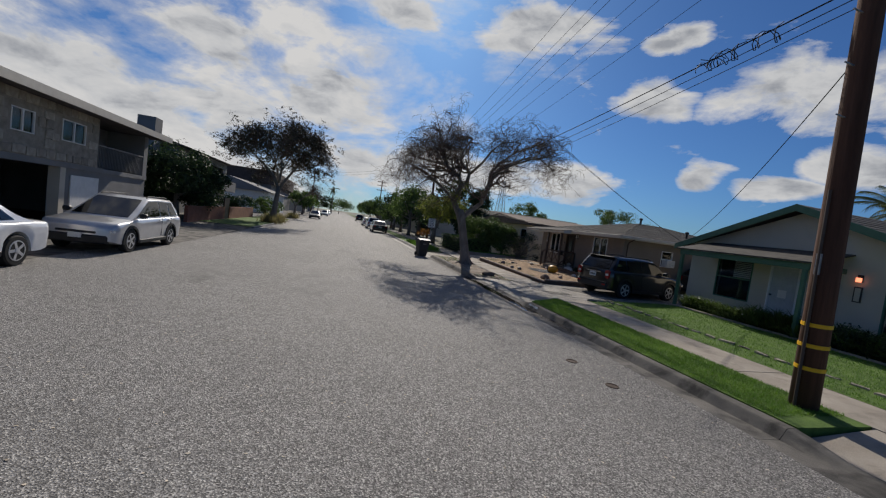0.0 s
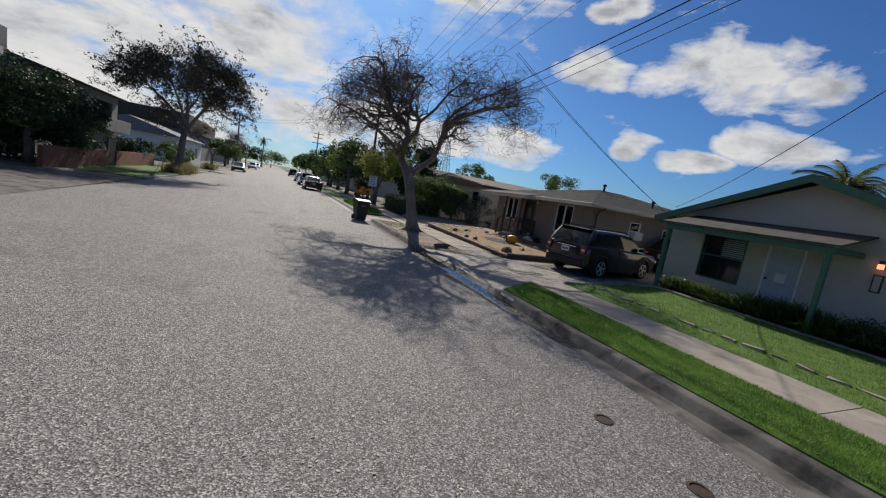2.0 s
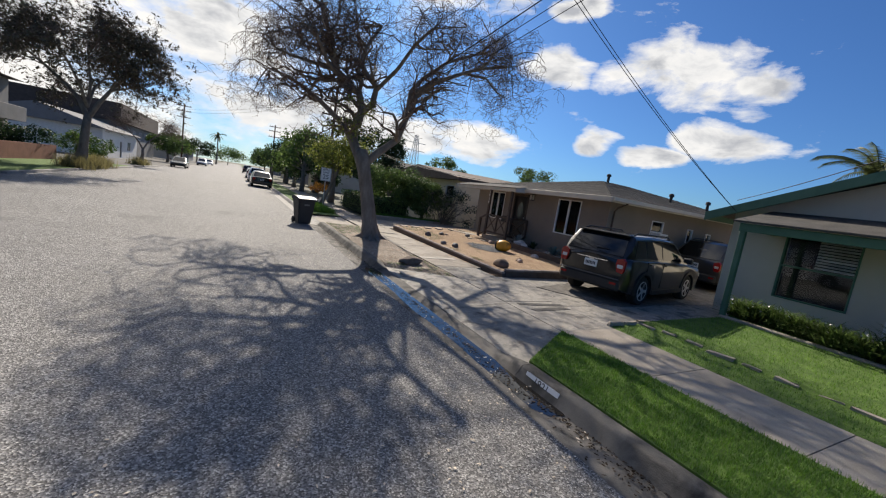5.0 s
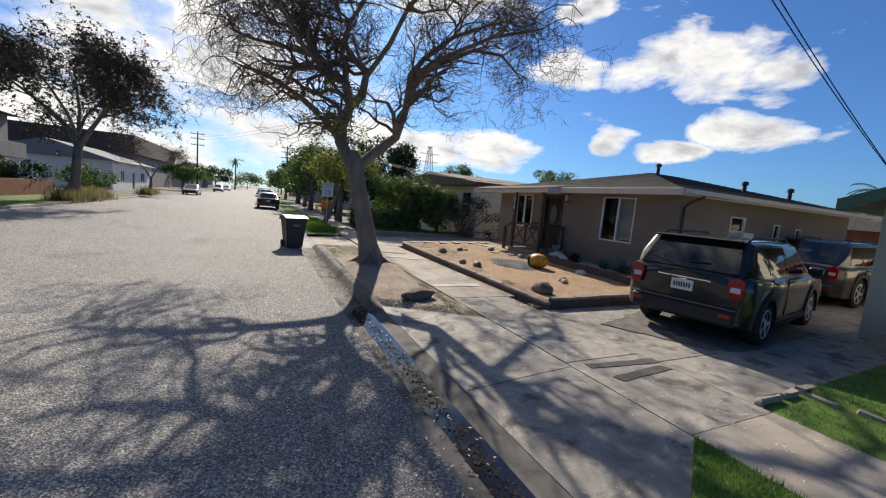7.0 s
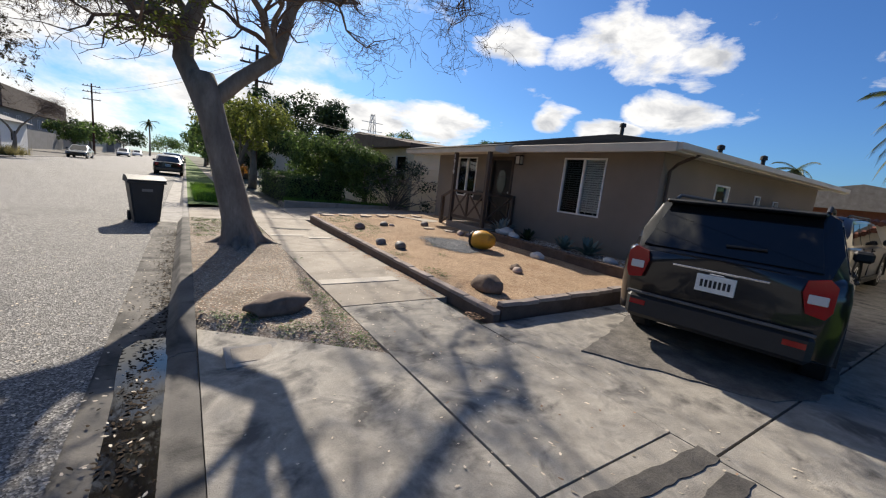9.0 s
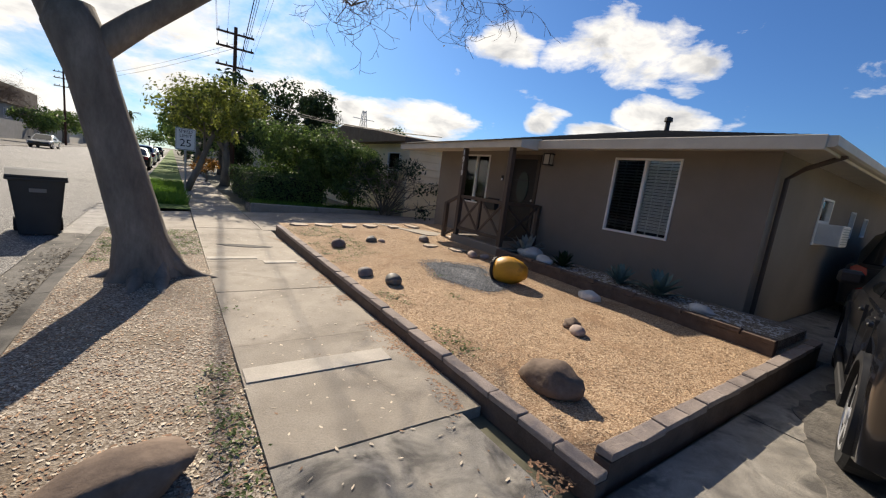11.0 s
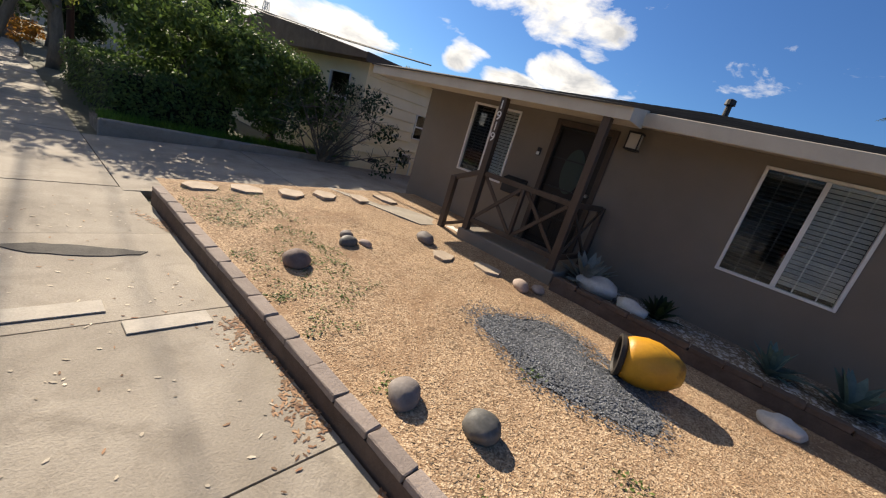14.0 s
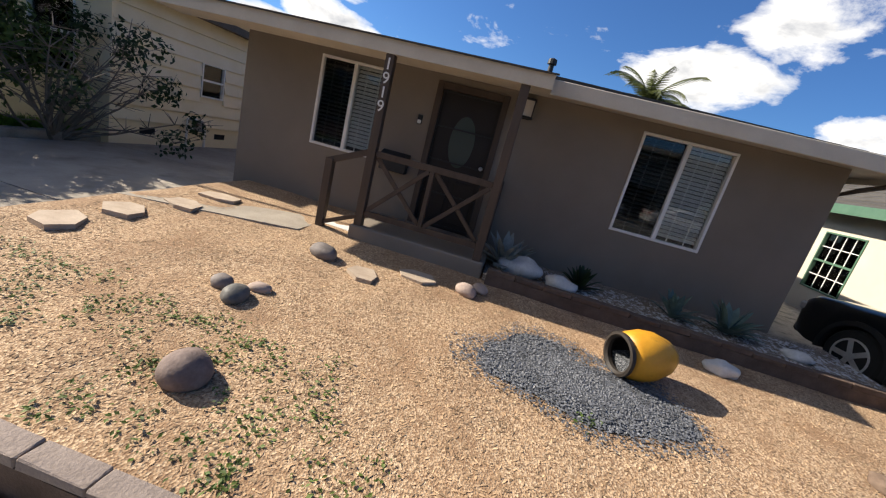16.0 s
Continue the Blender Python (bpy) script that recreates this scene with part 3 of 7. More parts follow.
def make_kerb(y0, y1, name, label, material=KERB):
    bm = bmesh.new()
    k = max(2, int((y1 - y0) / 0.25))
    rows = []
    for j in range(k + 1):
        y = y0 + (y1 - y0) * j / k
        t = gutter_profile(y)
        wob = 0.006 * noise.noise((y * 1.3, 0, 0))
        prof = [(KX - 0.46, -0.06), (KX - 0.46, ROAD_Z - 0.006), (KX - 0.05, 0.005), (KX + 0.01, t * 0.55), (KX + 0.035, t - 0.02), (KX + 0.06, t), (KX + 0.19, t + 0.006), (KX + 0.19, -0.06)]
        rows.append([bm.verts.new((x + wob, y, z + wob * 0.5)) for x, z in prof])
    for a, b in zip(rows, rows[1:]):
        for i in range(7):
            bm.faces.new((a[i], a[i + 1], b[i + 1], b[i]))
    bm.faces.new(rows[0])
    bm.faces.new(rows[-1][::-1])
    return sharp_smooth(structure(name, bm, material, label), 40)


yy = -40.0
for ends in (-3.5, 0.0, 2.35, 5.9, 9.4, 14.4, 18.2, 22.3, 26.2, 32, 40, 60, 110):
    # sections nearby get the copy with stains and painted-in shade
    make_kerb(yy, ends - 0.008, "kerb", "worn grey concrete kerb and gutter section", STAINED_SHADED_KERB if -5 < yy < 22 else KERB)
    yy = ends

sheet("verge_ground", WALK0 + 0.02, 120, -60, 420, 10, 40, lambda x, y: 0.09, FIELD, "bare dry ground under the lots")
bm = bmesh.new()
prism(bm, [(KX + 0.195, 2.32), (WALK0 - 0.002, 2.32), (WALK0 - 0.002, 10.3), (KX + 0.195, 9.45)], "z", 0.02, 0.176)
structure("lawn_strip", bm, GRASS_SOIL, "green mown lawn strip beside the kerb")
def apron_edge(x):
    """Where the apron's slanted end meets the soil."""
    return 14.9 - 0.95 * (x - 4.11)


def strip_z(x, y):
    z = 0.15 + 0.02 * noise.noise((x * 1.7, y * 1.7, 0)) + 0.09 * math.exp(-((x - 4.85) ** 2 + (y - 18.5) ** 2) / 0.5)
    low = 0.03 + 0.12 * min(1.0, max(0.0, (x - KX - 0.1) / 1.4))
    t = min(1.0, max(0.0, (y - apron_edge(x) + 0.05 - 0.12 * noise.noise((x * 2, 1, 0))) / 0.3))
    low -= 0.02
    return low + (z - low) * t
sheet("soil_strip", KX + 0.185, WALK0, 13.3, 22.25, 14, 90, strip_z, SOIL, "dry soil strip littered with leaves and chips")
sheet("lawn_back", KX + 0.18, WALK0 + 0.02, -60, -3.52, 2, 10, lambda x, y: 0.14, GRASS_SOIL, "green verge behind the pole")
sheet("lawn_far", KX + 0.175, WALK0 + 0.02, 25.42, 420, 4, 30, lambda x, y: 0.16, GRASS_SOIL, "green verge planted round the sign")
def lawn_z(x, y):
    return 0.17 + 0.05 * min(1.0, max(0.0, (x - 7.55) / 0.1)) + 0.02 * (x - 6.75) + 0.01 * noise.noise((x, y, 0))
sheet("lawn_front", WALK1, 11.9, -12, 10.45, 40, 30, lawn_z, GRASS_SOIL, "front lawn of the cream house")


def drive_z(x):
    return 0.045 + (0.165 - 0.045) * min(1.0, max(0.0, (x - KX - 0.1) / 1.4)) + 0.004 * max(0.0, x - 7)


def slab(x0, x1, y0, y1, zf, material, parent, name="slab", gap=0.006, far=None):
    bm = bmesh.new()
    nx = max(1, int((x1 - x0) / 0.35))
    g = gap
    top = [[bm.verts.new((x, y, zf(x))) for y in (y0 + g, (far(x) if far else y1) - g)] for x in [x0 + g + (x1 - x0 - 2 * g) * i / nx for i in range(nx + 1)]]
    low = [[bm.verts.new((v.co.x + (g * 0.8 if i == nx else -g * 0.8 if i == 0 else 0), v.co.y + (g * .8 if j else -g * .8), 0.0)) for j, v in enumerate(r)] for i, r in enumerate(top)]
    for i in range(nx):
        bm.faces.new((top[i][0], top[i + 1][0], top[i + 1][1], top[i][1]))
        bm.faces.new((low[i][0], low[i + 1][0], top[i + 1][0], top[i][0]))
        bm.faces.new((top[i][1], top[i + 1][1], low[i + 1][1], low[i][1]))
    bm.faces.new((low[0][0], top[0][0], top[0][1], low[0][1]))
    bm.faces.new((top[nx][0], low[nx][0], low[nx][1], top[nx][1]))
    return part(name, bm, material, parent)


pavement = tagged(new("pavement"), "pale concrete pavement of cast slabs with worn joints", "pavement", "", "structure")
y = -14.0
k = 0
while y < 60:
    step = 1.52 if y < 9.4 or y > 13.9 else 1.5
    lift = 0.003 * math.sin(k * 2.7)
    slab(WALK0, 6.93 if 13.5 < y < 21 else WALK1, y, y + step, lambda x, q=lift: WALK_Z + q, CONCRETE if not 8.8 < y < 14 else OLD_CONCRETE, pavement)
    y += step
    k += 1

driveway = tagged(new("driveway"), "stained cracked concrete driveway and apron", "driveway", "", "structure")
for a, b in ((9.5, 11.72), (11.72, 14.2)):
    slab(KX + 0.19, WALK0, a, b, drive_z, OLD_CONCRETE, driveway, gap=0.008, far=apron_edge if b > 14 else None)
for x0, x1 in ((WALK1, 8.9), (8.9, 11.4), (11.4, 14.5), (14.5, 18), (18, 22)):
    for a, b in ((10.47, 11.55), (11.55, 13.88)):
        if x0 > 11:
            b = b if b < 13 else 14.73
        slab(x0, x1, a, b, drive_z, OLD_CONCRETE, driveway, gap=0.01)
BROKEN = mat("broken asphalt", [(0.3, (0.075, 0.068, 0.06)), (0.7, (0.19, 0.172, 0.15))], 5.0, 0.92, fine=45, fine_amount=0.45, bump=1.0, bump_scale=28)


def ragged(corners, step, wander, z0, z1, seed):
    """A thin plate whose outline wanders like a broken edge."""
    random.seed(seed)
    ring = []
    for a, b in zip(corners, corners[1:] + corners[:1]):
        k = max(1, int(math.dist(a, b) / step))
        for i in range(k):
            ring.append((a[0] + (b[0] - a[0]) * i / k + rnd(-wander, wander), a[1] + (b[1] - a[1]) * i / k + rnd(-wander, wander)))
    bm = bmesh.new()
    prism(bm, ring, "z", z0, z1)
    return bm


part("asphalt_patch", ragged([(7.3, 12.95), (7.6, 12.4), (7.95, 11.75), (8.45, 11.45), (10.3, 11.6), (14.4, 11.7), (14.4, 13.5), (9.5, 13.7), (8.4, 13.28)], 0.12, 0.035, 0.15, 0.182, 3), BROKEN, driveway, "dark broken asphalt patch")
TARRED = mat("old tar strip", [(0.3, (0.05, 0.046, 0.042)), (0.7, (0.10, 0.092, 0.082))], 6.0, 0.9, fine=60, fine_amount=0.4, bump=0.6)
for k, corners in enumerate(([(5.7, 11.6), (6.76, 11.52), (6.78, 11.65), (5.72, 11.72)], [(5.8, 11.24), (6.72, 11.33), (6.68, 11.46), (5.76, 11.37)])):
    part("repair_strip", ragged(corners, 0.07, 0.01, WALK_Z - 0.01, WALK_Z + 0.0045, 5 + k), TARRED, driveway, "dark tarred repair strip")
part("asphalt_fill", ragged([(5.72, 20.66), (5.9, 20.5), (6.2, 20.4), (6.55, 20.38), (6.62, 20.44), (6.3, 20.58), (5.95, 20.68)], 0.08, 0.012, WALK_Z - 0.01, WALK_Z + 0.008, 9), TARRED, pavement, "dark asphalt fill in a broken joint")
far_drive = tagged(new("driveway_far"), "pale concrete driveway between the two houses", "driveway", "", "structure")
for x0, x1 in ((KX + 0.19, WALK0), (WALK1, 9.2), (9.2, 12.0), (12.0, 16), (16, 24)):
    slab(x0, x1, 22.27, 25.4, lambda x: 0.06 + 0.26 * min(1, max(0, (x - 4.2) / 6)), CONCRETE, far_drive, gap=0.008)
bm = bmesh.new()
prism(bm, [(10.0, 20.55), (11.41, 20.55), (11.41, 22.26), (9.4, 22.26)], "z", 0.2, 0.46)
part("slab", bm, CONCRETE, far_drive)
near_drive = tagged(new("driveway_near"), "pale concrete driveway beside the pole", "driveway", "", "structure")
slab(KX + 0.19, WALK0, -3.5, 2.28, drive_z, CONCRETE, near_drive)

# water lying in the gutter
bm = bmesh.new()
rows = []
for j in range(40):
    yw = 8.6 + j * 0.16
    w = 0.17 + 0.07 * noise.noise((yw * 1.4, 3, 0)) - (0.08 if j in (0, 39) else 0)
    c = KX - 0.13 + 0.04 * noise.noise((yw * 0.8, 9, 0))
    rows.append((bm.verts.new((c - w, yw, 0.019)), bm.verts.new((min(c + w, KX - 0.015), yw, 0.0195))))
for a, b in zip(rows, rows[1:]):
    bm.faces.new((a[0], a[1], b[1], b[0]))
structure("water", bm, WATER, "shallow dark water lying in the gutter")

sheet("yard", 7.05, 11.42, 13.95, 22.24, 44, 80, lambda x, y: yard_z(x, y) + 0.018 * noise.noise((x * 1.6, y * 1.6, 0)), YARD, "tan yard of decomposed granite and wood chips")


# left side of the street
def left_kerb(y0, y1):
    bm = bmesh.new()
    prism(bm, [(-8.65, -0.06), (-8.2, -0.06), (-8.2, 0.0), (-8.5, 0.01), (-8.52, 0.15), (-8.65, 0.155)] if y1 < 20 else [(-7.65, -0.06), (-7.2, -0.06), (-7.2, 0.02), (-7.45, 0.02), (-7.47, 0.15), (-7.65, 0.155)], "y", y0, y1)
    return structure("kerb", bm, KERB, "worn grey concrete kerb across the street")
left_kerb(29, 52)
left_kerb(57, 140)
# same darkened colour here paints the backlit far side
sheet("verge_left", -60, -7.62, -60, 300, 6, 20, lambda x, y: 0.03 if y < 28 else 0.11, STAINED_SHADED_KERB, "paved apron and verge across the street")
sheet("lawn_left", -11, -7.66, 29, 52, 6, 10, lambda x, y: 0.15, GRASS_SOIL, "grass verge across the street")


# ---- houses ----
def window(name, m, w, h, panes, frame_mat, label, blinds=0.0, mullion_at=0.5, rows=1, cols=1, depth=0.08, horizontal=False, blind_from=0.0, blind_to=1.0, lattice=None):
    """A window in local axes: x along the wall, z up, the outside towards -y; the origin is its lower left corner on the wall's face."""
    win = tagged(new(name), label, "window", "", "structure")
    win.matrix_basis = m
    t = 0.034
    bm = bmesh.new()
    for q in ((0, t, 0, h), (w - t, w, 0, h), (t, w - t, 0, t), (t, w - t, h - t, h)):
        box(bm, q[0], q[1], -0.02, depth, q[2], q[3], 0.004)
    if panes == 2 and not horizontal:
        box(bm, w * mullion_at - 0.025, w * mullion_at + 0.025, -0.012, depth, t, h - t, 0.003)
    if panes == 2 and horizontal:
        box(bm, t, w - t, -0.012, depth, h * mullion_at - 0.022, h * mullion_at + 0.022, 0.003)
    part("window_frame", bm, frame_mat, win)
    spans = [(t, w * mullion_at - 0.025, t, h - t), (w * mullion_at + 0.025, w - t, t, h - t)] if panes == 2 and not horizontal else \
        [(t, w - t, t, h * mullion_at - 0.022), (t, w - t, h * mullion_at + 0.022, h - t)] if panes == 2 else [(t, w - t, t, h - t)]
    for x0, x1, z0, z1 in spans:
        pane = part("pane", boxed(x0, x1, 0.035, 0.041, z0, z1), SCREENED if blinds and not horizontal and x0 < w * 0.3 else PANE, win)
        pane.visible_shadow = False
        if rows * cols > 1:
            bm = bmesh.new()
            for i in range(1, cols):
                xx = x0 + (x1 - x0) * i / cols
                box(bm, xx - 0.008, xx + 0.008, 0.022, 0.033, z0, z1)
            for i in range(1, rows):
                zz = z0 + (z1 - z0) * i / rows
                box(bm, x0, x1, 0.0225, 0.0335, zz - 0.008, zz + 0.008)
            part("glazing_bars", bm, lattice or frame_mat, win)
    # flat near-black panel in place of the unlit room behind the glass
    part("room_shade_panel", boxed(t * 0.5, w - t * 0.5, depth + 0.10, depth + 0.12, 0.01, h - 0.01), ROOM_SHADE, win)
    if blinds:
        k = int(h / blinds)
        for x0, x1, z0, z1 in spans:
            tilt = 58 if x0 > w * 0.3 or horizontal else 30
            wide = x1 - x0
            if horizontal and z0 < h * 0.3:
                continue
            if horizontal:
                x0, x1 = x0 + wide * blind_from, x0 + wide * blind_to
            mesh = block_mesh("slat", x1 - x0 - 0.01, 0.048, 0.003, BLIND, 0, 0.0)
            for i in range(1, k):
                if z0 + 0.02 < i * h / k < z1 - 0.01:
                    shared("slat", mesh, win, pose((x0 + x1) / 2, 0.072, i * h / k, tilt + 2 * math.sin(i * 1.7), 0, 0))
        for x0, x1, z0, z1 in spans if not horizontal else []:
            for q in (0.3, 0.72):
                xx = x0 + (x1 - x0) * q
                part("ladder_tape", boxed(xx - 0.007, xx + 0.007, 0.046, 0.048, z0, z1), BLIND, win)
    return win


def pane_mat(name, clear):
    """Thin glass: mostly see-through, glossy at its angle; a darker one stands behind an insect screen."""
    m = bpy.data.materials.new(name)
    m.use_nodes = True
    n, l = nodes_of(m.node_tree)
    o, t, g, mx, f = n.new("ShaderNodeOutputMaterial"), n.new("ShaderNodeBsdfTransparent"), n.new("ShaderNodeBsdfGlossy"), n.new("ShaderNodeMixShader"), n.new("ShaderNodeFresnel")
    g.inputs["Roughness"].default_value = 0.03
    t.inputs["Color"].default_value = (*clear, 1)
    l.new(f.outputs[0], mx.inputs[0])
    l.new(t.outputs[0], mx.inputs[1])
    l.new(g.outputs[0], mx.inputs[2])
    l.new(mx.outputs[0], o.inputs[0])
    return m


PANE = pane_mat("clear pane", (0.9, 0.92, 0.91))
SCREENED = pane_mat("screened pane", (0.50, 0.51, 0.51))
FX = 11.42     # front wall of the taupe house
house = tagged(new("house"), "single-storey taupe stucco house with a low grey shingle hip roof", "house", "", "structure")
bm = bmesh.new()
wall_with_holes(bm, 14.78, 22.5, 0.1, 2.62, [(15.94, 17.06, 1.24, 2.5), (20.36, 21.36, 1.30, 2.5), (18.76, 19.68, 0.60, 2.5)], "x", FX, FX + 0.18)
part("wall", bm, TAUPE, house)
bm = bmesh.new()
wall_with_holes(bm, FX + 0.001, 20.5, 0.1, 2.62, [(13.68, 14.36, 1.45, 2.22), (15.85, 16.2, 1.6, 2.12), (17.1, 17.45, 1.65, 2.05)], "y", 14.77, 14.95)
part("wall", bm, TAUPE, house)
part("wall", boxed(FX + 0.18, 20.5, 22.32, 22.5, 0.1, 2.62), TAUPE, house)
part("wall", boxed(20.4, 20.55, 14.95, 22.32, 0.1, 2.62), TAUPE, house)


def roof_faces(bm, vs, qs):
    v = [bm.verts.new(p) for p in vs]
    for q in qs:
        bm.faces.new([v[k] for k in q])


EX, EY0, EY1 = 10.80, 14.28, 22.95       # eaves
def hip_roof(parent, x0, x1, y0, y1, ze, zr, xr0, xr1, yr, material, course=0.14):
    """Hip roof laid in overlapping courses of shingles, each course a shallow step."""
    bm = bmesh.new()
    n_c = 26
    for c in range(n_c):
        a, b = c / n_c, (c + 1) / n_c
        def ring(t, lift):
            return [(x0 + (xr0 - x0) * t, y0 + (yr - y0) * t, ze + (zr - ze) * t + lift), (x1 + (xr1 - x1) * t, y0 + (yr - y0) * t, ze + (zr - ze) * t + lift),
                    (x1 + (xr1 - x1) * t, y1 + (yr - y1) * t, ze + (zr - ze) * t + lift), (x0 + (xr0 - x0) * t, y1 + (yr - y1) * t, ze + (zr - ze) * t + lift)]
        lo, lo2, hi = [[bm.verts.new(p) for p in r] for r in (ring(a, 0.0), ring(a, 0.014), ring(b, 0.002))]
        for i in range(4):
            j = (i + 1) % 4
            bm.faces.new((lo[i], lo[j], lo2[j], lo2[i]))
            bm.faces.new((lo2[i], lo2[j], hi[j], hi[i]))
    return part("roof", bm, material, parent, "low hip roof of grey composition shingles")


hip_roof(house, EX, 21.1, EY0, EY1, 2.70, 3.68, 15.3, 16.8, 18.6, SHINGLE)
part("soffit", boxed(EX + 0.02, 21.0, EY0 + 0.02, EY1 - 0.02, 2.622, 2.64), TRIM, house)
bm = bmesh.new()
box(bm, EX - 0.03, EX + 0.012, EY0 - 0.03, EY1 + 0.03, 2.55, 2.71, 0.006)
part("fascia", bm, TRIM, house, "cream painted fascia board")
bm = bmesh.new()
box(bm, EX + 0.014, 21.1, EY0 - 0.03, EY0 + 0.012, 2.55, 2.71, 0.006)
part("fascia", bm, TRIM, house, "cream painted fascia board")
bm = bmesh.new()
prism(bm, [(EY0 - 0.11, 2.70), (EY0 - 0.12, 2.60), (EY0 - 0.09, 2.58), (EY0 - 0.032, 2.58), (EY0 - 0.032, 2.70)], "x", EX, 21.1)
part("rain_gutter", bm, TRIM, house)
bm = bmesh.new()
tube(bm, [(11.5, EY0 - 0.08, 2.58), (11.52, 14.55, 2.42), (11.62, 14.72, 2.3), (11.62, 14.72, 0.25)], 0.03, 8)
part("downpipe", bm, BROWN_WOOD, house)
# porch overhang
bm = bmesh.new()
roof_faces(bm, [(10.33, 18.3, 2.66), (10.33, 22.98, 2.62), (EX + 0.06, 22.98, 2.725), (EX + 0.06, 18.3, 2.745), (10.33, 18.3, 2.52), (10.33, 22.98, 2.48), (EX, 22.98, 2.48), (EX, 18.3, 2.52)],
           [(0, 3, 2, 1), (0, 1, 5, 4), (4, 5, 6, 7), (0, 4, 7, 3), (1, 2, 6, 5)])
part("porch_roof", bm, TRIM, house, "cream fascia of the porch overhang")
bm = bmesh.new()
roof_faces(bm, [(10.30, 18.27, 2.672), (10.30, 23.0, 2.632), (EX + 0.3, 23.0, 2.80), (EX + 0.3, 18.27, 2.82), (10.30, 18.27, 2.652), (10.30, 23.0, 2.612)], [(0, 3, 2, 1), (0, 1, 5, 4)])
part("porch_shingles", bm, SHINGLE, house)
for px, py, pz, ph in ((15.3, 18.35, 3.58, 0.4), (16.2, 15.9, 2.98, 0.42), (18.3, 15.6, 2.92, 0.45)):
    bm = bmesh.new()
    lathe(bm, [(0.06, 0), (0.055, ph * 0.75), (0.10, ph * 0.76), (0.09, ph), (0.02, ph + 0.03)], 12)
    bmesh.ops.translate(bm, verts=bm.verts[:], vec=(px, py, pz))
    part("vent_pipe", bm, BLACK_PLASTIC, house, "dark roof vent pipe")

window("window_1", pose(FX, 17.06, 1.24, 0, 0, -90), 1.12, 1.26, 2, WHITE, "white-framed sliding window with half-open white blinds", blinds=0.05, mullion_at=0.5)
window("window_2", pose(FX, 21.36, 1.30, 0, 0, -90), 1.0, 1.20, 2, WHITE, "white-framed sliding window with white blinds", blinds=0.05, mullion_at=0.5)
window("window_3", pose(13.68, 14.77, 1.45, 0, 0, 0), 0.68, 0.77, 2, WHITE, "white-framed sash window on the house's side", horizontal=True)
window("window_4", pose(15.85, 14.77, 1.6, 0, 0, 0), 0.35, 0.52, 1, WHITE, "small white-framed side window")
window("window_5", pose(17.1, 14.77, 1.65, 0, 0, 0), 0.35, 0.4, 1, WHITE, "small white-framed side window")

door = tagged(new("door_1"), "dark brown front door with an oval glass behind a screen", "door", "", "structure")
door.matrix_basis = pose(FX, 19.68, 0.6, 0, 0, -90)
bm = bmesh.new()
for q in ((-0.02, 0.06, 0, 1.92), (0.86, 0.94, 0, 1.92), (0.06, 0.86, 1.83, 1.92)):
    box(bm, q[0], q[1], -0.025, 0.1, q[2], q[3], 0.005)
part("door_frame", bm, BROWN_WOOD, door)
bm = bmesh.new()
box(bm, 0.06, 0.86, 0.05, 0.09, 0.0, 1.83)
for q in ((0.13, 0.42, 0.12, 0.7), (0.5, 0.79, 0.12, 0.7)):
    box(bm, q[0], q[1], 0.038, 0.05, q[2], q[3], 0.005)
part("door_leaf", bm, DOOR_DARK, door)
bm = bmesh.new()
lathe(bm, [(0.17, -0.008), (0.17, 0.008)], 28)
bmesh.ops.transform(bm, matrix=pose(0.46, 0.044, 1.22, 90, 0, 0) @ Matrix.Diagonal((1, 2.0, 1, 1)), verts=bm.verts[:])
part("oval_glass", bm, glass_mat("leaded oval", (0.06, 0.075, 0.065), 0.15), door, "greenish oval leaded glass")
bm = bmesh.new()
lathe(bm, [(0.028, 0), (0.03, 0.03), (0.02, 0.05)], 12, pose(0.80, 0.05, 0.95, 90, 0, 0))
part("door_knob", bm, STEEL, door)
bm = bmesh.new()
for i in range(5):
    box(bm, 0.06, 0.86, 0.012, 0.018, 0.04 + i * 0.44, 0.06 + i * 0.44)
for xx in (0.06, 0.84):
    box(bm, xx, xx + 0.02, 0.0125, 0.0185, 0.0, 1.83)
part("screen_bars", bm, BLACK_PLASTIC, door)

# ---- porch ----
porch = tagged(new("porch"), "low concrete porch slab painted taupe before the front door", "porch", "", "structure")
part("slab", boxed(10.32, FX, 18.46, 20.1, 0.25, 0.60, 0.012), TAUPE, porch)
part("step", boxed(10.5, FX, 20.1, 20.5, 0.25, 0.47, 0.012), WHITE, porch, "pale painted step")
rail = thing("porch_railing", "dark brown wooden porch railing with crossed braces and posts", "railing")


def beam(parent, name, p, q, w=0.07, d=0.045):
    p, q = Vector(p), Vector(q)
    bm = boxed(-w / 2, w / 2, -d / 2, d / 2, 0, (q - p).length, 0.004)
    bmesh.ops.transform(bm, matrix=Matrix.Translation(p) @ (q - p).to_track_quat("Z", "X").to_matrix().to_4x4(), verts=bm.verts[:])
    return part(name, bm, BROWN_WOOD, parent)


RX = 10.40
beam(rail, "post", (RX, 20.02, 0.6), (RX, 20.02, 2.56), 0.095, 0.095)
beam(rail, "post", (RX, 18.56, 0.6), (RX, 18.56, 2.56), 0.095, 0.095)
beam(rail, "post", (RX, 20.5, 0.40), (RX, 20.5, 1.28), 0.09, 0.09)
beam(rail, "post", (11.36, 18.56, 0.6), (11.36, 18.56, 1.48), 0.08, 0.08)
beam(rail, "top_rail", (RX, 19.97, 1.46), (RX, 18.61, 1.46))
beam(rail, "bottom_rail", (RX, 19.97, 0.76), (RX, 18.61, 0.76))
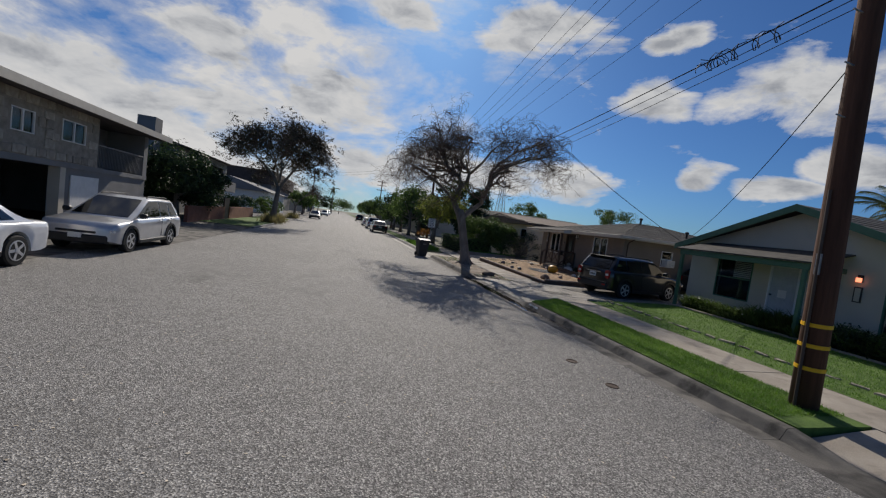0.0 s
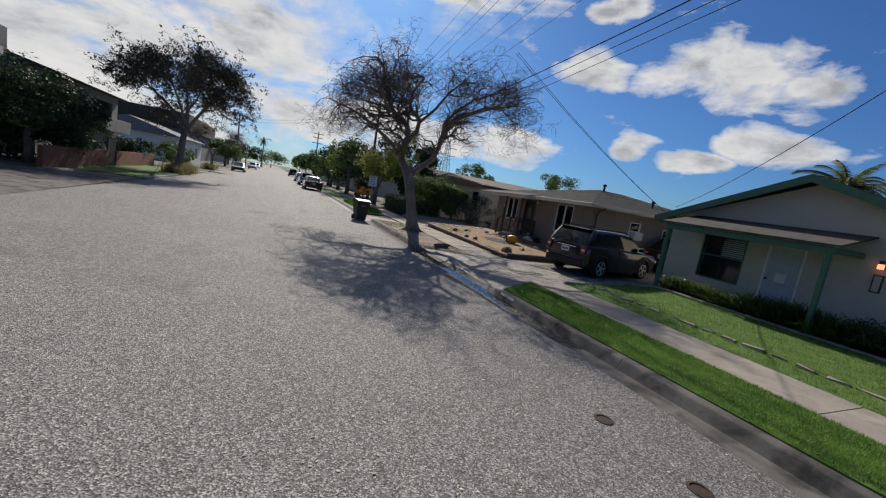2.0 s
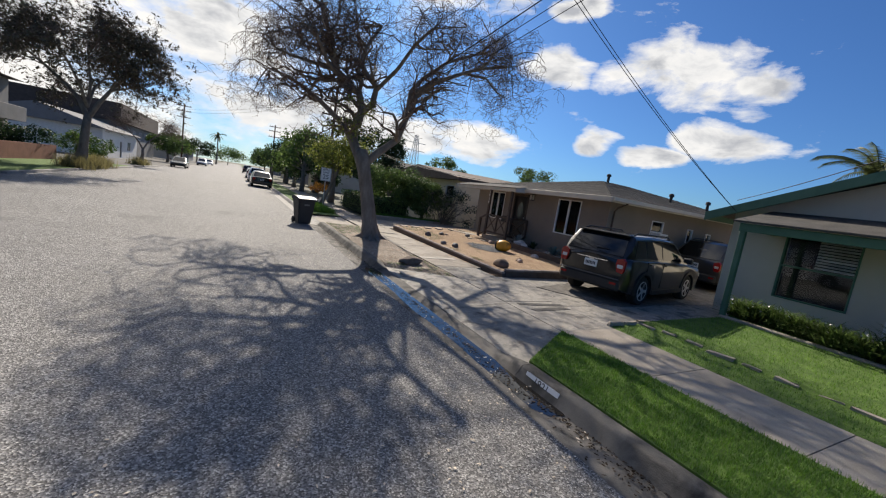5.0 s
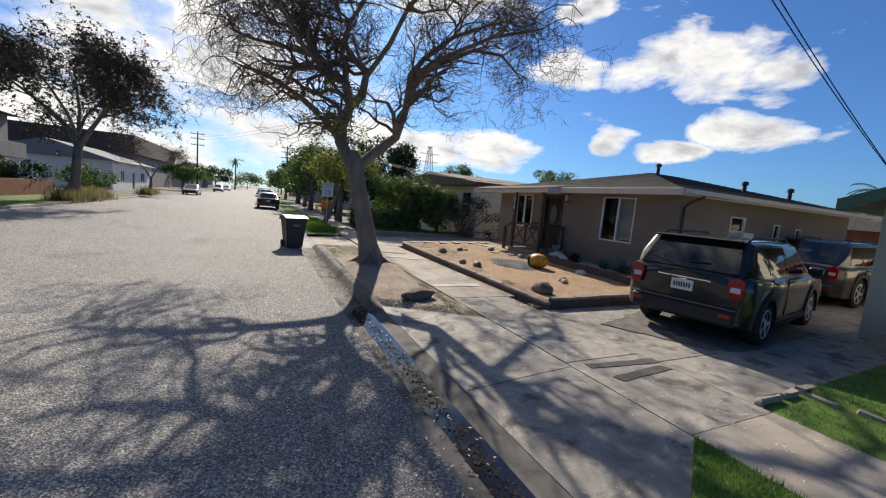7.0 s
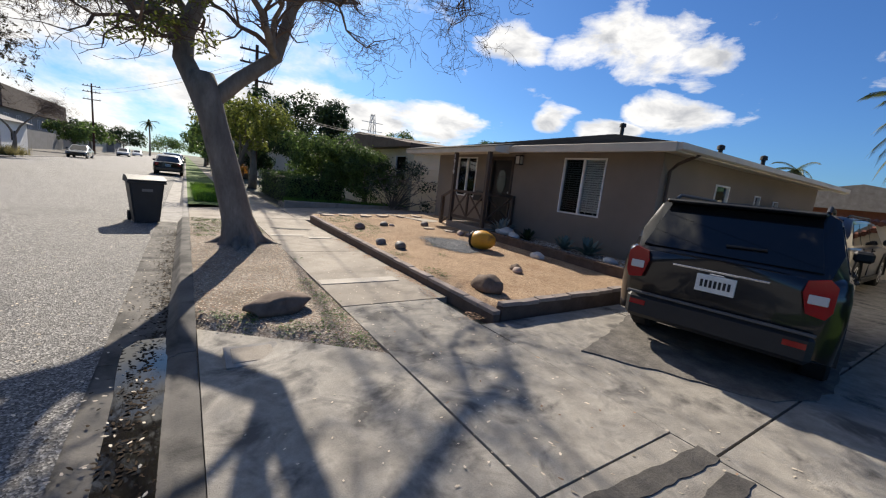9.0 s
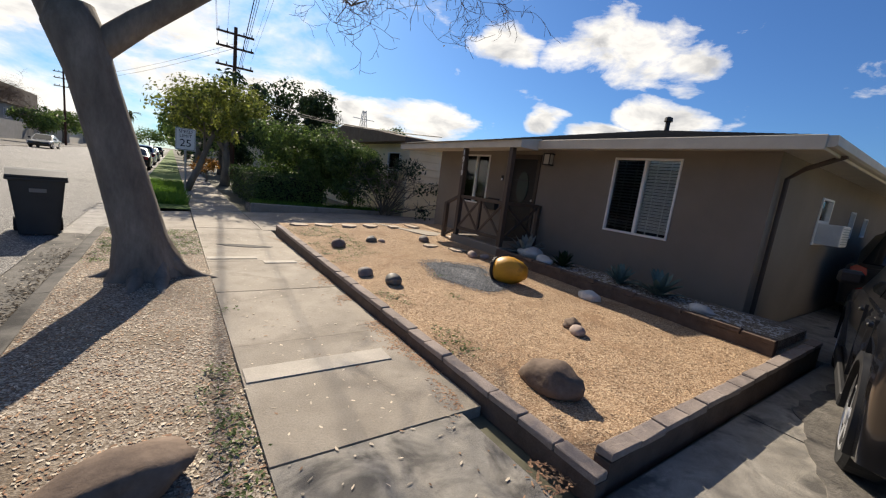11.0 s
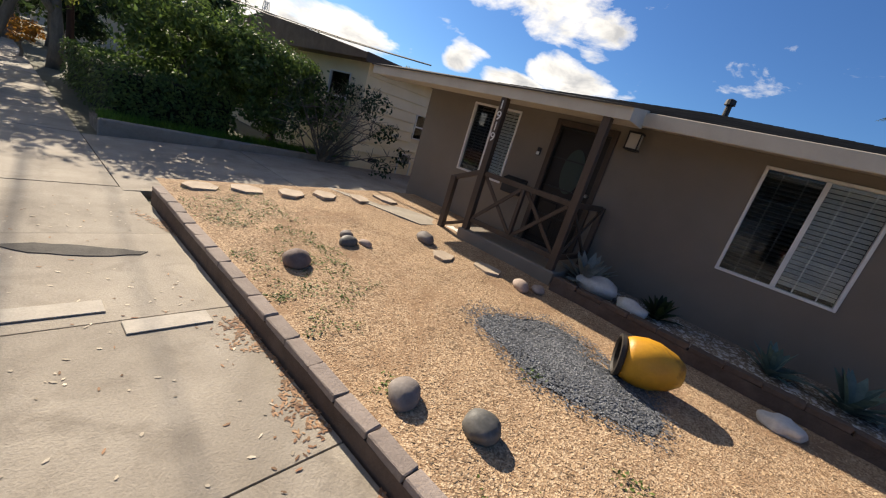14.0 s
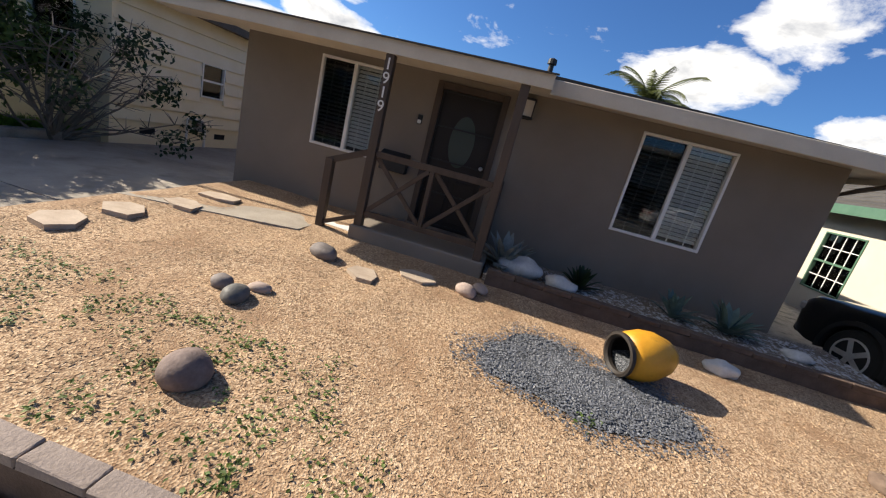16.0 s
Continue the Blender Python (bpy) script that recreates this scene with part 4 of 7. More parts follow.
beam(rail, "mid_post", (RX, 19.29, 0.79), (RX, 19.29, 1.43), 0.06, 0.05)
for a, b in ((19.95, 19.33), (19.25, 18.63)):
    beam(rail, "brace", (RX - 0.012, a, 0.80), (RX - 0.012, b, 1.42), 0.05, 0.022)
    beam(rail, "brace", (RX + 0.014, b, 0.80), (RX + 0.014, a, 1.42), 0.05, 0.022)
beam(rail, "hand_rail", (RX, 20.52, 1.25), (RX, 20.05, 1.46))
beam(rail, "bottom_rail", (RX, 20.46, 0.52), (RX, 20.06, 0.70), 0.05, 0.04)
beam(rail, "top_rail", (RX + 0.05, 18.56, 1.46), (11.33, 18.56, 1.46))
beam(rail, "bottom_rail", (RX + 0.05, 18.56, 0.76), (11.33, 18.56, 0.76))
beam(rail, "brace", (RX + 0.06, 18.545, 0.80), (11.3, 18.545, 1.42), 0.05, 0.022)
beam(rail, "brace", (RX + 0.06, 18.575, 1.42), (11.3, 18.575, 0.80), 0.05, 0.022)
numbers = thing("house_number", "pale metal house number on the porch post", "number")
for i, ch in enumerate("1919"):
    text_part("digit", ch, 0.17, WHITE, numbers, pose(RX - 0.052, 20.02, 2.40 - i * 0.145, 90, 0, -90))

lamp = thing("porch_lamp", "dark framed wall lantern with frosted glass panels", "lamp", pose(FX, 18.5, 2.32, 0, 0, -90))
part("back_plate", boxed(-0.06, 0.06, -0.02, 0, -0.02, 0.24, 0.004), BLACK_PLASTIC, lamp)
part("glass", boxed(-0.075, 0.075, -0.13, -0.025, 0.01, 0.2), LAMP_PALE, lamp)
bm = bmesh.new()
box(bm, -0.09, 0.09, -0.145, 0.0, 0.2, 0.225, 0.004)
box(bm, -0.09, 0.09, -0.145, 0.0, -0.012, 0.01, 0.004)
for xx in (-0.085, 0.07):
    box(bm, xx, xx + 0.015, -0.14, -0.125, 0.01, 0.2)
part("frame", bm, BLACK_PLASTIC, lamp)
bell = thing("doorbell", "small white doorbell camera beside the door", "doorbell", pose(FX, 19.84, 1.98, 0, 0, -90))
part("body", boxed(-0.03, 0.03, -0.03, 0, -0.06, 0.06, 0.006), BLACK_PLASTIC, bell)
part("face", boxed(-0.025, 0.025, -0.036, -0.03, -0.055, -0.005, 0.003), WHITE, bell)
box_m = thing("mailbox", "dark metal wall mailbox beside the door", "mailbox", pose(FX, 20.05, 1.22, 0, 0, -90))
part("body", boxed(-0.19, 0.19, -0.13, 0, 0, 0.2, 0.008), BLACK_PLASTIC, box_m)
bm = bmesh.new()
prism(bm, [(-0.15, 0.2), (-0.15, 0.21), (0, 0.27), (0, 0.2)], "x", -0.2, 0.2)
part("lid", bm, BLACK_PLASTIC, box_m)

# air conditioner in the side window
ac = thing("air_conditioner", "white window air conditioner in the side window", "air conditioner", pose(14.02, 14.77, 1.47))
part("case", boxed(-0.24, 0.24, -0.32, 0.02, 0, 0.34, 0.012), WHITE, ac)
bm = bmesh.new()
for i in range(7):
    box(bm, -0.21, 0.21, -0.328, -0.32, 0.04 + i * 0.04, 0.055 + i * 0.04)
part("grille", bm, STEEL, ac)

# ---- low walls of the yard, block by block ----
def low_wall(name, label, p, q, z0a, z0b, top_a, top_b, thick=0.10, cap=CAP):
    w = tagged(new(name), label, "wall", "", "structure")
    p, q = Vector((*p, 0)), Vector((*q, 0))
    d = (q - p)
    L = d.length
    yaw = math.degrees(math.atan2(d.y, d.x))
    n_b = max(1, round(L / 0.30))
    bl = L / n_b
    cap_me = [block_mesh("cap", bl - 0.008, thick + 0.008, 0.05, cap, 0.004) for _ in range(4)]
    for i in range(n_b):
        c = p + d * ((i + 0.5) / n_b)
        t = (i + 0.5) / n_b
        top = top_a + (top_b - top_a) * t + rnd(-0.005, 0.005)
        z0 = z0a + (z0b - z0a) * t
        shared("cap", cap_me[i % 4], w, pose(c.x + rnd(-.004, .004), c.y, top - 0.055, rnd(-.5, .5), rnd(-.6, .6), yaw + rnd(-.8, .8)))
    face = bmesh.new()
    prism(face, [(0, z0a), (L, z0b), (L, top_b - 0.055), (0, top_a - 0.055)], "y", -thick / 2, thick / 2)
    bmesh.ops.transform(face, matrix=pose(p.x, p.y, 0, 0, 0, yaw), verts=face.verts[:])
    part("face", face, BLOCK, w, "dark brown rendered face")
    return w


low_wall("wall_street", "low brown slump-block wall with weathered caps along the pavement", (6.99, 13.9), (6.99, 21.85), 0.1, 0.15, 0.295, 0.385)
low_wall("wall_drive", "low brown slump-block wall with weathered caps beside the driveway", (7.08, 13.97), (11.3, 13.97), 0.1, 0.14, 0.36, 0.44)
low_wall("wall_bed", "low brown block edging of the planting bed under the window", (10.25, 14.08), (10.25, 18.4), 0.3, 0.4, 0.54, 0.60, 0.11, BLOCK)
bm = bmesh.new()
prism(bm, [(10.3, 14.1), (FX, 14.1), (FX, 18.44), (10.3, 18.44)], "z", 0.2, 0.50)
structure("bed_soil", bm, SOIL, "dark soil of the planting bed under the window")

# ---- cream house with green trim ----
AX, AY0, AY1, APK = 11.9, 4.0, 11.4, 7.7
ahouse = tagged(new("house_cream"), "single-storey cream stucco house with dark green trim and a gabled roof", "house", "", "structure")
bm = bmesh.new()
wall_with_holes(bm, AY0, AY1, 0.1, 2.62, [(8.98, 10.26, 0.86, 2.34), (7.55, 8.42, 0.32, 2.26), (4.45, 5.6, 0.75, 2.3)], "x", AX, AX + 0.18)
part("wall", bm, CREAM, ahouse)
bm = bmesh.new()
prism(bm, [(AY0, 2.621), (AY1, 2.621), (AY1, 2.7), (APK, 3.93), (AY0, 2.7)], "x", AX + 0.002, AX + 0.18)
part("gable", bm, CREAM, ahouse)
bm = bmesh.new()
wall_with_holes(bm, AX + 0.18, 24, 0.1, 2.7, [(15.1, 16.2, 0.72, 2.02)], "y", AY1 - 0.18, AY1)
part("wall", bm, CREAM, ahouse)
part("wall", boxed(AX + 0.18, 24, AY0, AY0 + 0.18, 0.1, 2.7), CREAM, ahouse)
for s, ye in ((1, AY1 + 0.45), (-1, AY0 - 0.45)):
    bm = bmesh.new()
    z_e = 2.70 - 0.45 * 1.23 / 3.4
    n_c = 14
    for c in range(n_c):
        a, b = c / n_c, (c + 1) / n_c
        ya, yb = ye + (APK - ye) * a, ye + (APK - ye) * b
        za, zb = z_e + (4.08 - z_e) * a, z_e + (4.08 - z_e) * b
        v = [bm.verts.new(p) for p in ((AX - 0.45, ya, za + 0.06), (24.4, ya, za + 0.06), (24.4, yb, zb + 0.045), (AX - 0.45, yb, zb + 0.045), (AX - 0.45, ya, za), (24.4, ya, za))]
        bm.faces.new(v[:4] if s < 0 else v[3::-1])
        bm.faces.new((v[4], v[5], v[1], v[0]) if s < 0 else (v[0], v[1], v[5], v[4]))
    v = [bm.verts.new(p) for p in ((AX - 0.45, ye, z_e), (24.4, ye, z_e), (24.4, APK, 4.08), (AX - 0.45, APK, 4.08))]
    bm.faces.new(v)
    part("roof", bm, SHINGLE, ahouse)
    bm = bmesh.new()
    prism(bm, [(ye, z_e - 0.16), (ye, z_e + 0.05), (APK, 4.13), (APK, 3.92)], "x", AX - 0.50, AX - 0.452)
    part("barge_board", bm, GREEN_TRIM, ahouse, "dark green barge board")
    part("fascia", boxed(AX - 0.45, 24.4, min(ye, ye + s * 0.03), max(ye, ye + s * 0.03), z_e - 0.14, z_e + 0.06), GREEN_TRIM, ahouse, "dark green fascia")
# porch roof
PX, PY0, PY1 = 10.45, 6.45, 10.55
bm = bmesh.new()
roof_faces(bm, [(PX - 0.15, PY0 - 0.1, 2.42), (PX - 0.15, PY1 + 0.1, 2.42), (AX, PY1 + 0.1, 2.78), (AX, PY0 - 0.1, 2.78), (PX - 0.15, PY0 - 0.1, 2.38), (PX - 0.15, PY1 + 0.1, 2.38), (AX, PY1 + 0.1, 2.74), (AX, PY0 - 0.1, 2.74)],
           [(0, 3, 2, 1), (4, 5, 6, 7), (0, 1, 5, 4), (1, 2, 6, 5), (3, 0, 4, 7)])
part("porch_roof", bm, SHINGLE, ahouse, "grey shingle porch roof")
part("porch_beam", boxed(PX - 0.06, PX + 0.06, PY0, PY1, 2.2, 2.37, 0.006), GREEN_TRIM, ahouse, "dark green porch beam")
for yy in (PY0 + 0.02, PY1 - 0.1):
    part("porch_beam", boxed(PX + 0.06, AX, yy, yy + 0.08, 2.22, 2.36, 0.005), GREEN_TRIM, ahouse, "dark green porch beam")
for yy in (PY0 + 0.05, PY1 - 0.13):
    part("porch_post", boxed(PX - 0.05, PX + 0.05, yy, yy + 0.1, 0.2, 2.2, 0.006), GREEN_TRIM, ahouse, "dark green porch post")
part("porch_slab", boxed(10.9, AX, 7.0, 8.9, 0.1, 0.32, 0.01), CONCRETE, ahouse)
window("window_6", pose(AX, 10.26, 0.86, 0, 0, -90), 1.28, 1.48, 2, GREEN_TRIM, "dark sash window with a green frame and a half-drawn pale blind", horizontal=True, mullion_at=0.5, blinds=0.06, blind_from=0.45, blind_to=1.0)
window("window_7", pose(AX, 5.6, 0.75, 0, 0, -90), 1.15, 1.55, 2, GREEN_TRIM, "dark sash window with a green frame", horizontal=True, mullion_at=0.5)
window("window_8", pose(16.2, AY1, 0.72, 0, 0, 180), 1.1, 1.3, 2, GREEN_TRIM, "sash window with white glazing bars and a green sill", horizontal=True, rows=2, cols=4, lattice=WHITE)
adoor = tagged(new("door_2"), "pale metal security door with a paper notice", "door", "", "structure")
adoor.matrix_basis = pose(AX, 8.42, 0.32, 0, 0, -90)
bm = bmesh.new()
box(bm, 0.03, 0.84, 0.04, 0.08, 0, 1.9)
for i in range(9):
    box(bm, 0.12 + i * 0.08, 0.13 + i * 0.08, 0.03, 0.04, 0.1, 1.8)
part("door_leaf", bm, DOOR_WHITE, adoor)
bm = bmesh.new()
for q in ((0, 0.05, 0, 1.94), (0.82, 0.87, 0, 1.94), (0.05, 0.82, 1.88, 1.94)):
    box(bm, q[0], q[1], -0.02, 0.1, q[2], q[3], 0.004)
part("door_frame", bm, WHITE, adoor)
part("notice", boxed(0.3, 0.55, 0.022, 0.028, 0.9, 1.15), WHITE, adoor, "white paper notice")
bm = bmesh.new()
lathe(bm, [(0.03, 0), (0.03, 0.05)], 10, pose(0.1, 0.04, 0.95, 90, 0, 0))
part("door_handle", bm, BLACK_PLASTIC, adoor)
alamp = thing("wall_lamp", "small lit red-orange wall lamp by the porch", "lamp", pose(AX, 6.15, 2.05, 0, 0, -90))
part("back_plate", boxed(-0.06, 0.06, -0.03, 0, 0, 0.2, 0.004), BLACK_PLASTIC, alamp)
part("glass", boxed(-0.05, 0.05, -0.12, -0.03, 0.0, 0.12, 0.01), LAMP_GLASS, alamp, "glowing glass")
plaque = thing("wall_plaque", "small dark framed number plaque on the stucco", "plaque", pose(AX, 6.15, 1.5, 0, 0, -90))
part("frame", boxed(-0.09, 0.09, -0.03, 0, 0, 0.42, 0.004), BROWN_WOOD, plaque)
part("face", boxed(-0.06, 0.06, -0.036, -0.03, 0.03, 0.39), CREAM, plaque)

# ---- pale yellow house beyond ----
YX, YY = 12.0, 25.45
yhouse = tagged(new("house_yellow"), "pale yellow house with wide lap siding and a brown roof", "house", "", "structure")
bm = bmesh.new()
wall_with_holes(bm, YX + .03, 26, 0.75, 3.0, [(13.95, 14.62, 1.4, 2.12)], "y", YY + 0.03, YY + 0.2)
part("wall", bm, YELLOW, yhouse)
part("wall", boxed(YX, 26, YY + 0.03, YY + 0.2, 0.1, 0.75), YELLOW, yhouse, "pale yellow foundation wall")
bm = bmesh.new()
wall_with_holes(bm, YY + 0.2, 36, 0.1, 3.0, [(26.2, 27.2, 1.3, 2.6), (30, 31.6, 1.3, 2.6)], "x", YX + .03, YX + 0.2)
part("wall", bm, YELLOW, yhouse)
for i in range(8):
    z = 0.75 + i * 0.27
    bm = bmesh.new()
    segs = [(YX, 13.93), (14.64, 26)] if 1.2 < z < 2.1 else [(YX, 26)]
    for a, b in segs:
        prism(bm, [(YY + 0.028, z), (YY - 0.034, z), (YY + 0.012, z + 0.248), (YY + 0.028, z + 0.248)], "x", a, b)
    part("siding_board", bm, YELLOW, yhouse)
part("corner_board", boxed(YX - 0.02, YX + 0.05, YY - 0.02, YY + 0.06, 0.1, 3.0, 0.004), YELLOW, yhouse)
window("window_9", pose(13.95, YY + 0.0, 1.4, 0, 0, 0), 0.67, 0.72, 2, WHITE, "white-framed sash window in the yellow siding", horizontal=True)
window("window_10", pose(YX + .03, 27.2, 1.3, 0, 0, -90), 1.0, 1.3, 2, WHITE, "white-framed sash window of the yellow house", horizontal=True)
bm = bmesh.new()
prism(bm, [(YY - 0.5, 2.92), (YY - 0.5, 3.05), (30.7, 3.75), (36.4, 3.05), (36.4, 2.92)], "x", YX - 0.5, 26.4)
part("roof", bm, BROWN_ROOF, yhouse, "brown shingle roof")
part("fascia", boxed(YX - 0.5, 26.4, YY - 0.54, YY - 0.502, 2.86, 3.06), BROWN_WOOD, yhouse)
for xx in (12.6, 14.5):
    # near-black plate paints the shaded opening
    part("crawl_vent", boxed(xx, xx + 0.32, YY + 0.018, YY + 0.032, 0.5, 0.62), ROOM_SHADE, yhouse, "dark crawl space vent")
meter = thing("gas_meter", "white pipework of a gas meter against the siding", "gas meter", pose(13.6, YY - 0.06, 0.3))
for a, b in (((0, 0, 0), (0, 0, 0.6)), ((0.5, 0, 0), (0.5, 0, 0.4)), ((0, 0, 0.4), (0.5, 0, 0.4)), ((0, 0, 0.6), (0.25, 0, 0.6))):
    bm = bmesh.new()
    tube(bm, [a, b], 0.025, 8)
    part("pipe", bm, WHITE, meter)
part("meter_body", boxed(0.15, 0.36, -0.1, 0.05, 0.36, 0.6, 0.02), GREY_STUCCO, meter)

# fence at the end of the driveway and the roofs behind it
fence = tagged(new("wall_back"), "cream stucco wall closing the end of the driveway", "wall", "", "structure")
PALE_WALL = mat("pale wall paint", [(0.3, (0.68, 0.62, 0.52)), (0.7, (0.78, 0.72, 0.61))], 0.9, 0.9, fine=90, fine_amount=0.08, bump=0.3)
part("panel", boxed(20.6, 20.75, 10.6, 14.75, 0.1, 1.72), PALE_WALL, fence)
TILE = mat("red clay tile", [(0.3, (0.16, 0.06, 0.04)), (0.7, (0.26, 0.11, 0.075))], 5.0, 0.85, fine=50, bump=0.3, per_object=0.2)
bm = bmesh.new()
tube(bm, [(-0.24, 0, 0), (0.0, 0, 0.06), (0.24, 0, 0.0)], 0.075, 8)
tile_me = bpy.data.meshes.new("tile")
bm.to_mesh(tile_me)
bm.free()
tile_me.materials.append(TILE)
for i in range(28):
    shared("tile", tile_me, fence, pose(20.67, 10.68 + i * 0.15, 1.76, 0, 0, 2 * math.sin(i * 2.1)))
back = tagged(new("house_back"), "far brown house with a tan roof behind the yard wall", "house", "", "structure")
part("wall", boxed(33, 42, 10, 22, 0.1, 2.4), RED_WALL, back)
bm = bmesh.new()
prism(bm, [(9, 2.4), (23, 2.4), (16, 3.7)], "x", 32.3, 43)
part("roof", bm, FLAG, back, "tan shingle roof")


# ---- cars ----
def lerp_profile(prof, x):
    for (a, p), (b, q) in zip(prof, prof[1:]):
        if a <= x <= b:
            t = (x - a) / (b - a) if b > a else 0
            return p + (q - p) * t
    return prof[-1][1] if x > prof[-1][0] else prof[0][1]


def car(name, label, m, paint, L, W, belt, roof, cabin, wheels, r, glass=None, lights="suv", group="", plate_rear=True, far=False, spare=()):
    """A car along +x, its rear at x = 0. belt: shoulder heights along the car; roof: roof heights; cabin: (x of rear glass foot, rear roof, front roof, windscreen foot)."""
    c = thing(name, label, "car", m, group)
    n_s = 44 if far else 90
    xs = [L * i / n_s for i in range(n_s + 1)]
    hw = W / 2

    def half(x):
        e = min(x, L - x)
        k = 0.30 if x > L / 2 else 0.2
        return hw * (1 - 0.16 * max(0.0, 1 - e / k) ** 2.2)

    def low(x):
        z = 0.26 + 0.10 * max(0.0, 1 - min(x, L - x) / 0.35)
        for wx in wheels:
            d = abs(x - wx)
            if d < r * 1.17:
                z = max(z, r + math.sqrt((r * 1.17) ** 2 - d * d))
        return z

    bm = bmesh.new()
    rings = []
    for x in xs:
        h, zb, zs = half(x), low(x), lerp_profile(belt, x)
        zb = min(zb, zs - 0.08)
        mid = zb + (zs - zb) * 0.55
        pts = [(0.0, zb), (h * 0.86, zb), (h * 0.965, zb + 0.02), (h * 0.99, mid), (h * 0.985, mid + (zs - mid) * 0.5), (h * 0.955, zs - 0.03), (h * 0.90, zs), (h * 0.5, zs + 0.015), (0.0, zs + 0.02)]
        ring = [bm.verts.new((x, -y, z)) for y, z in pts] + [bm.verts.new((x, y, z)) for y, z in pts[-2:0:-1]]
        rings.append(ring)
    k = len(rings[0])
    for a, b in zip(rings, rings[1:]):
        for i in range(k):
            bm.faces.new((a[i], a[(i + 1) % k], b[(i + 1) % k], b[i]))
    bm.faces.new(rings[0])
    bm.faces.new(rings[-1][::-1])
    bmesh.ops.recalc_face_normals(bm, faces=bm.faces[:])
    body = sharp_smooth(part("body", bm, paint, c), 50)
    # cabin
    x0, x1, x2, x3 = cabin
    bm = bmesh.new()
    rings = []
    tw = hw * 0.76
    steps = [x0 + 0.0, x0 + (x1 - x0) * 0.5, x1] + [x1 + (x2 - x1) * i / 6 for i in range(1, 6)] + [x2, x2 + (x3 - x2) * 0.5, x3]

    def cab(x):
        zs, zr = lerp_profile(belt, x) - 0.01, lerp_profile(roof, x)
        f = 1.0 if x1 <= x <= x2 else (x - x0) / (x1 - x0) if x < x1 else (x3 - x) / (x3 - x2)
        return zs, max(zs + 0.012, zs + (zr - zs) * max(0.0, f)), half(x) * 0.93

    def side_y(x, z):
        zs, zr, wb = cab(x)
        zfull = lerp_profile(roof, x)
        t = (z - zs) / max(0.05, zfull - zs)
        return wb + (tw - wb) * t

    for x in steps:
        zs, zt, wb = cab(x)
        wt = side_y(x, zt)
        soft = min(0.05, (zt - zs) * 0.3)
        pts = [(wb, zs), (side_y(x, zt - soft), zt - soft), (wt - 0.06, zt), (wt * 0.5, zt + min(0.02, soft)), (0, zt + min(0.025, soft))]
        rings.append([bm.verts.new((x, -y, z)) for y, z in pts] + [bm.verts.new((x, y, z)) for y, z in pts[-2::-1]])
    k = len(rings[0])
    for a, b in zip(rings, rings[1:]):
        for i in range(k - 1):
            bm.faces.new((a[i], a[i + 1], b[i + 1], b[i]))
    bmesh.ops.recalc_face_normals(bm, faces=bm.faces[:])
    sharp_smooth(part("roof", bm, paint, c), 40)

    def plate_on(name, pts3, material, out, thick=0.008, label=""):
        bmp = bmesh.new()
        out = Vector(out).normalized()
        A = [bmp.verts.new(Vector(p) + out * thick) for p in pts3]
        B = [bmp.verts.new(Vector(p) - out * 0.01) for p in pts3]
        bmp.faces.new(A)
        bmp.faces.new(B[::-1])
        for i in range(len(A)):
            bmp.faces.new((A[i], B[i], B[(i + 1) % len(A)], A[(i + 1) % len(A)]))
        bmesh.ops.recalc_face_normals(bmp, faces=bmp.faces[:])
        return part(name, bmp, material, c, label)

    # side windows: rear quarter, rear door, front door
    mid1, mid2 = x1 + (x2 - x1) * 0.22, x1 + (x2 - x1) * 0.62
    for s in (-1, 1):
        for a, b, ta, tb in ((x0 + (x1 - x0) * 0.55 + 0.05, mid1 - 0.03, x1 + 0.08, mid1 - 0.02), (mid1 + 0.03, mid2 - 0.03, mid1 + 0.03, mid2 - 0.03), (mid2 + 0.03, x3 - 0.28, mid2 + 0.03, x2 - 0.02)):
            if b - a < 0.12:
                continue
            pts = []
            for x, top in ((a, 0), (b, 0), (tb, 1), (ta, 1)):
                zs, zr = lerp_profile(belt, x), lerp_profile(roof, x)
                z = zs + 0.04 if not top else zr - 0.09
                pts.append((x, s * (side_y(x, z) + 0.002), z))
            plate_on("side_window", pts, CAR_GLASS, (0, s, 0.35), 0.006)
    for nm, xa, xb in (("rear_window", x0, x1), ("windscreen", x3, x2)):
        za, zb2 = lerp_profile(belt, xa) + 0.05, lerp_profile(roof, xb) - 0.06
        t0, t1 = 0.10, 0.9
        xa2, xb2 = xa + (xb - xa) * t0, xa + (xb - xa) * t1
        za2, zb3 = cab(xa2)[1], cab(xb2)[1]
        sg = -1 if nm == "rear_window" else 1
        out = (sg * (zb3 - za2), 0, abs(xb2 - xa2))
        plate_on(nm, [(xa2, -hw * 0.76, za2), (xa2, hw * 0.76, za2), (xb2, tw - 0.1, zb3), (xb2, -tw + 0.1, zb3)], CAR_GLASS, out, 0.024)
    # wheels
    bm = bmesh.new()
    wt = 0.21
    lathe(bm, [(r * 0.66, -wt / 2), (r * 0.92, -wt / 2), (r, -wt * 0.36), (r, wt * 0.36), (r * 0.92, wt / 2), (r * 0.66, wt / 2)], 28)
    tyre_me = bpy.data.meshes.new("tyre")
    bm.to_mesh(tyre_me)
    bm.free()
    tyre_me.materials.append(TYRE)
    bm = bmesh.new()
    lathe(bm, [(r * 0.67, -0.02), (r * 0.67, 0.075), (r * 0.6, 0.08), (r * 0.57, 0.03), (r * 0.2, 0.02)], 28)
    for i in range(5):
        vs = box(bm, r * 0.12, r * 0.62, -0.032, 0.032, 0.03, 0.075)
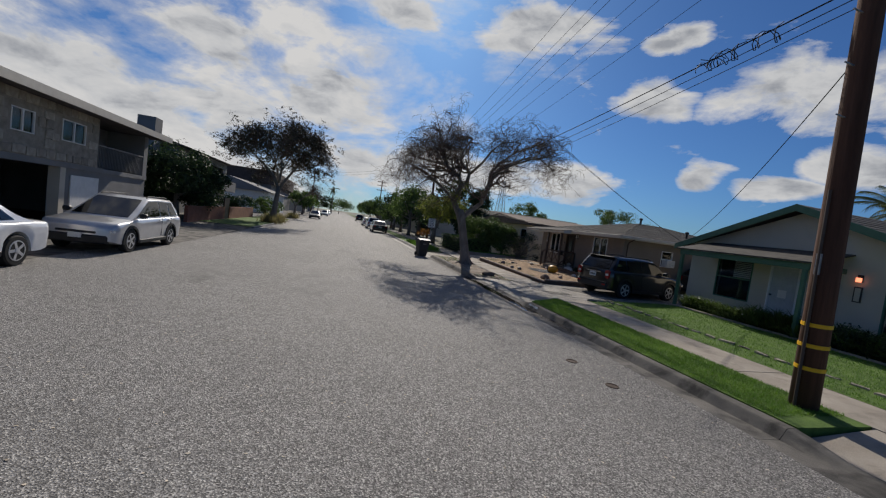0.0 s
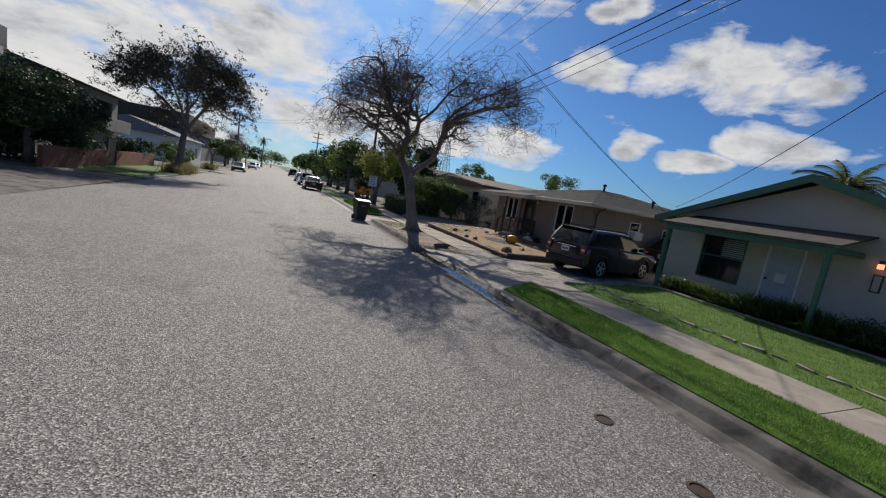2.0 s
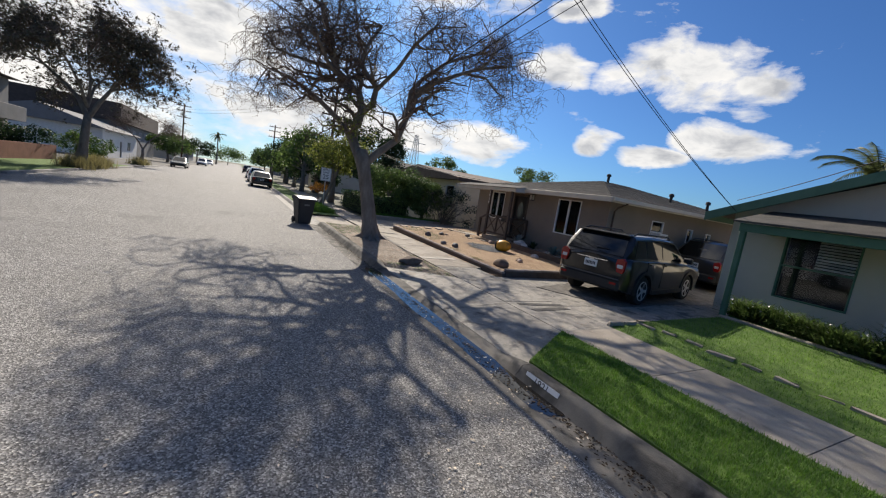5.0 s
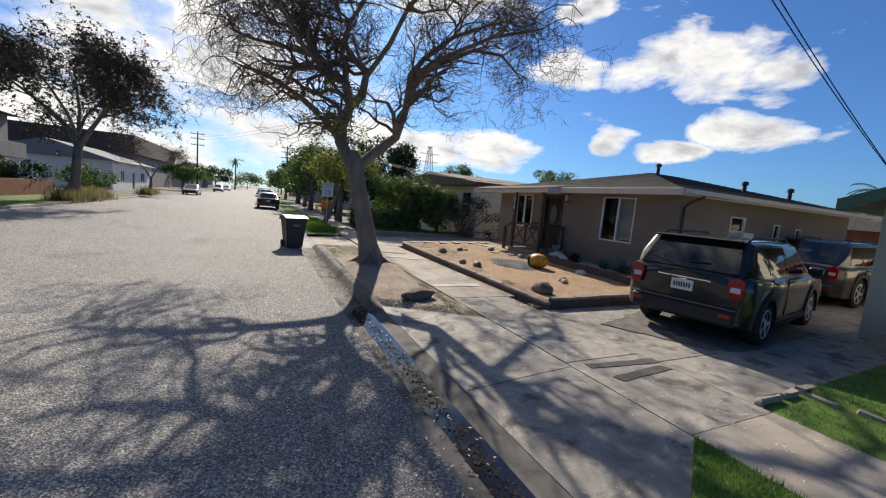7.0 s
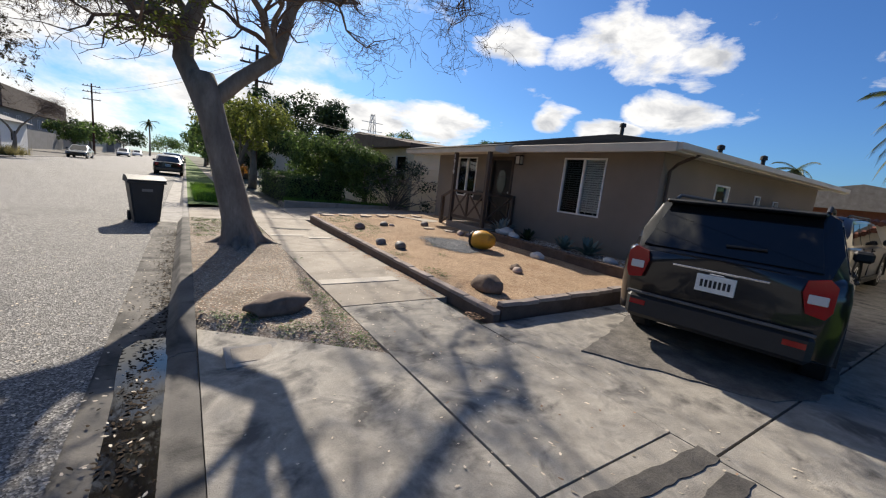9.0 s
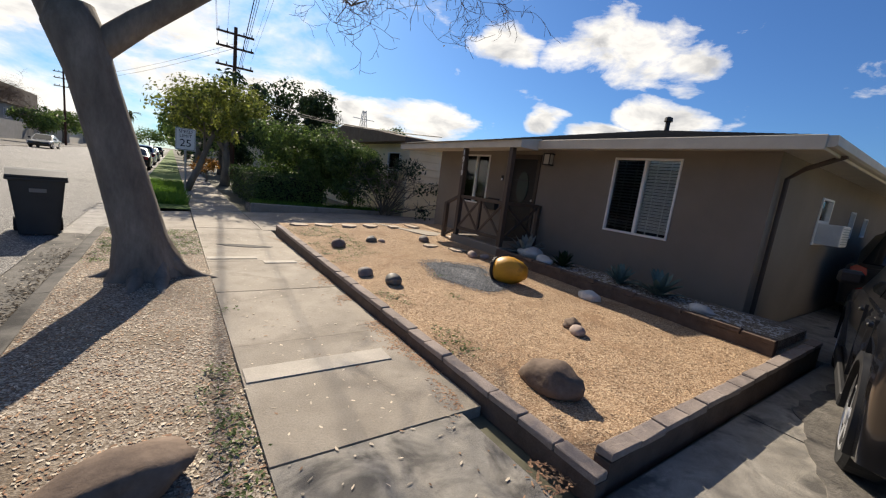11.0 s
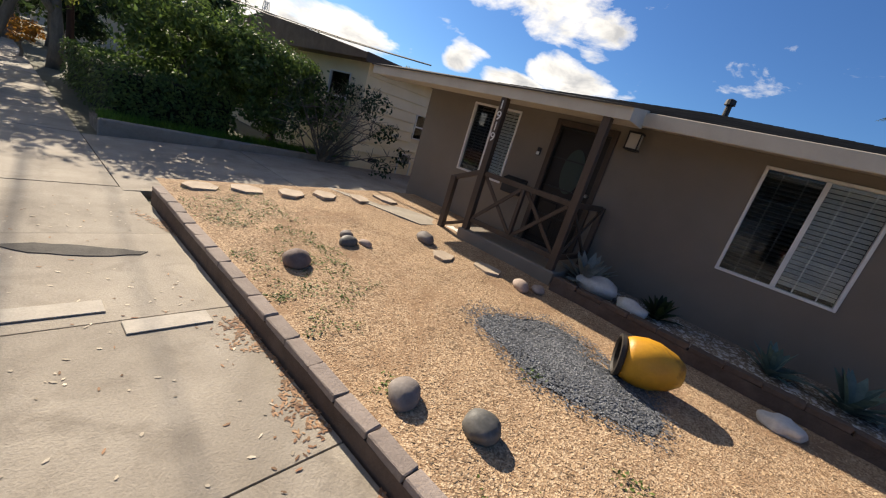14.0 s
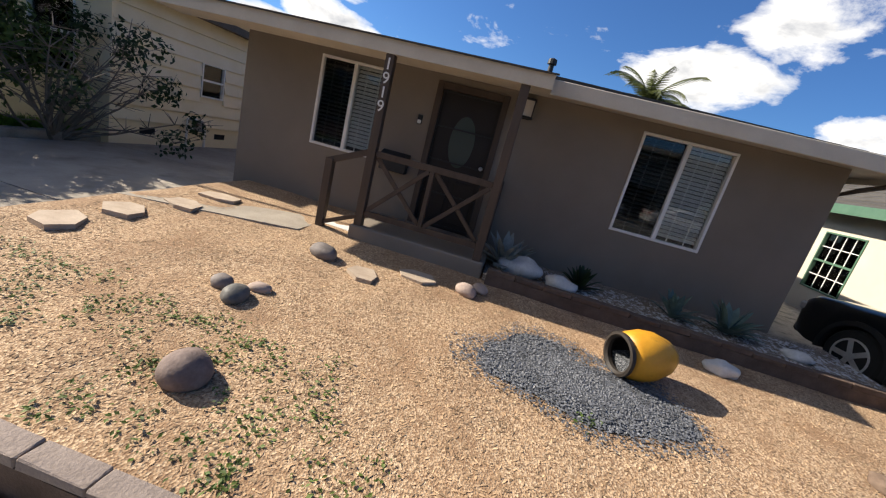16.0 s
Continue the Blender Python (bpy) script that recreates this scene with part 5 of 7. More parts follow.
        bmesh.ops.rotate(bm, verts=vs, cent=(0, 0, 0), matrix=Matrix.Rotation(2 * math.pi * i / 5, 3, "Z"))
    lathe(bm, [(r * 0.2, 0.03), (r * 0.17, 0.085), (0.01, 0.09)], 14)
    rim_me = bpy.data.meshes.new("rim")
    bm.to_mesh(rim_me)
    bm.free()
    rim_me.materials.append(ALLOY)
    for wx in wheels:
        for s in (-1, 1):
            w = new("wheel")
            w.parent = c
            w.matrix_basis = pose(wx, s * (hw - 0.125), r, 90 if s < 0 else -90, 0, 0)
            shared("tyre", tyre_me, w, Matrix())
            shared("rim", rim_me, w, pose(0, 0, 0.032))
    # dark cladding round the wheel openings
    if lights == "suv" and not far:
        for wx in wheels:
            for s in (-1, 1):
                bm = bmesh.new()
                rows_a = []
                for i in range(15):
                    a = math.pi * (-0.06 + 1.12 * i / 14)
                    ca, sa = math.cos(a), math.sin(a)
                    rows_a.append([bm.verts.new((wx + ca * q, s * yy_, max(0.2, r + sa * q))) for q, yy_ in ((r * 1.12, hw * 0.93), (r * 1.12, hw * 0.995 + 0.012), (r * 1.30, hw * 0.995 + 0.008), (r * 1.32, hw * 0.95))])
                for a, b in zip(rows_a, rows_a[1:]):
                    for i in range(3):
                        bm.faces.new((a[i], a[i + 1], b[i + 1], b[i]))
                bmesh.ops.recalc_face_normals(bm, faces=bm.faces[:])
                sharp_smooth(part("wheel_arch", bm, BLACK_PLASTIC, c, "matt black arch cladding"), 40)
    # rear and front details
    zb0, zbL = lerp_profile(belt, 0.0), lerp_profile(belt, L)
    yr = half(0.0)
    part("rear_bumper", boxed(-0.055, 0.14, -yr * 0.98, yr * 0.98, 0.32, 0.58, 0.045), BLACK_PLASTIC if lights == "suv" else paint, c)
    part("front_bumper", boxed(L - 0.14, L + 0.045, -yr * 0.96, yr * 0.96, 0.28, 0.52, 0.04), BLACK_PLASTIC if lights == "suv" else paint, c)
    part("grille", boxed(L - 0.03, L + 0.03, -hw * 0.5, hw * 0.5, 0.56, zbL - 0.12, 0.015), BLACK_PLASTIC, c)
    for s in (-1, 1):
        bm = bmesh.new()
        y1, y0 = s * yr * 1.02, s * yr * 0.74
        if lights == "suv":
            prism(bm, [(s * yr * q, zb0 + z) for q, z in ((0.84, -0.27), (1.0, -0.29), (1.045, -0.22), (1.045, -0.02), (0.97, 0.035), (0.80, 0.0), (0.78, -0.1))], "x", -0.03, 0.16)
            bmesh.ops.recalc_face_normals(bm, faces=bm.faces[:])
        else:
            box(bm, -0.045, 0.12, min(y0, y1), max(y0, y1), zb0 - 0.22, zb0 - 0.02, 0.03)
        tl = part("tail_lamp", bm, RED_LENS, c, "red tail lamp")
        part("clear_lens", boxed(-0.036, 0.0, min(s * yr * .83, s * yr * 1.0), max(s * yr * .83, s * yr * 1.0), zb0 - 0.185, zb0 - 0.105, 0.008), CLEAR_LENS, tl, "clear lens")
        yl = half(L - 0.12)
        bm = bmesh.new()
        box(bm, L - 0.26, L - 0.005, min(s * yl * 0.62, s * yl * 0.985), max(s * yl * 0.62, s * yl * 0.985), zbL - 0.15, zbL - 0.03, 0.03)
        part("headlight", bm, CLEAR_LENS, c, "clear headlight")
        if not far:
            part("reflector", boxed(-0.062, -0.05, min(s * yr * .72, s * yr * .92), max(s * yr * .72, s * yr * .92), 0.46, 0.51), RED_LENS, c, "red bumper reflector")
        xm = x3 - 0.42
        zm = lerp_profile(belt, xm)
        bm = boxed(xm - 0.06, xm + 0.1, min(s * hw * 0.96, s * (hw + 0.16)), max(s * hw * 0.96, s * (hw + 0.16)), zm + 0.03, zm + 0.17, 0.03)
        part("wing_mirror", bm, BLACK_PLASTIC, c)
        if not far:
            for xh in (mid1 + 0.08, mid2 + 0.08):
                zh = lerp_profile(belt, xh) - 0.1
                part("door_handle", boxed(xh, xh + 0.16, min(s * hw * 0.975, s * (hw + 0.02)), max(s * hw * 0.975, s * (hw + 0.02)), zh, zh + 0.03, 0.008), paint, c)
            yb = s * (hw * 0.97)
            part("roof_rail", tube(bmesh.new(), [(x1 + 0.1, s * (tw - 0.08), lerp_profile(roof, x1 + .1) + 0.01), (x1 + 0.25, s * (tw - 0.08), lerp_profile(roof, x1 + .25) + 0.06), (x2 - 0.25, s * (tw - 0.08), lerp_profile(roof, x2 - .25) + 0.06), (x2 - 0.1, s * (tw - 0.08), lerp_profile(roof, x2 - .1) + 0.01)], 0.018, 8), BLACK_PLASTIC, c)
            part("sill_trim", boxed(wheels[0] + r * 1.3, wheels[1] - r * 1.3, min(yb, s * (hw + 0.015)), max(yb, s * (hw + 0.015)), 0.25, 0.36, 0.01), BLACK_PLASTIC, c)
            for xg in (mid1, mid2):
                part("door_gap", boxed(xg - 0.004, xg + 0.004, min(s * hw * 0.97, s * (hw * 0.992)), max(s * hw * 0.97, s * (hw * 0.992)), 0.4, lerp_profile(belt, xg) - 0.03), INK, c)
    if plate_rear:
        pl = part("number_plate", boxed(-0.03, 0.0, -0.155, 0.155, zb0 - 0.28, zb0 - 0.12, 0.004), PLATE, c, "white number plate")
        bmt = bmesh.new()
        for i in range(7):
            box(bmt, -0.033, -0.029, -0.12 + i * 0.036, -0.098 + i * 0.036, zb0 - 0.235, zb0 - 0.165)
        part("plate_bars", bmt, INK, pl)
    else:
        part("number_plate", boxed(L + 0.02, L + 0.055, -0.155, 0.155, 0.42, 0.56, 0.004), PLATE, c, "white number plate")
    return c


SUV_BELT = [(0, 1.02), (0.15, 1.06), (1.5, 1.04), (3.2, 1.0), (3.35, 0.99), (4.2, 0.90), (4.45, 0.78)]
SUV_ROOF = [(0, 1.52), (0.35, 1.56), (1.6, 1.58), (2.6, 1.56), (3.4, 1.46), (4.45, 1.4)]
jeep = car("suv", "black compact SUV parked on the driveway, seen from behind", pose(8.15, 12.28, 0.165, 0, 0, 11), BLACK_PAINT, 4.45, 1.81, SUV_BELT, SUV_ROOF, (0.02, 0.42, 2.55, 3.4), (0.86, 3.5), 0.345)
part("chrome_strip", boxed(-0.012, 0.01, -0.38, 0.38, 0.925, 0.945, 0.003), CHROME, jeep, "chrome tailgate strip")
part("badge", boxed(-0.016, 0.01, -0.06, 0.06, 0.885, 0.915, 0.004), CHROME, jeep, "small chrome badge")
part("spoiler", boxed(0.26, 0.5, -0.62, 0.62, 1.535, 1.575, 0.015), BLACK_PAINT, jeep)
wiper = bmesh.new()
tube(wiper, [(0.09, 0.0, 1.19), (0.1, -0.3, 1.2)], 0.01, 6)
part("rear_wiper", wiper, BLACK_PLASTIC, jeep)
bm = bmesh.new()
box(bm, -0.062, -0.03, -0.74, 0.74, 0.575, 0.60, 0.005)
part("bumper_step", bm, mat("scuffed grey plastic", [(0.5, (0.09, 0.09, 0.092))], 9.0, 0.6), jeep, "grey scuffed bumper step")
BIG_BELT = [(0, 1.0), (0.2, 1.04), (3.6, 1.04), (3.9, 1.02), (4.9, 0.96), (5.1, 0.86)]
BIG_ROOF = [(0, 1.55), (0.4, 1.6), (2.4, 1.62), (3.2, 1.58), (5.1, 1.45)]
car("suv", "dark older SUV parked ahead of the black one", pose(14.55, 13.55, 0.18, 0, 0, 1.5), mat("dark brown car paint", [(0.5, (0.03, 0.024, 0.02))], 3.0, 0.3, bump=0.0, coat=0.8), 5.1, 1.86, BIG_BELT, BIG_ROOF, (0.02, 0.72, 3.1, 3.85), (1.1, 4.05), 0.38)
KIA_BELT = [(0, 1.0), (0.2, 1.04), (1.6, 1.02), (3.3, 0.99), (3.5, 0.97), (4.3, 0.86), (4.48, 0.74)]
KIA_ROOF = [(0, 1.52), (0.45, 1.6), (1.7, 1.64), (2.5, 1.61), (3.3, 1.45), (4.48, 1.4)]
car("suv", "silver compact SUV parked across the street facing the camera", pose(-8.5, 16.2, 0.04, 0, 0, -91), SILVER_PAINT, 4.48, 1.86, KIA_BELT, KIA_ROOF, (0.03, 0.6, 2.35, 3.55), (0.93, 3.6), 0.35, plate_rear=False)
SED_BELT = [(0, 0.92), (0.8, 0.95), (1.4, 0.94), (3.3, 0.92), (3.5, 0.9), (4.5, 0.78), (4.8, 0.66)]
SED_ROOF = [(0, 1.2), (1.2, 1.38), (1.9, 1.46), (2.6, 1.45), (3.4, 1.3), (4.8, 1.2)]
car("sedan", "white sedan parked across the street behind the silver SUV", pose(-9.1, 10.2, 0.04, 0, 0, -91), WHITE_PAINT, 4.8, 1.84, SED_BELT, SED_ROOF, (0.55, 1.35, 2.5, 3.6), (1.0, 3.8), 0.33, lights="sedan")
for nm, lb, cx, cy, yaw, paint, kind in (("sedan", "dark sedan parked at the kerb far along the street", 3.0, 46, 90, BLACK_PAINT, 0), ("suv", "white SUV parked at the kerb far along the street", 3.0, 56, 90, WHITE_PAINT, 1),
                                         ("sedan", "silver sedan parked at the kerb far along the street", 3.0, 68, 90, SILVER_PAINT, 0), ("sedan", "dark sedan parked across the street far off", -6.1, 75, -90, BLACK_PAINT, 0),
                                         ("suv", "grey SUV far along the street", -5.9, 112, -90, SILVER_PAINT, 1), ("suv", "dark SUV far along the street", 2.9, 98, 90, BLACK_PAINT, 1), ("sedan", "white sedan far along the street", -6.0, 140, -90, WHITE_PAINT, 0)):
    if kind:
        car(nm, lb, pose(cx, cy, 0.04, 0, 0, yaw), paint, 4.48, 1.86, KIA_BELT, KIA_ROOF, (0.03, 0.6, 2.35, 3.55), (0.93, 3.6), 0.35, far=True, group="parked cars along the street")
    else:
        car(nm, lb, pose(cx, cy, 0.04, 0, 0, yaw), paint, 4.8, 1.84, SED_BELT, SED_ROOF, (0.55, 1.35, 2.5, 3.6), (1.0, 3.8), 0.33, lights="sedan", far=True, group="parked cars along the street")


# ---- trees ----
def unit(a, e):
    return Vector((math.cos(a) * math.cos(e), math.sin(a) * math.cos(e), math.sin(e)))


def twig_tree(name, label, trunk, trunk_r, limbs, centre, rx, ry, z_low, z_high, seed, leaves=2500, fine=1.0, leaf_mat=None, leaf_size=0.05, twig_mat=None, split=(4, 4, 5, 4, 3), gnarl=0.55):
    """An umbrella-shaped, nearly bare tree. limbs: lists of (points, first radius, last radius); from them branches climb to a flat crown and split into twigs."""
    random.seed(seed)
    t = thing(name, label, "tree")
    bm = bmesh.new()
    pts = [Vector(p) for p in trunk]
    n_side = 14
    rings = []
    for k, (p, r) in enumerate(zip(pts, trunk_r)):
        ring = []
        for i in range(n_side):
            a = 2 * math.pi * i / n_side
            flare = 1.0 + (0.55 * max(0.0, math.cos(a * 5 + 0.6)) + 0.25 * max(0, math.cos(a * 3))) * max(0.0, 1 - k / 2.2)
            bump = 1 + 0.12 * noise.noise((math.cos(a) * 1.5, math.sin(a) * 1.5, p.z * 1.3))
            ring.append(bm.verts.new(p + Vector((math.cos(a), math.sin(a), 0)) * r * flare * bump))
        rings.append(ring)
    for a, b in zip(rings, rings[1:]):
        for i in range(n_side):
            bm.faces.new((a[i], a[(i + 1) % n_side], b[(i + 1) % n_side], b[i]))
    bm.faces.new(rings[-1])
    part("trunk", bm, BARK, t, smooth=True)
    b0 = Vector(trunk[0])
    for k in range(6 if trunk_r[0] > 0.3 else 0):
        a = k * 1.05 + rnd(-.3, .3)
        rs = Soup()
        d = Vector((math.cos(a), math.sin(a), 0))
        s_ = Vector((-d.y, d.x, 0)) * rnd(-.12, .12)
        rs.tube([b0 + d * 0.15 + Vector((0, 0, 0.34)), b0 + d * 0.32 + Vector((0, 0, 0.2)), b0 + d * 0.5 + s_ + Vector((0, 0, 0.125)), b0 + d * 0.78 + s_ * 2 + Vector((0, 0, 0.06))], [0.12, 0.09, 0.06, 0.025], 8)
        rs.ob("root", BARK, t, smooth=True)
    twigs, leaf = Soup(), Soup()
    lo, hi = z_low, z_high
    c = Vector(centre)

    def inside_top(p):
        d = min(1.0, ((p.x - c.x) / rx) ** 2 + ((p.y - c.y) / ry) ** 2)
        return lo + (hi - lo) * math.sqrt(max(0.0, 1 - d)) * 1.0

    def grow(p, d, length, r, depth, big):
        n_seg = 5 if depth < 2 else 4 if depth < 3 else 3
        path, rad = [p], [r]
        q = p.copy()
        slack = rnd(-1.1, 0.7)
        for i in range(n_seg):
            wob = gnarl if depth < 3 else gnarl * 0.9
            d = (d + Vector((rnd(-wob, wob), rnd(-wob, wob), rnd(-wob, wob) * 0.8))).normalized()
            out = Vector((q.x - c.x, q.y - c.y, 0))
            out = out.normalized() if out.length > 0.1 else Vector((0, 0, 0))
            top = inside_top(q) + slack
            d = (d + (out * 0.12 + Vector((0, 0, 0.10)) if q.z < top - 0.4 else Vector((0, 0, -0.22)) - out * 0.12)).normalized()
            q = q + d * length / n_seg
            path.append(q.copy())
            rad.append(max(0.0042, r * (1 - 0.62 * (i + 1) / n_seg)))
        big.tube(path, rad, 6 if depth < 2 else 4 if depth < 3 else 3)
        if depth >= 5:
            return
        kids = split[depth]
        for i in range(kids):
            k = min(n_seg, 1 + int(i * n_seg / kids))
            a = rnd(0, 6.28)
            nd = (d * 0.75 + unit(a, rnd(-0.1 - 0.5 * (gnarl > 0.8), 0.65)) * 0.85).normalized()
            grow(path[k], nd, length * rnd(0.55, 0.78), max(0.0045, rad[k] * 0.72), depth + 1, big if depth < 1 else twigs)
        if depth >= 3 and leaves:
            for i in range(5 if leaves > 20000 else 2):
                if random.random() < leaves / 6000:
                    leaf.leaf(path[-1] + Vector((rnd(-.06, .06), rnd(-.06, .06), rnd(-.06, .03))), Vector((rnd(-1, 1), rnd(-1, 1), rnd(0.2, 1))), leaf_size * rnd(0.6, 1.3), 2.2)

    for pts, r0, r1 in limbs:
        limb = Soup()
        pts = [Vector(p) for p in pts]
        n_p = len(pts)
        limb.tube(pts, [r0 + (r1 - r0) * i / (n_p - 1) for i in range(n_p)], 10)
        for i in range(2, n_p):
            for j in range(2 if i < n_p - 1 else 4):
                a = math.atan2(pts[i].y - c.y, pts[i].x - c.x) + rnd(-1.7, 1.7)
                rr = r0 + (r1 - r0) * i / (n_p - 1)
                grow(pts[i], unit(a, rnd(-0.1, 0.7)), rnd(0.42, 0.62) * rx * fine, rr * rnd(0.55, 0.8), 1, limb)
        limb.ob("limb", BARK, t, smooth=True)
    tagged(twigs.ob("twig_mass", twig_mat or TWIG, t, "fine bare brown twigs"), kind="stuff")
    if leaf.v:
        leaf.ob("leaves", leaf_mat or DRY_LEAFLET, t, "sparse small brownish leaves")
    return t


T0 = (4.88, 18.5)
street_tree = twig_tree("street_tree", "nearly bare street tree with a leaning forked grey trunk", [(4.90, 18.5, 0.05), (4.88, 18.5, 0.32), (4.80, 18.5, 0.7), (4.62, 18.5, 1.5), (4.42, 18.52, 2.3), (4.28, 18.55, 2.75), (4.27, 18.55, 3.0)],
          [0.36, 0.285, 0.25, 0.225, 0.215, 0.25, 0.16],
          [([(4.24, 18.58, 2.7), (4.02, 18.8, 3.2), (4.05, 18.95, 3.65), (4.25, 19.0, 4.2), (4.08, 19.0, 4.72), (3.68, 19.05, 4.9), (3.38, 19.1, 5.2), (3.1, 19.2, 5.7), (3.0, 19.2, 6.3), (2.7, 19.1, 6.9)], 0.165, 0.055),
           ([(4.34, 18.55, 2.5), (4.8, 18.58, 2.98), (5.38, 18.58, 3.5), (5.6, 18.55, 4.3), (5.64, 18.55, 5.1), (6.0, 18.6, 5.6), (6.8, 18.6, 6.35), (8.0, 18.6, 7.0)], 0.14, 0.04),
           ([(4.22, 19.0, 4.15), (4.5, 18.85, 4.45), (4.56, 18.8, 5.0), (4.17, 18.8, 5.3), (3.96, 18.8, 5.6), (4.1, 18.8, 6.1), (4.45, 18.7, 6.75)], 0.12, 0.045),
           ([(4.2, 18.7, 2.9), (3.85, 19.8, 3.8), (3.2, 20.7, 4.5), (2.6, 21.4, 5.0), (2.1, 22.0, 5.3), (1.6, 22.5, 5.5)], 0.11, 0.035),
           ([(5.62, 18.55, 4.7), (6.3, 18.6, 5.5), (7.5, 18.7, 6.2), (8.6, 19.0, 6.4), (9.3, 19.2, 6.1)], 0.08, 0.03),
           ([(5.6, 18.5, 4.5), (6.2, 19.5, 5.0), (7.0, 20.6, 5.5), (7.8, 21.6, 6.0)], 0.08, 0.03),
           ([(5.63, 18.5, 5.0), (6.3, 17.7, 5.5), (7.1, 17.0, 5.9), (7.9, 16.6, 6.1)], 0.07, 0.03),
           ([(4.56, 18.8, 4.9), (4.8, 17.7, 5.4), (4.9, 16.8, 5.9), (5.1, 16.2, 6.2)], 0.07, 0.03),
           ([(3.68, 19.05, 4.9), (2.9, 18.3, 5.2), (2.6, 17.9, 5.5), (2.2, 17.5, 5.7)], 0.07, 0.03),
           ([(3.38, 19.1, 5.2), (2.5, 19.2, 5.3), (2.0, 19.5, 5.4), (1.6, 19.6, 5.5)], 0.06, 0.025),
           ([(4.3, 18.8, 5.2), (4.8, 20.0, 5.8), (5.1, 21.2, 6.3), (5.3, 22.3, 6.6)], 0.07, 0.03)],
          (5.7, 19.3, 5), 4.7, 4.4, 4.7, 8.3, 11, leaves=900, fine=0.62, split=(4, 3, 4, 3, 2), gnarl=0.95)
random.seed(77)
for _ in range(13):
    shoot, leaf = Soup(), Soup()
    p = Vector((rnd(4.1, 4.5), rnd(18.2, 18.5), rnd(3.1, 4.4)))
    d = Vector((rnd(-1.0, 0.1), rnd(-0.7, 0.3), rnd(0.0, 0.3)))
    pts = [p + d * q * 1.5 + Vector((rnd(-.04, .04), rnd(-.04, .04), -0.55 * q * q)) for q in (0, 0.25, 0.5, 0.75, 1.0)]
    shoot.tube(pts, [0.014, 0.011, 0.008, 0.006, 0.004], 4)
    for _ in range(75):
        q = rnd(0.2, 1.0) * 3.99
        at = pts[int(q)].lerp(pts[int(q) + 1], q - int(q))
        leaf.leaf(at + Vector((rnd(-.14, .14), rnd(-.14, .14), rnd(-.10, .08))), Vector((rnd(-1, 1), rnd(-1, 1), rnd(0.1, 1))), rnd(0.05, 0.09), 2.0)
    ob = shoot.ob("shoot", TWIG, street_tree)
    leaf.ob("leaves", AUTUMN, ob, "fresh yellow-green leaves")
twig_tree("street_tree", "broad dark street tree across the street with a forked trunk", [(-8.1, 40, 0.0), (-8.05, 40, 0.4), (-7.95, 40, 1.4), (-7.85, 40, 2.6), (-7.75, 40, 3.6)], [0.42, 0.3, 0.25, 0.23, 0.22],
          [([(-7.8, 40, 3.4), (-8.2, 40, 4.4), (-8.9, 40, 5.2), (-9.8, 40, 6.0), (-10.8, 40, 6.8)], 0.17, 0.05),
           ([(-7.7, 40, 3.4), (-7.2, 39.8, 4.3), (-6.6, 39.6, 5.2), (-5.8, 39.4, 6.2), (-5.2, 39.3, 7.2)], 0.16, 0.05),
           ([(-7.8, 40, 4.0), (-7.9, 38.9, 5.2), (-8.1, 37.6, 6.2), (-8.4, 36.6, 7.0)], 0.1, 0.04),
           ([(-7.8, 40, 4.0), (-7.8, 41.2, 5.3), (-7.5, 42.4, 6.3), (-7.3, 43.2, 7.2)], 0.1, 0.04),
           ([(-7.75, 40, 4.2), (-7.7, 40.1, 5.6), (-7.8, 40, 6.8), (-7.9, 40.1, 7.9)], 0.1, 0.04)],
          (-8.2, 40, 5), 5.3, 5.2, 4.9, 10.2, 23, leaves=26000, gnarl=0.8, fine=0.8, split=(4, 5, 5, 4, 3), leaf_size=0.19, leaf_mat=mat("dull olive leaflets", [(0.3, (0.055, 0.05, 0.026)), (0.7, (0.12, 0.095, 0.055))], 3.0, 0.7, bump=0.0, island=0.4))
twig_tree("street_tree", "small bare tree far across the street", [(-8.3, 60, 0.0), (-8.3, 60, 0.6), (-8.2, 60, 1.3), (-8.2, 60, 1.9)], [0.22, 0.15, 0.13, 0.12],
          [([(-8.2, 60, 1.8), (-8.6, 60, 2.6), (-9.2, 60, 3.3), (-9.8, 60, 3.9)], 0.09, 0.03), ([(-8.2, 60, 1.8), (-7.8, 60, 2.6), (-7.2, 60, 3.3), (-6.6, 60, 3.9)], 0.09, 0.03)],
          (-8.2, 60, 3), 3.4, 3.2, 3.2, 5.8, 31, leaves=600, leaf_size=0.1)


def leafy(soup, c, r, n, size, squash=1.0, shell=0.55):
    """Leaves through a lump: thick at the outside, with gaps."""
    c = Vector(c)
    for _ in range(n):
        d = Vector((rnd(-1, 1), rnd(-1, 1), rnd(-1, 1)))
        if d.length < 0.05:
            continue
        d.normalize()
        k = shell + (1 - shell) * random.random()
        k *= 1 + 0.35 * noise.noise(d * 2.3 + c * 0.7)
        p = c + Vector((d.x * r, d.y * r, d.z * r * squash)) * k
        soup.leaf(p, d + Vector((rnd(-.7, .7), rnd(-.7, .7), rnd(-.2, .9))), size * rnd(0.6, 1.3), rnd(1.5, 2.3))


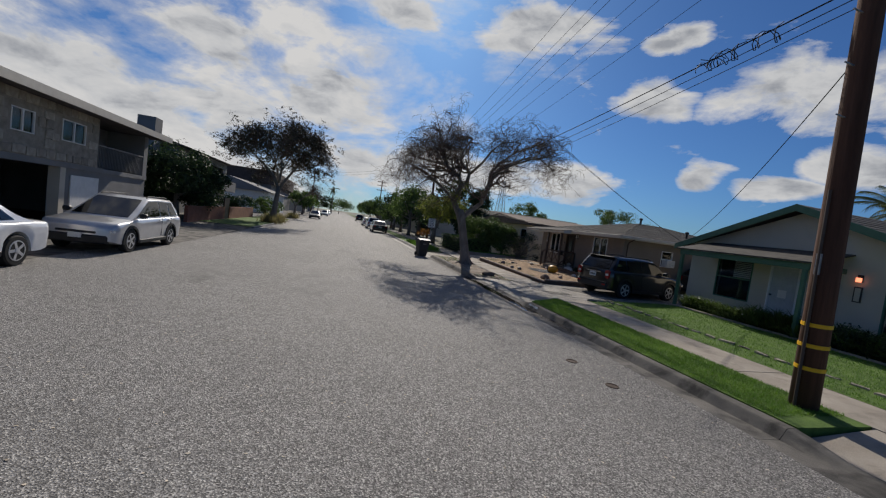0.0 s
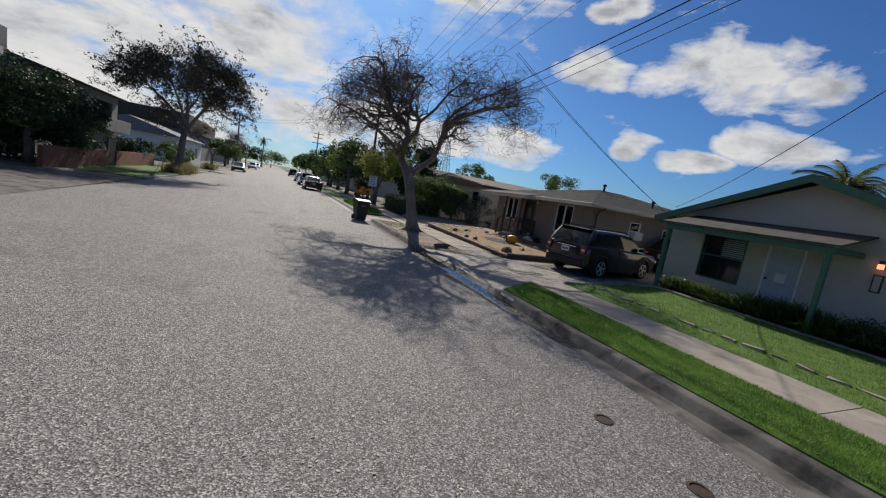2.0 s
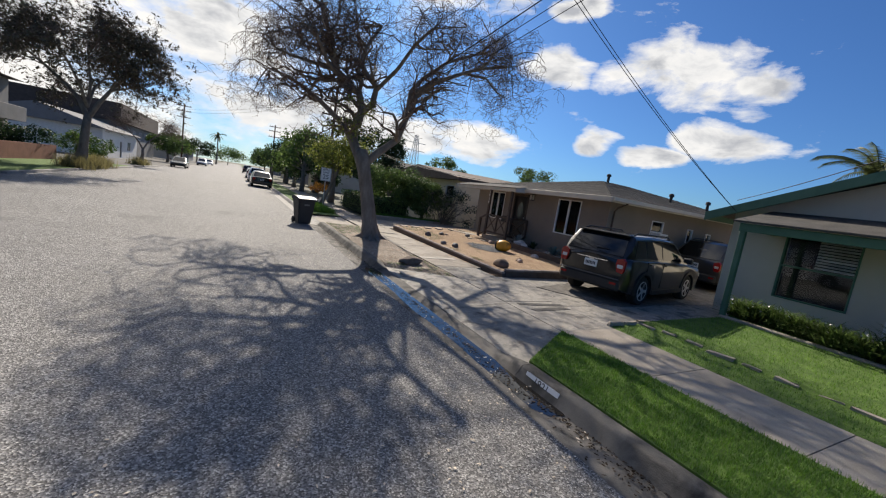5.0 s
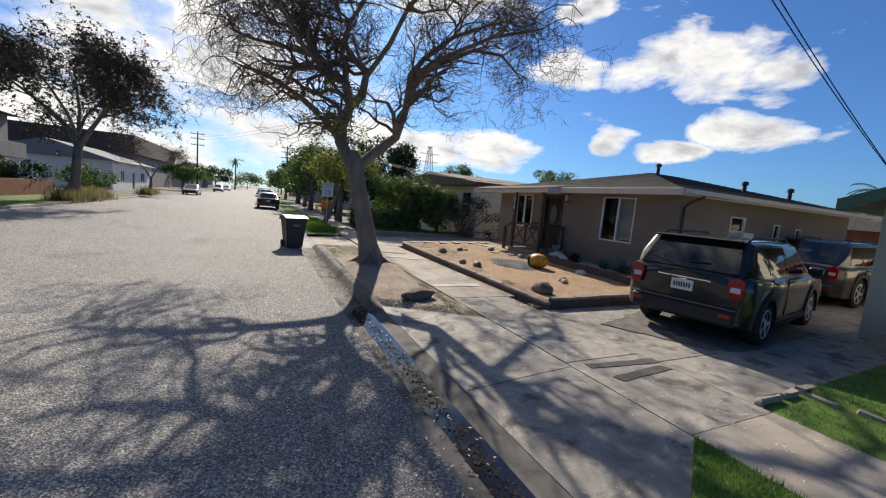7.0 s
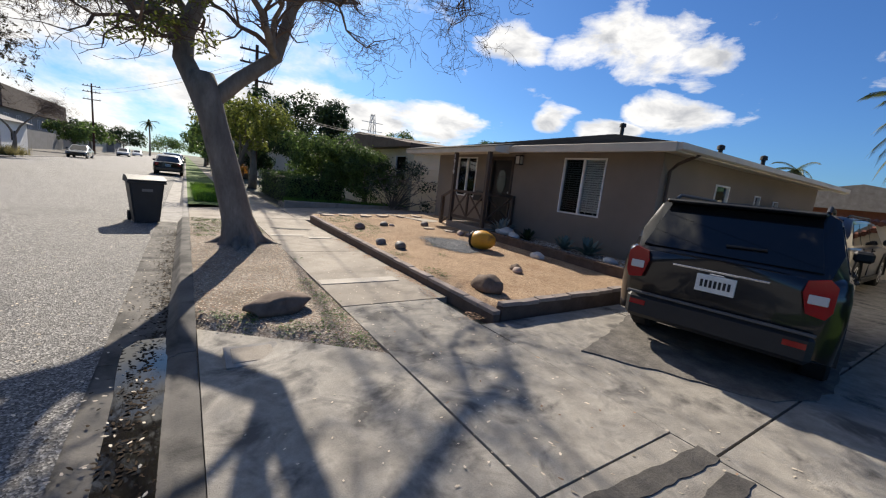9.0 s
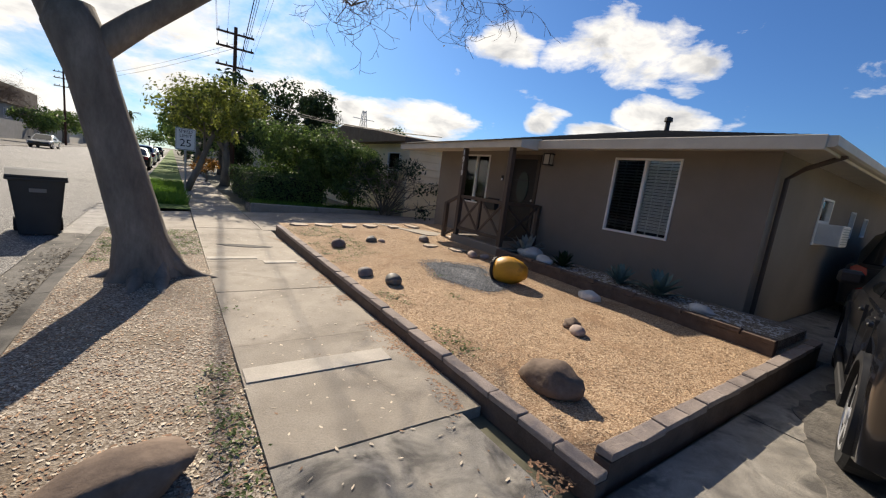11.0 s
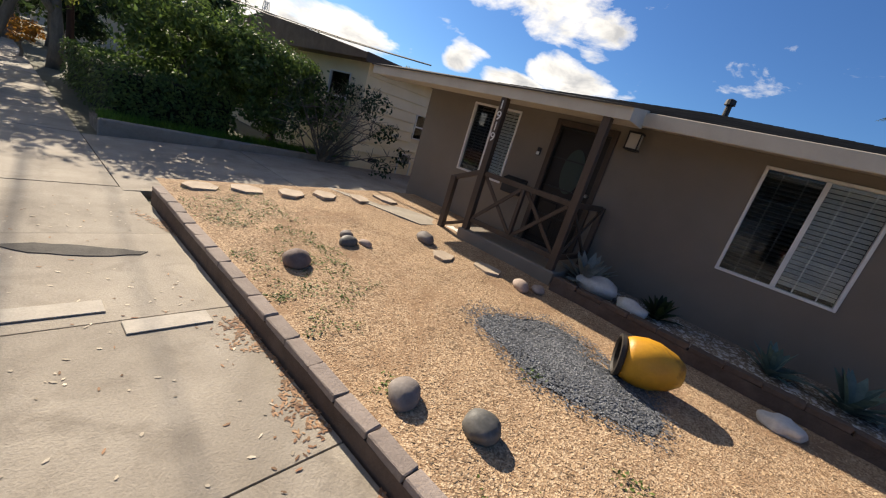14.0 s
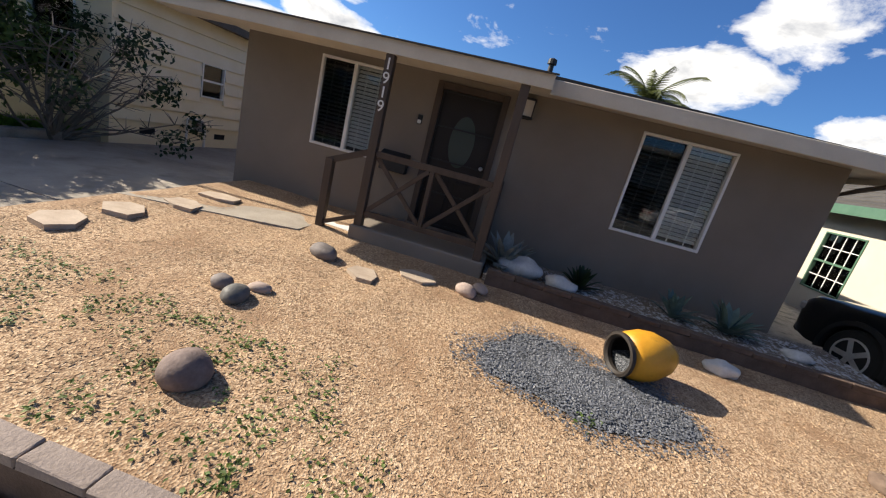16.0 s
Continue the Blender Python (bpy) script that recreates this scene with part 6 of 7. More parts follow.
def leafy_tree(name, label, base, height, crown, seed, leaf_mat, size=0.12, n=900, trunk_r=0.12, lean=(0, 0), limbs=7, category="tree"):
    """Trunk, limbs, and clumps of leaves. crown: (centre height, radius across, radius up, clumps)."""
    random.seed(seed)
    t = thing(name, label, category)
    b = Vector(base)
    zc, rx, rz, clumps = crown
    top = b + Vector((lean[0], lean[1], zc - rz * 0.35))
    bm = bmesh.new()
    tube(bm, [b + Vector((0, 0, -0.05)), b + (top - b) * 0.35 + Vector((0.05, 0, 0)), b + (top - b) * 0.7, top], [trunk_r * 1.3, trunk_r, trunk_r * 0.85, trunk_r * 0.6], 9)
    part("trunk", bm, BARK, t, smooth=True)
    soup, wood = Soup(), Soup()
    cc = b + Vector((lean[0], lean[1], zc))
    for k in range(clumps):
        d = Vector((rnd(-1, 1), rnd(-1, 1), rnd(-0.8, 1)))
        d = d.normalized() * rnd(0.35, 0.95)
        p = cc + Vector((d.x * rx, d.y * rx, d.z * rz))
        leafy(soup, p, rx * rnd(0.2, 0.38), n // clumps, size, 0.8)
        if k < limbs:
            m0 = b + (top - b) * rnd(0.55, 0.95)
            wood.tube([m0, (m0 + p) / 2 + Vector((rnd(-.2, .2), rnd(-.2, .2), 0)), p], [trunk_r * 0.5, trunk_r * 0.32, trunk_r * 0.1], 5)
    if wood.v:
        wood.ob("limbs", BARK, t, smooth=True)
    soup.ob("crown", leaf_mat, t)
    return t


leafy_tree("young_tree", "young leafy tree with yellowing leaves beside the speed sign", (5.5, 31.2, 0.1), 4.4, (3.2, 2.1, 1.1, 34), 3, AUTUMN, 0.15, 6000, 0.11, (1.1, 0))
leafy_tree("shrub", "tall glossy green shrub behind the clipped hedge", (8.9, 27.8, 0.15), 3.2, (1.9, 1.8, 1.25, 36), 4, LEAF, 0.13, 10000, 0.1, category="shrub")
leafy_tree("shrub", "dense dark green shrub behind the hedge", (10.5, 26.9, 0.15), 2.9, (1.6, 1.45, 1.15, 40), 5, LEAF, 0.11, 13000, 0.1, category="shrub")
leafy_tree("conifer", "tall dark dense evergreen behind the shrubs", (12.3, 42, 0.1), 6.6, (3.6, 3.3, 3.3, 46), 6, DARK_LEAF, 0.26, 14000, 0.3)
leafy_tree("conifer", "dark dense evergreen along the pavement", (8.4, 50, 0.1), 6, (3.2, 3.0, 2.9, 40), 7, DARK_LEAF, 0.28, 9000, 0.3)
for i, (x, y, h, rx, sd) in enumerate(((7.4, 37, 5.6, 2.6, 54), (6.6, 47, 6.4, 3.2, 55), (7.2, 58, 6.6, 3.4, 56), (7.2, 66, 6.4, 3.2, 57), (7.5, 72, 5.2, 3.2, 41), (6.8, 88, 6.2, 3.6, 42), (8, 110, 6.5, 4, 43), (-10, 92, 5, 3.0, 44), (-12, 118, 6.5, 4.5, 45), (-10, 150, 7, 5, 46), (9, 150, 7, 5, 47), (-22, 170, 8, 7, 48), (18, 185, 8, 7, 49), (-3, 230, 9, 9, 50), (-30, 220, 9, 9, 51), (26, 235, 9, 9, 52), (12, 245, 8, 8, 53))):
    leafy_tree("street_tree", "leafy green tree far along the street", (x, y, 0.1), h, (h * 0.62, rx, h * 0.38, 20), sd, LEAF if i % 3 else DARK_LEAF, 0.22 + y * 0.0022, 2200, 0.2)
for i, (x, y, zc, rx) in enumerate(((28, 58, 5.4, 3.4), (44, 58, 6.6, 4.0), (60, 70, 6, 4))):
    leafy_tree("tree", "green treetop behind the roofs", (x, y, 0.1), 7, (zc, rx, 1.9, 18), 60 + i, LEAF, 0.3, 2600, 0.25)
leafy_tree("tree", "dense dark evergreen beside the apartment house", (-12.6, 29.5, 0.1), 4.8, (2.6, 3.1, 2.3, 46), 71, DARK_LEAF, 0.22, 12000, 0.2)
leafy_tree("tree", "dark bushy evergreen behind the red garden wall", (-13.6, 35, 0.1), 4.4, (2.4, 2.6, 2.0, 36), 74, DARK_LEAF, 0.24, 8000, 0.2)
leafy_tree("shrub", "rounded green bush before the white house", (-10.3, 49, 0.1), 2.6, (1.4, 1.8, 1.2, 20), 72, LEAF, 0.2, 2600, 0.1, category="shrub")
leafy_tree("shrub", "low green bush across the street", (-12.5, 44, 0.1), 2.6, (1.3, 1.9, 1.0, 18), 73, DARK_LEAF, 0.2, 2400, 0.1, category="shrub")

# half-bare camellia at the corner of the yellow house
random.seed(81)
bush = thing("shrub", "half-bare branching shrub at the corner of the yellow house", "shrub")
wood, soup = Soup(), Soup()
for k in range(26):
    a, e = rnd(-2.6, 0.6), rnd(0.5, 1.35)
    p = Vector((11.35, 25.75, 0.2))
    path, rad = [p], [0.03]
    d = unit(a, e)
    for i in range(5):
        d = (d + Vector((rnd(-.3, .3), rnd(-.3, .3), rnd(-.25, .2)))).normalized()
        p = p + d * rnd(0.3, 0.52)
        path.append(p)
        rad.append(0.03 * (1 - (i + 1) / 5.6))
    wood.tube(path, rad, 5)
    for q in path[2:]:
        for _ in range(3):
            d2 = unit(rnd(0, 6.28), rnd(-.2, 1))
            wood.tube([q, q + d2 * 0.2, q + d2 * rnd(0.3, 0.5)], [0.009, 0.007, 0.003], 3)
    if k % 2 == 0 or k % 5 == 0:
        leafy(soup, path[-1], 0.28, 90, 0.1)
tagged(wood.ob("woody_growth", BARK, bush), kind="stuff")
soup.ob("leaves", DARK_LEAF, bush)

# clipped hedge
random.seed(82)
hedge = thing("hedge", "clipped box-shaped green hedge along the pavement", "hedge")
soup = Soup()
for _ in range(9000):
    x, y, z = rnd(7.2, 9.5), rnd(26.4, 33), rnd(0.22, 1.32)
    f = random.choice("xyzz") if random.random() < 0.8 else "i"
    if f == "x":
        x = 7.2 + rnd(-0.04, 0.08)
    elif f == "y":
        y = 26.4 + rnd(-0.04, 0.08)
    elif f == "z":
        z = 1.32 + 0.05 * noise.noise((x * 3, y * 3, 0)) + rnd(-0.06, 0.03)
    soup.leaf(Vector((x, y, z)), Vector((-0.7 if f == "x" else rnd(-.5, .5), -0.7 if f == "y" else rnd(-.5, .5), rnd(0, 1))), rnd(0.06, 0.11), 1.8)
soup.ob("leaves", LEAF, hedge)
# near-black box painting the shade between the hedge's inner leaves
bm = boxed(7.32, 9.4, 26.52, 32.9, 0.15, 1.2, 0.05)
part("shade_core", bm, mat("hedge shade core", [(0.5, (0.008, 0.014, 0.005))], 4, 0.95, bump=0.6), hedge)
kerb_b = tagged(link_mesh("garden_edging", boxed(7.0, 12.1, 25.62, 25.78, 0.1, 0.42, 0.02), CONCRETE), "low concrete edging of the planted bed by the hedge", "edging", "", "structure")
bm = boxed(7.05, 12.2, 25.8, 27, 0.05, 0.3)
structure("bed_far", bm, SOIL, "planted bed beneath the hedge and shrubs")
random.seed(83)
soup = Soup()
for _ in range(7000):
    soup.blade(Vector((rnd(7.1, 12.1), rnd(25.82, 26.5), 0.3)), rnd(0.08, 0.25), 0.012, 0.6)
for _ in range(9000):
    x, y = rnd(4.3, 5.45), rnd(26.4, 34)
    soup.blade(Vector((x, y, 0.15)), rnd(0.1, 0.3), 0.016, 0.7)
tagged(soup.ob("ground_cover", BLADE), "bright green low ground cover round the sign and hedge", "plants", "", "stuff")

# palm
random.seed(90)


def palm(x, y, h, r, n=46, label="tall fan palm with a shaggy crown behind the houses"):
    t = thing("palm_tree", label, "palm")
    bm = bmesh.new()
    tube(bm, [(x, y, 0), (x + 0.1, y, h * 0.5), (x, y, h)], [0.3, 0.22, 0.2], 10)
    part("trunk", bm, BARK, t)
    soup = Soup()
    for k in range(n):
        a, e = rnd(0, 6.28), rnd(-0.9, 1.2)
        d = unit(a, e)
        p = Vector((x, y, h))
        spine = [p]
        for i in range(8):
            d = (d + Vector((0, 0, -0.16))).normalized()
            p = p + d * r / 8
            spine.append(p)
        soup.tube(spine, [0.025 * (1 - i / 10) for i in range(9)], 3)
        for i in range(1, 9):
            for s in (-1, 1):
                side = d.cross(Vector((0, 0, 1))).normalized() * s
                for j in range(3):
                    base = spine[i - 1].lerp(spine[i], j / 3)
                    k0 = len(soup.v)
                    tip = base + side * r * 0.24 * (1 - (i / 10)) + Vector((0, 0, -r * 0.08)) + (spine[i] - spine[i - 1]) * 1.2
                    w = (spine[i] - spine[i - 1]) * 0.16
                    soup.v += [base - w, base + w, tip]
                    soup.f.append((k0, k0 + 1, k0 + 2))
    soup.ob("fronds", PALM_LEAF, t)
    return t


palm(27.5, 13.4, 6.0, 2.6)
palm(72, 30, 8.0, 3.2, 30, "small far palm beyond the roofs")
palm(-6, 180, 11, 3.0, 24, "far palm at the end of the street")

# ---- grass, chips, leaves ----
random.seed(101)
soup = Soup()
for _ in range(52000):
    x, y = rnd(KX + 0.2, WALK0 - 0.0), rnd(2.6, 10.3)
    if y > 9.45 + (x - KX - 0.2) * 0.62:
        continue
    soup.blade(Vector((x, y, 0.17)), rnd(0.025, 0.06), 0.0035, rnd(0.2, 0.9))
for _ in range(38000):
    x, y = rnd(WALK1 + 0.01, 11.3), rnd(0, 10.44)
    soup.blade(Vector((x, y, lawn_z(x, y) - 0.01)), rnd(0.03, 0.065), 0.005, rnd(0.2, 0.9))
tagged(soup.ob("grass", BLADE), "short bright green mown grass of the front lawns", "grass", "", "stuff")
soup = Soup()


def sprig(x, y, z, n, spread, size):
    for _ in range(n):
        p = Vector((x + random.gauss(0, spread), y + random.gauss(0, spread), z + rnd(0.002, 0.02)))
        soup.leaf(p, Vector((rnd(-.5, .5), rnd(-.5, .5), 1)), size * rnd(0.6, 1.4), rnd(1.4, 2.4), 0.1)


for _ in range(1300):
    x, y = rnd(KX + 0.25, WALK0), rnd(13.55, 22.2)
    if y < apron_edge(x):
        continue
    g = noise.noise((x * 1.4, y * 1.1, 5)) + (0.6 if y > 19.9 else 0.55 if y < apron_edge(x) + 0.45 else -0.2)
    if g > 0.2:
        sprig(x, y, strip_z(x, y), 12, 0.04, 0.03)
for _ in range(1500):
    x, y = rnd(7.1, 10.2), rnd(14.1, 21.9)
    g = noise.noise((x * 1.6, y * 1.3, 8)) + (0.75 if x < 8.1 and y > 18.6 else 0.1 if x < 7.4 else -0.7) - 0.25
    if g > 0.1:
        sprig(x, y, yard_z(x, y), 14, 0.045, 0.026)
for cx, cy in ((8.35, 17.55), (8.0, 16.7), (7.25, 15.4), (7.25, 16.9), (5.55, 17.3), (5.35, 16.0)):
    sprig(cx, cy, yard_z(cx, cy) if cx > 7 else 0.16, 40, 0.05, 0.03)
tagged(soup.ob("weeds", WEED), "thin green weeds sprouting through soil and wood chips", "weeds", "", "stuff")
soup = Soup()
for _ in range(30000):
    x, y = rnd(7.1, 10.2), rnd(14.05, 22.1)
    soup.chip(Vector((x, y, yard_z(x, y) + 0.018 * noise.noise((x * 1.6, y * 1.6, 0)))), rnd(0.006, 0.021), rnd(0.003, 0.007), 0.002, rnd(0, 6.28), rnd(-.25, .25))
tagged(soup.ob("wood_chips", CHIP), "scattered pale wood chips on the tan yard", "wood chips", "", "stuff")
soup, pale, muck = Soup(), Soup(), Soup()
for _ in range(15000):
    x, y = rnd(KX + 0.2, WALK0 + 0.02), rnd(13.6, 22)
    if y < apron_edge(x) + 0.1:
        continue
    (soup if random.random() < 0.55 else pale).chip(Vector((x, y, strip_z(x, y) + 0.003)), rnd(0.006, 0.019), rnd(0.003, 0.008), 0.002, rnd(0, 6.28), rnd(-.2, .2))
for _ in range(3400):
    x, y = 6.925 - abs(random.gauss(0, 0.10)), rnd(14.0, 21.6)
    if noise.noise((x * 3, y * 1.7, 4)) < 0.02:
        continue
    soup.chip(Vector((x, y, WALK_Z + 0.003)), rnd(0.010, 0.022), rnd(0.005, 0.009), 0.001, rnd(0, 6.28), rnd(-.15, .15))
for _ in range(520):
    (pale if random.random() < 0.75 else soup).chip(Vector((rnd(WALK0, WALK1), rnd(9.6, 22), WALK_Z + 0.003)), rnd(0.008, 0.022), rnd(0.004, 0.009), 0.001, rnd(0, 6.28), 0)
for _ in range(1300):
    x = KX - abs(random.gauss(0, 1.6)) - 0.05
    y = rnd(8, 24)
    pale.chip(Vector((max(x, -5), y, 0.083 - 0.001 * (x + 2.5) ** 2)), rnd(0.008, 0.022), rnd(0.005, 0.009), 0.002, rnd(0, 6.28), 0)
for _ in range(700):
    x, y = rnd(-5, KX - 0.5), rnd(-1, 9)
    pale.chip(Vector((x, y, 0.083 - 0.001 * (x + 2.5) ** 2)), rnd(0.008, 0.02), rnd(0.005, 0.012), 0.002, rnd(0, 6.28), 0)
for _ in range(260):
    pale.chip(Vector((rnd(KX + 0.25, 7.2), rnd(10, 13.4), 0.0)), rnd(0.006, 0.016), rnd(0.004, 0.008), 0.001, rnd(0, 6.28), 0)
    pale.v[-6:] = [Vector((v.x, v.y, v.z + drive_z(v.x) + 0.004)) for v in pale.v[-6:]]
for _ in range(2600):
    x, y = KX - 0.02 - abs(random.gauss(0, 0.14)), rnd(6.5, 21)
    muck.chip(Vector((x, y, 0.014 + 0.06 * max(0.0, KX - 0.05 - x))), rnd(0.010, 0.026), rnd(0.005, 0.012), 0.003, rnd(0, 6.28), rnd(-.3, .3))
tagged(muck.ob("gutter_leaves", mat("rotting wet leaves", [(0.3, (0.022, 0.016, 0.011)), (0.7, (0.06, 0.042, 0.028))], 8.0, 0.95, spec=0.1, island=0.5, bump=0.0)), "dark rotting wet leaves lying in the gutter", "leaves", "", "stuff")
tagged(soup.ob("fallen_leaves", DRY_LEAF), "brown fallen leaves along the wall and under the tree", "leaves", "", "stuff")
tagged(pale.ob("leaf_litter", PALE_LITTER), "pale dry pods and leaf litter on soil, pavement and road", "litter", "", "stuff")

# ---- yard things ----
def rock(label, x, y, z, sx, sy, sz, yaw, material, seed, rough=0.12, group=""):
    random.seed(seed)
    bm = bmesh.new()
    bmesh.ops.create_icosphere(bm, subdivisions=3, radius=1.0)
    for v in bm.verts:
        n1 = noise.noise(v.co * 1.3 + Vector((seed, 0, 0)))
        n2 = noise.noise(v.co * 3.1 + Vector((0, seed, 0)))
        v.co *= 1 + rough * n1 * 1.6 + rough * 0.5 * n2
        v.co = Vector((v.co.x * sx, v.co.y * sy, max(v.co.z, -0.55) * sz))
    o = link_mesh("rock", bm, material, True)
    o.matrix_basis = pose(x, y, z + sz * 0.45, 0, 0, yaw)
    return tagged(o, label, "rock", group)


for lb, x, y, sx, sy, sz, yaw, m_, sd in (
        ("rounded purplish grey river rock on the tan yard", 7.56, 19.68, 0.13, 0.12, 0.10, 20, STONE_PURPLE, 1),
        ("smooth grey river rock near the low wall", 7.30, 17.85, 0.125, 0.10, 0.085, 40, STONE_GREY, 2),
        ("smooth dark mottled river rock beside another", 7.52, 17.42, 0.12, 0.11, 0.092, 80, STONE_DARK, 3),
        ("dark flat cobble in a small cairn", 8.35, 20.03, 0.12, 0.09, 0.07, 10, STONE_DARK, 4),
        ("grey cobble of a small cairn", 8.45, 20.22, 0.09, 0.08, 0.06, 50, STONE_GREY, 5),
        ("pale small cobble of a small cairn", 8.55, 19.98, 0.09, 0.06, 0.045, 100, STONE_PINK, 6),
        ("grey rock by the porch step", 9.55, 20.0, 0.16, 0.11, 0.085, 70, STONE_GREY, 7),
        ("pinkish cobble by the porch", 9.75, 18.55, 0.12, 0.09, 0.075, 60, STONE_PINK, 8),
        ("flat pinkish cobble by the porch", 9.95, 18.42, 0.12, 0.08, 0.05, 20, STONE_PINK, 9),
        ("white quartz rock on the tan yard", 9.85, 16.05, 0.15, 0.11, 0.085, 80, STONE_WHITE, 10),
        ("dark rounded rock on the tan yard", 8.74, 15.47, 0.13, 0.09, 0.06, 30, STONE_BROWN, 11),
        ("pale rounded rock on the tan yard", 8.62, 15.3, 0.1, 0.08, 0.06, 60, STONE_PINK, 12),
        ("large brown boulder near the wall's corner", 7.48, 14.68, 0.24, 0.17, 0.15, 95, STONE_BROWN, 13),
        ("dark weathered boulder half sunk in the soil strip", 4.86, 14.95, 0.34, 0.20, 0.13, 25, STONE_BROWN, 14)):
    z = yard_z(x, y) if x > 7 else 0.15
    rock(lb, x, y, z, sx, sy, sz, yaw, m_, sd, 0.2 if m_ in (STONE_BROWN, STONE_WHITE) else 0.08)
for lb, x, y, sx, sy, sz, yaw, sd in (("large white boulder in the planting bed", 10.75, 18.05, 0.30, 0.2, 0.14, 80, 21), ("white boulder in the planting bed", 10.6, 17.55, 0.2, 0.14, 0.1, 70, 22), ("small white rock in the planting bed", 10.6, 14.95, 0.15, 0.1, 0.07, 80, 23)):
    rock(lb, x, y, 0.5, sx, sy, sz, yaw, STONE_WHITE, sd, 0.2)


def flag(x, y, r, yaw, seed):
    random.seed(seed)
    bm = bmesh.new()
    ring = [(r * rnd(0.8, 1.1) * math.cos(2 * math.pi * i / 6 + rnd(-.15, .15)), r * rnd(0.62, 0.85) * math.sin(2 * math.pi * i / 6 + rnd(-.15, .15))) for i in range(6)]
    prism(bm, ring, "z", -0.03, 0.026)
    o = link_mesh("stepping_stone", bm, FLAG)
    o.matrix_basis = pose(x, y, yard_z(x, y), 1, 1, yaw)
    tagged(o, "irregular tan flagstone laid on the yard", "stepping stone", "stepping stones of the yard")


for i in range(6):
    flag(7.45 + i * 0.56, 21.95 - 0.05 * i + 0.06 * math.sin(i * 3), 0.25, 15 * i, 200 + i)
flag(9.75, 19.05, 0.24, 80, 210)
flag(9.4, 19.5, 0.2, 40, 211)

# gravel bed and the fallen pot
random.seed(120)
soup = Soup()
GC = Vector((8.82, 17.5))
for _ in range(5200):
    a, k = rnd(0, 6.28), math.sqrt(random.random()) * rnd(0.92, 1.12)
    e = 1 + 0.34 * noise.noise((math.cos(a) * 1.4, math.sin(a) * 1.4, 2))
    x, y = GC.x + math.cos(a) * 0.60 * k * e, GC.y + math.sin(a) * 0.84 * k * e
    soup.chip(Vector((x, y, yard_z(x, y) + 0.012)), rnd(0.006, 0.013), rnd(0.005, 0.009), 0.004, rnd(0, 6.28), rnd(-.4, .4))
tagged(soup.ob("gravel", GRAVEL_STONE), "blue-grey gravel bed spilled round the yellow pot", "gravel", "", "stuff")
bm = bmesh.new()
rim = [bm.verts.new((GC.x + math.cos(6.2832 * i / 40) * 0.47 * (1 + 0.34 * noise.noise((math.cos(6.2832 * i / 40) * 1.4, math.sin(6.2832 * i / 40) * 1.4, 2))), GC.y + math.sin(6.2832 * i / 40) * 0.80 * (1 + 0.34 * noise.noise((math.cos(6.2832 * i / 40) * 1.4, math.sin(6.2832 * i / 40) * 1.4, 2))), 0)) for i in range(40)]
for v in rim:
    v.co.z = yard_z(v.co.x, v.co.y) + 0.005
mid = bm.verts.new((GC.x, GC.y, yard_z(GC.x, GC.y) + 0.022))
for i in range(40):
    bm.faces.new((rim[i], rim[(i + 1) % 40], mid))
structure("gravel_bed", bm, GRAVEL, "bed of fine blue-grey gravel on the tan yard")
pot = thing("garden_pot", "large ochre yellow pot lying on its side on the gravel", "pot", pose(9.22, 17.0, yard_z(9.2, 17) + 0.185, 0, 0, 112) @ pose(0, 0, 0, 0, 94, 0) @ Matrix.Scale(0.88, 4))
bm = bmesh.new()
lathe(bm, [(0.02, -0.29), (0.11, -0.28), (0.17, -0.2), (0.225, -0.05), (0.235, 0.06), (0.215, 0.17), (0.18, 0.24), (0.172, 0.24)], 36, None, False)
part("body", bm, POT, pot, smooth=True)
bm = bmesh.new()
ring = [(0.155, 0.235), (0.182, 0.232), (0.2, 0.25), (0.2, 0.285), (0.175, 0.29), (0.155, 0.27)]
turned = [[bm.verts.new((r * math.cos(math.tau * i / 36), r * math.sin(math.tau * i / 36), z)) for i in range(36)] for r, z in ring]
for a, b in zip(turned, turned[1:] + turned[:1]):
    for i in range(36):
        bm.faces.new((a[i], a[(i + 1) % 36], b[(i + 1) % 36], b[i]))
part("rim", bm, POT_DARK, pot, "dark brown rim")
# lining takes the rim's dark colour to paint the shade in the mouth
bm = bmesh.new()
lathe(bm, [(0.02, -0.14), (0.17, -0.1), (0.21, 0.05), (0.2, 0.15), (0.165, 0.25)], 30, None, False)
part("lining", bm, POT_DARK, pot, "inside of the pot, darkened for shade")
bm = bmesh.new()
prism(bm, [(0.19 * math.cos(a / 10 * math.pi), 0.19 * math.sin(a / 10 * math.pi)) for a in range(-4, 5)], "z", 0.0, 0.2)
part("gravel_fill", bm, GRAVEL, pot, "gravel inside the mouth")


def agave(x, y, z, r, n, seed, label, tone=AGAVE):
    random.seed(seed)
    t = thing("agave", label, "plant")
    soup = Soup()
    for k in range(n):
        a, e = k * 2.4 + rnd(-.2, .2), rnd(0.15, 1.3)
        d = unit(a, e)
        s = d.cross(Vector((0, 0, 1))).normalized()
        p0 = Vector((x, y, z))
        pts = [p0 + d * r * q + Vector((0, 0, 0.08 * r * math.sin(q * 3))) for q in (0, 0.35, 0.7, 1.0)]
        ws = [0.05 * r, 0.12 * r, 0.10 * r, 0.004]
        k0 = len(soup.v)
        up = s.cross(d)
        for p, w in zip(pts, ws):
            soup.v += [p - s * w, p - up * w * 0.35, p + s * w]
        for i in range(3):
            b = k0 + i * 3
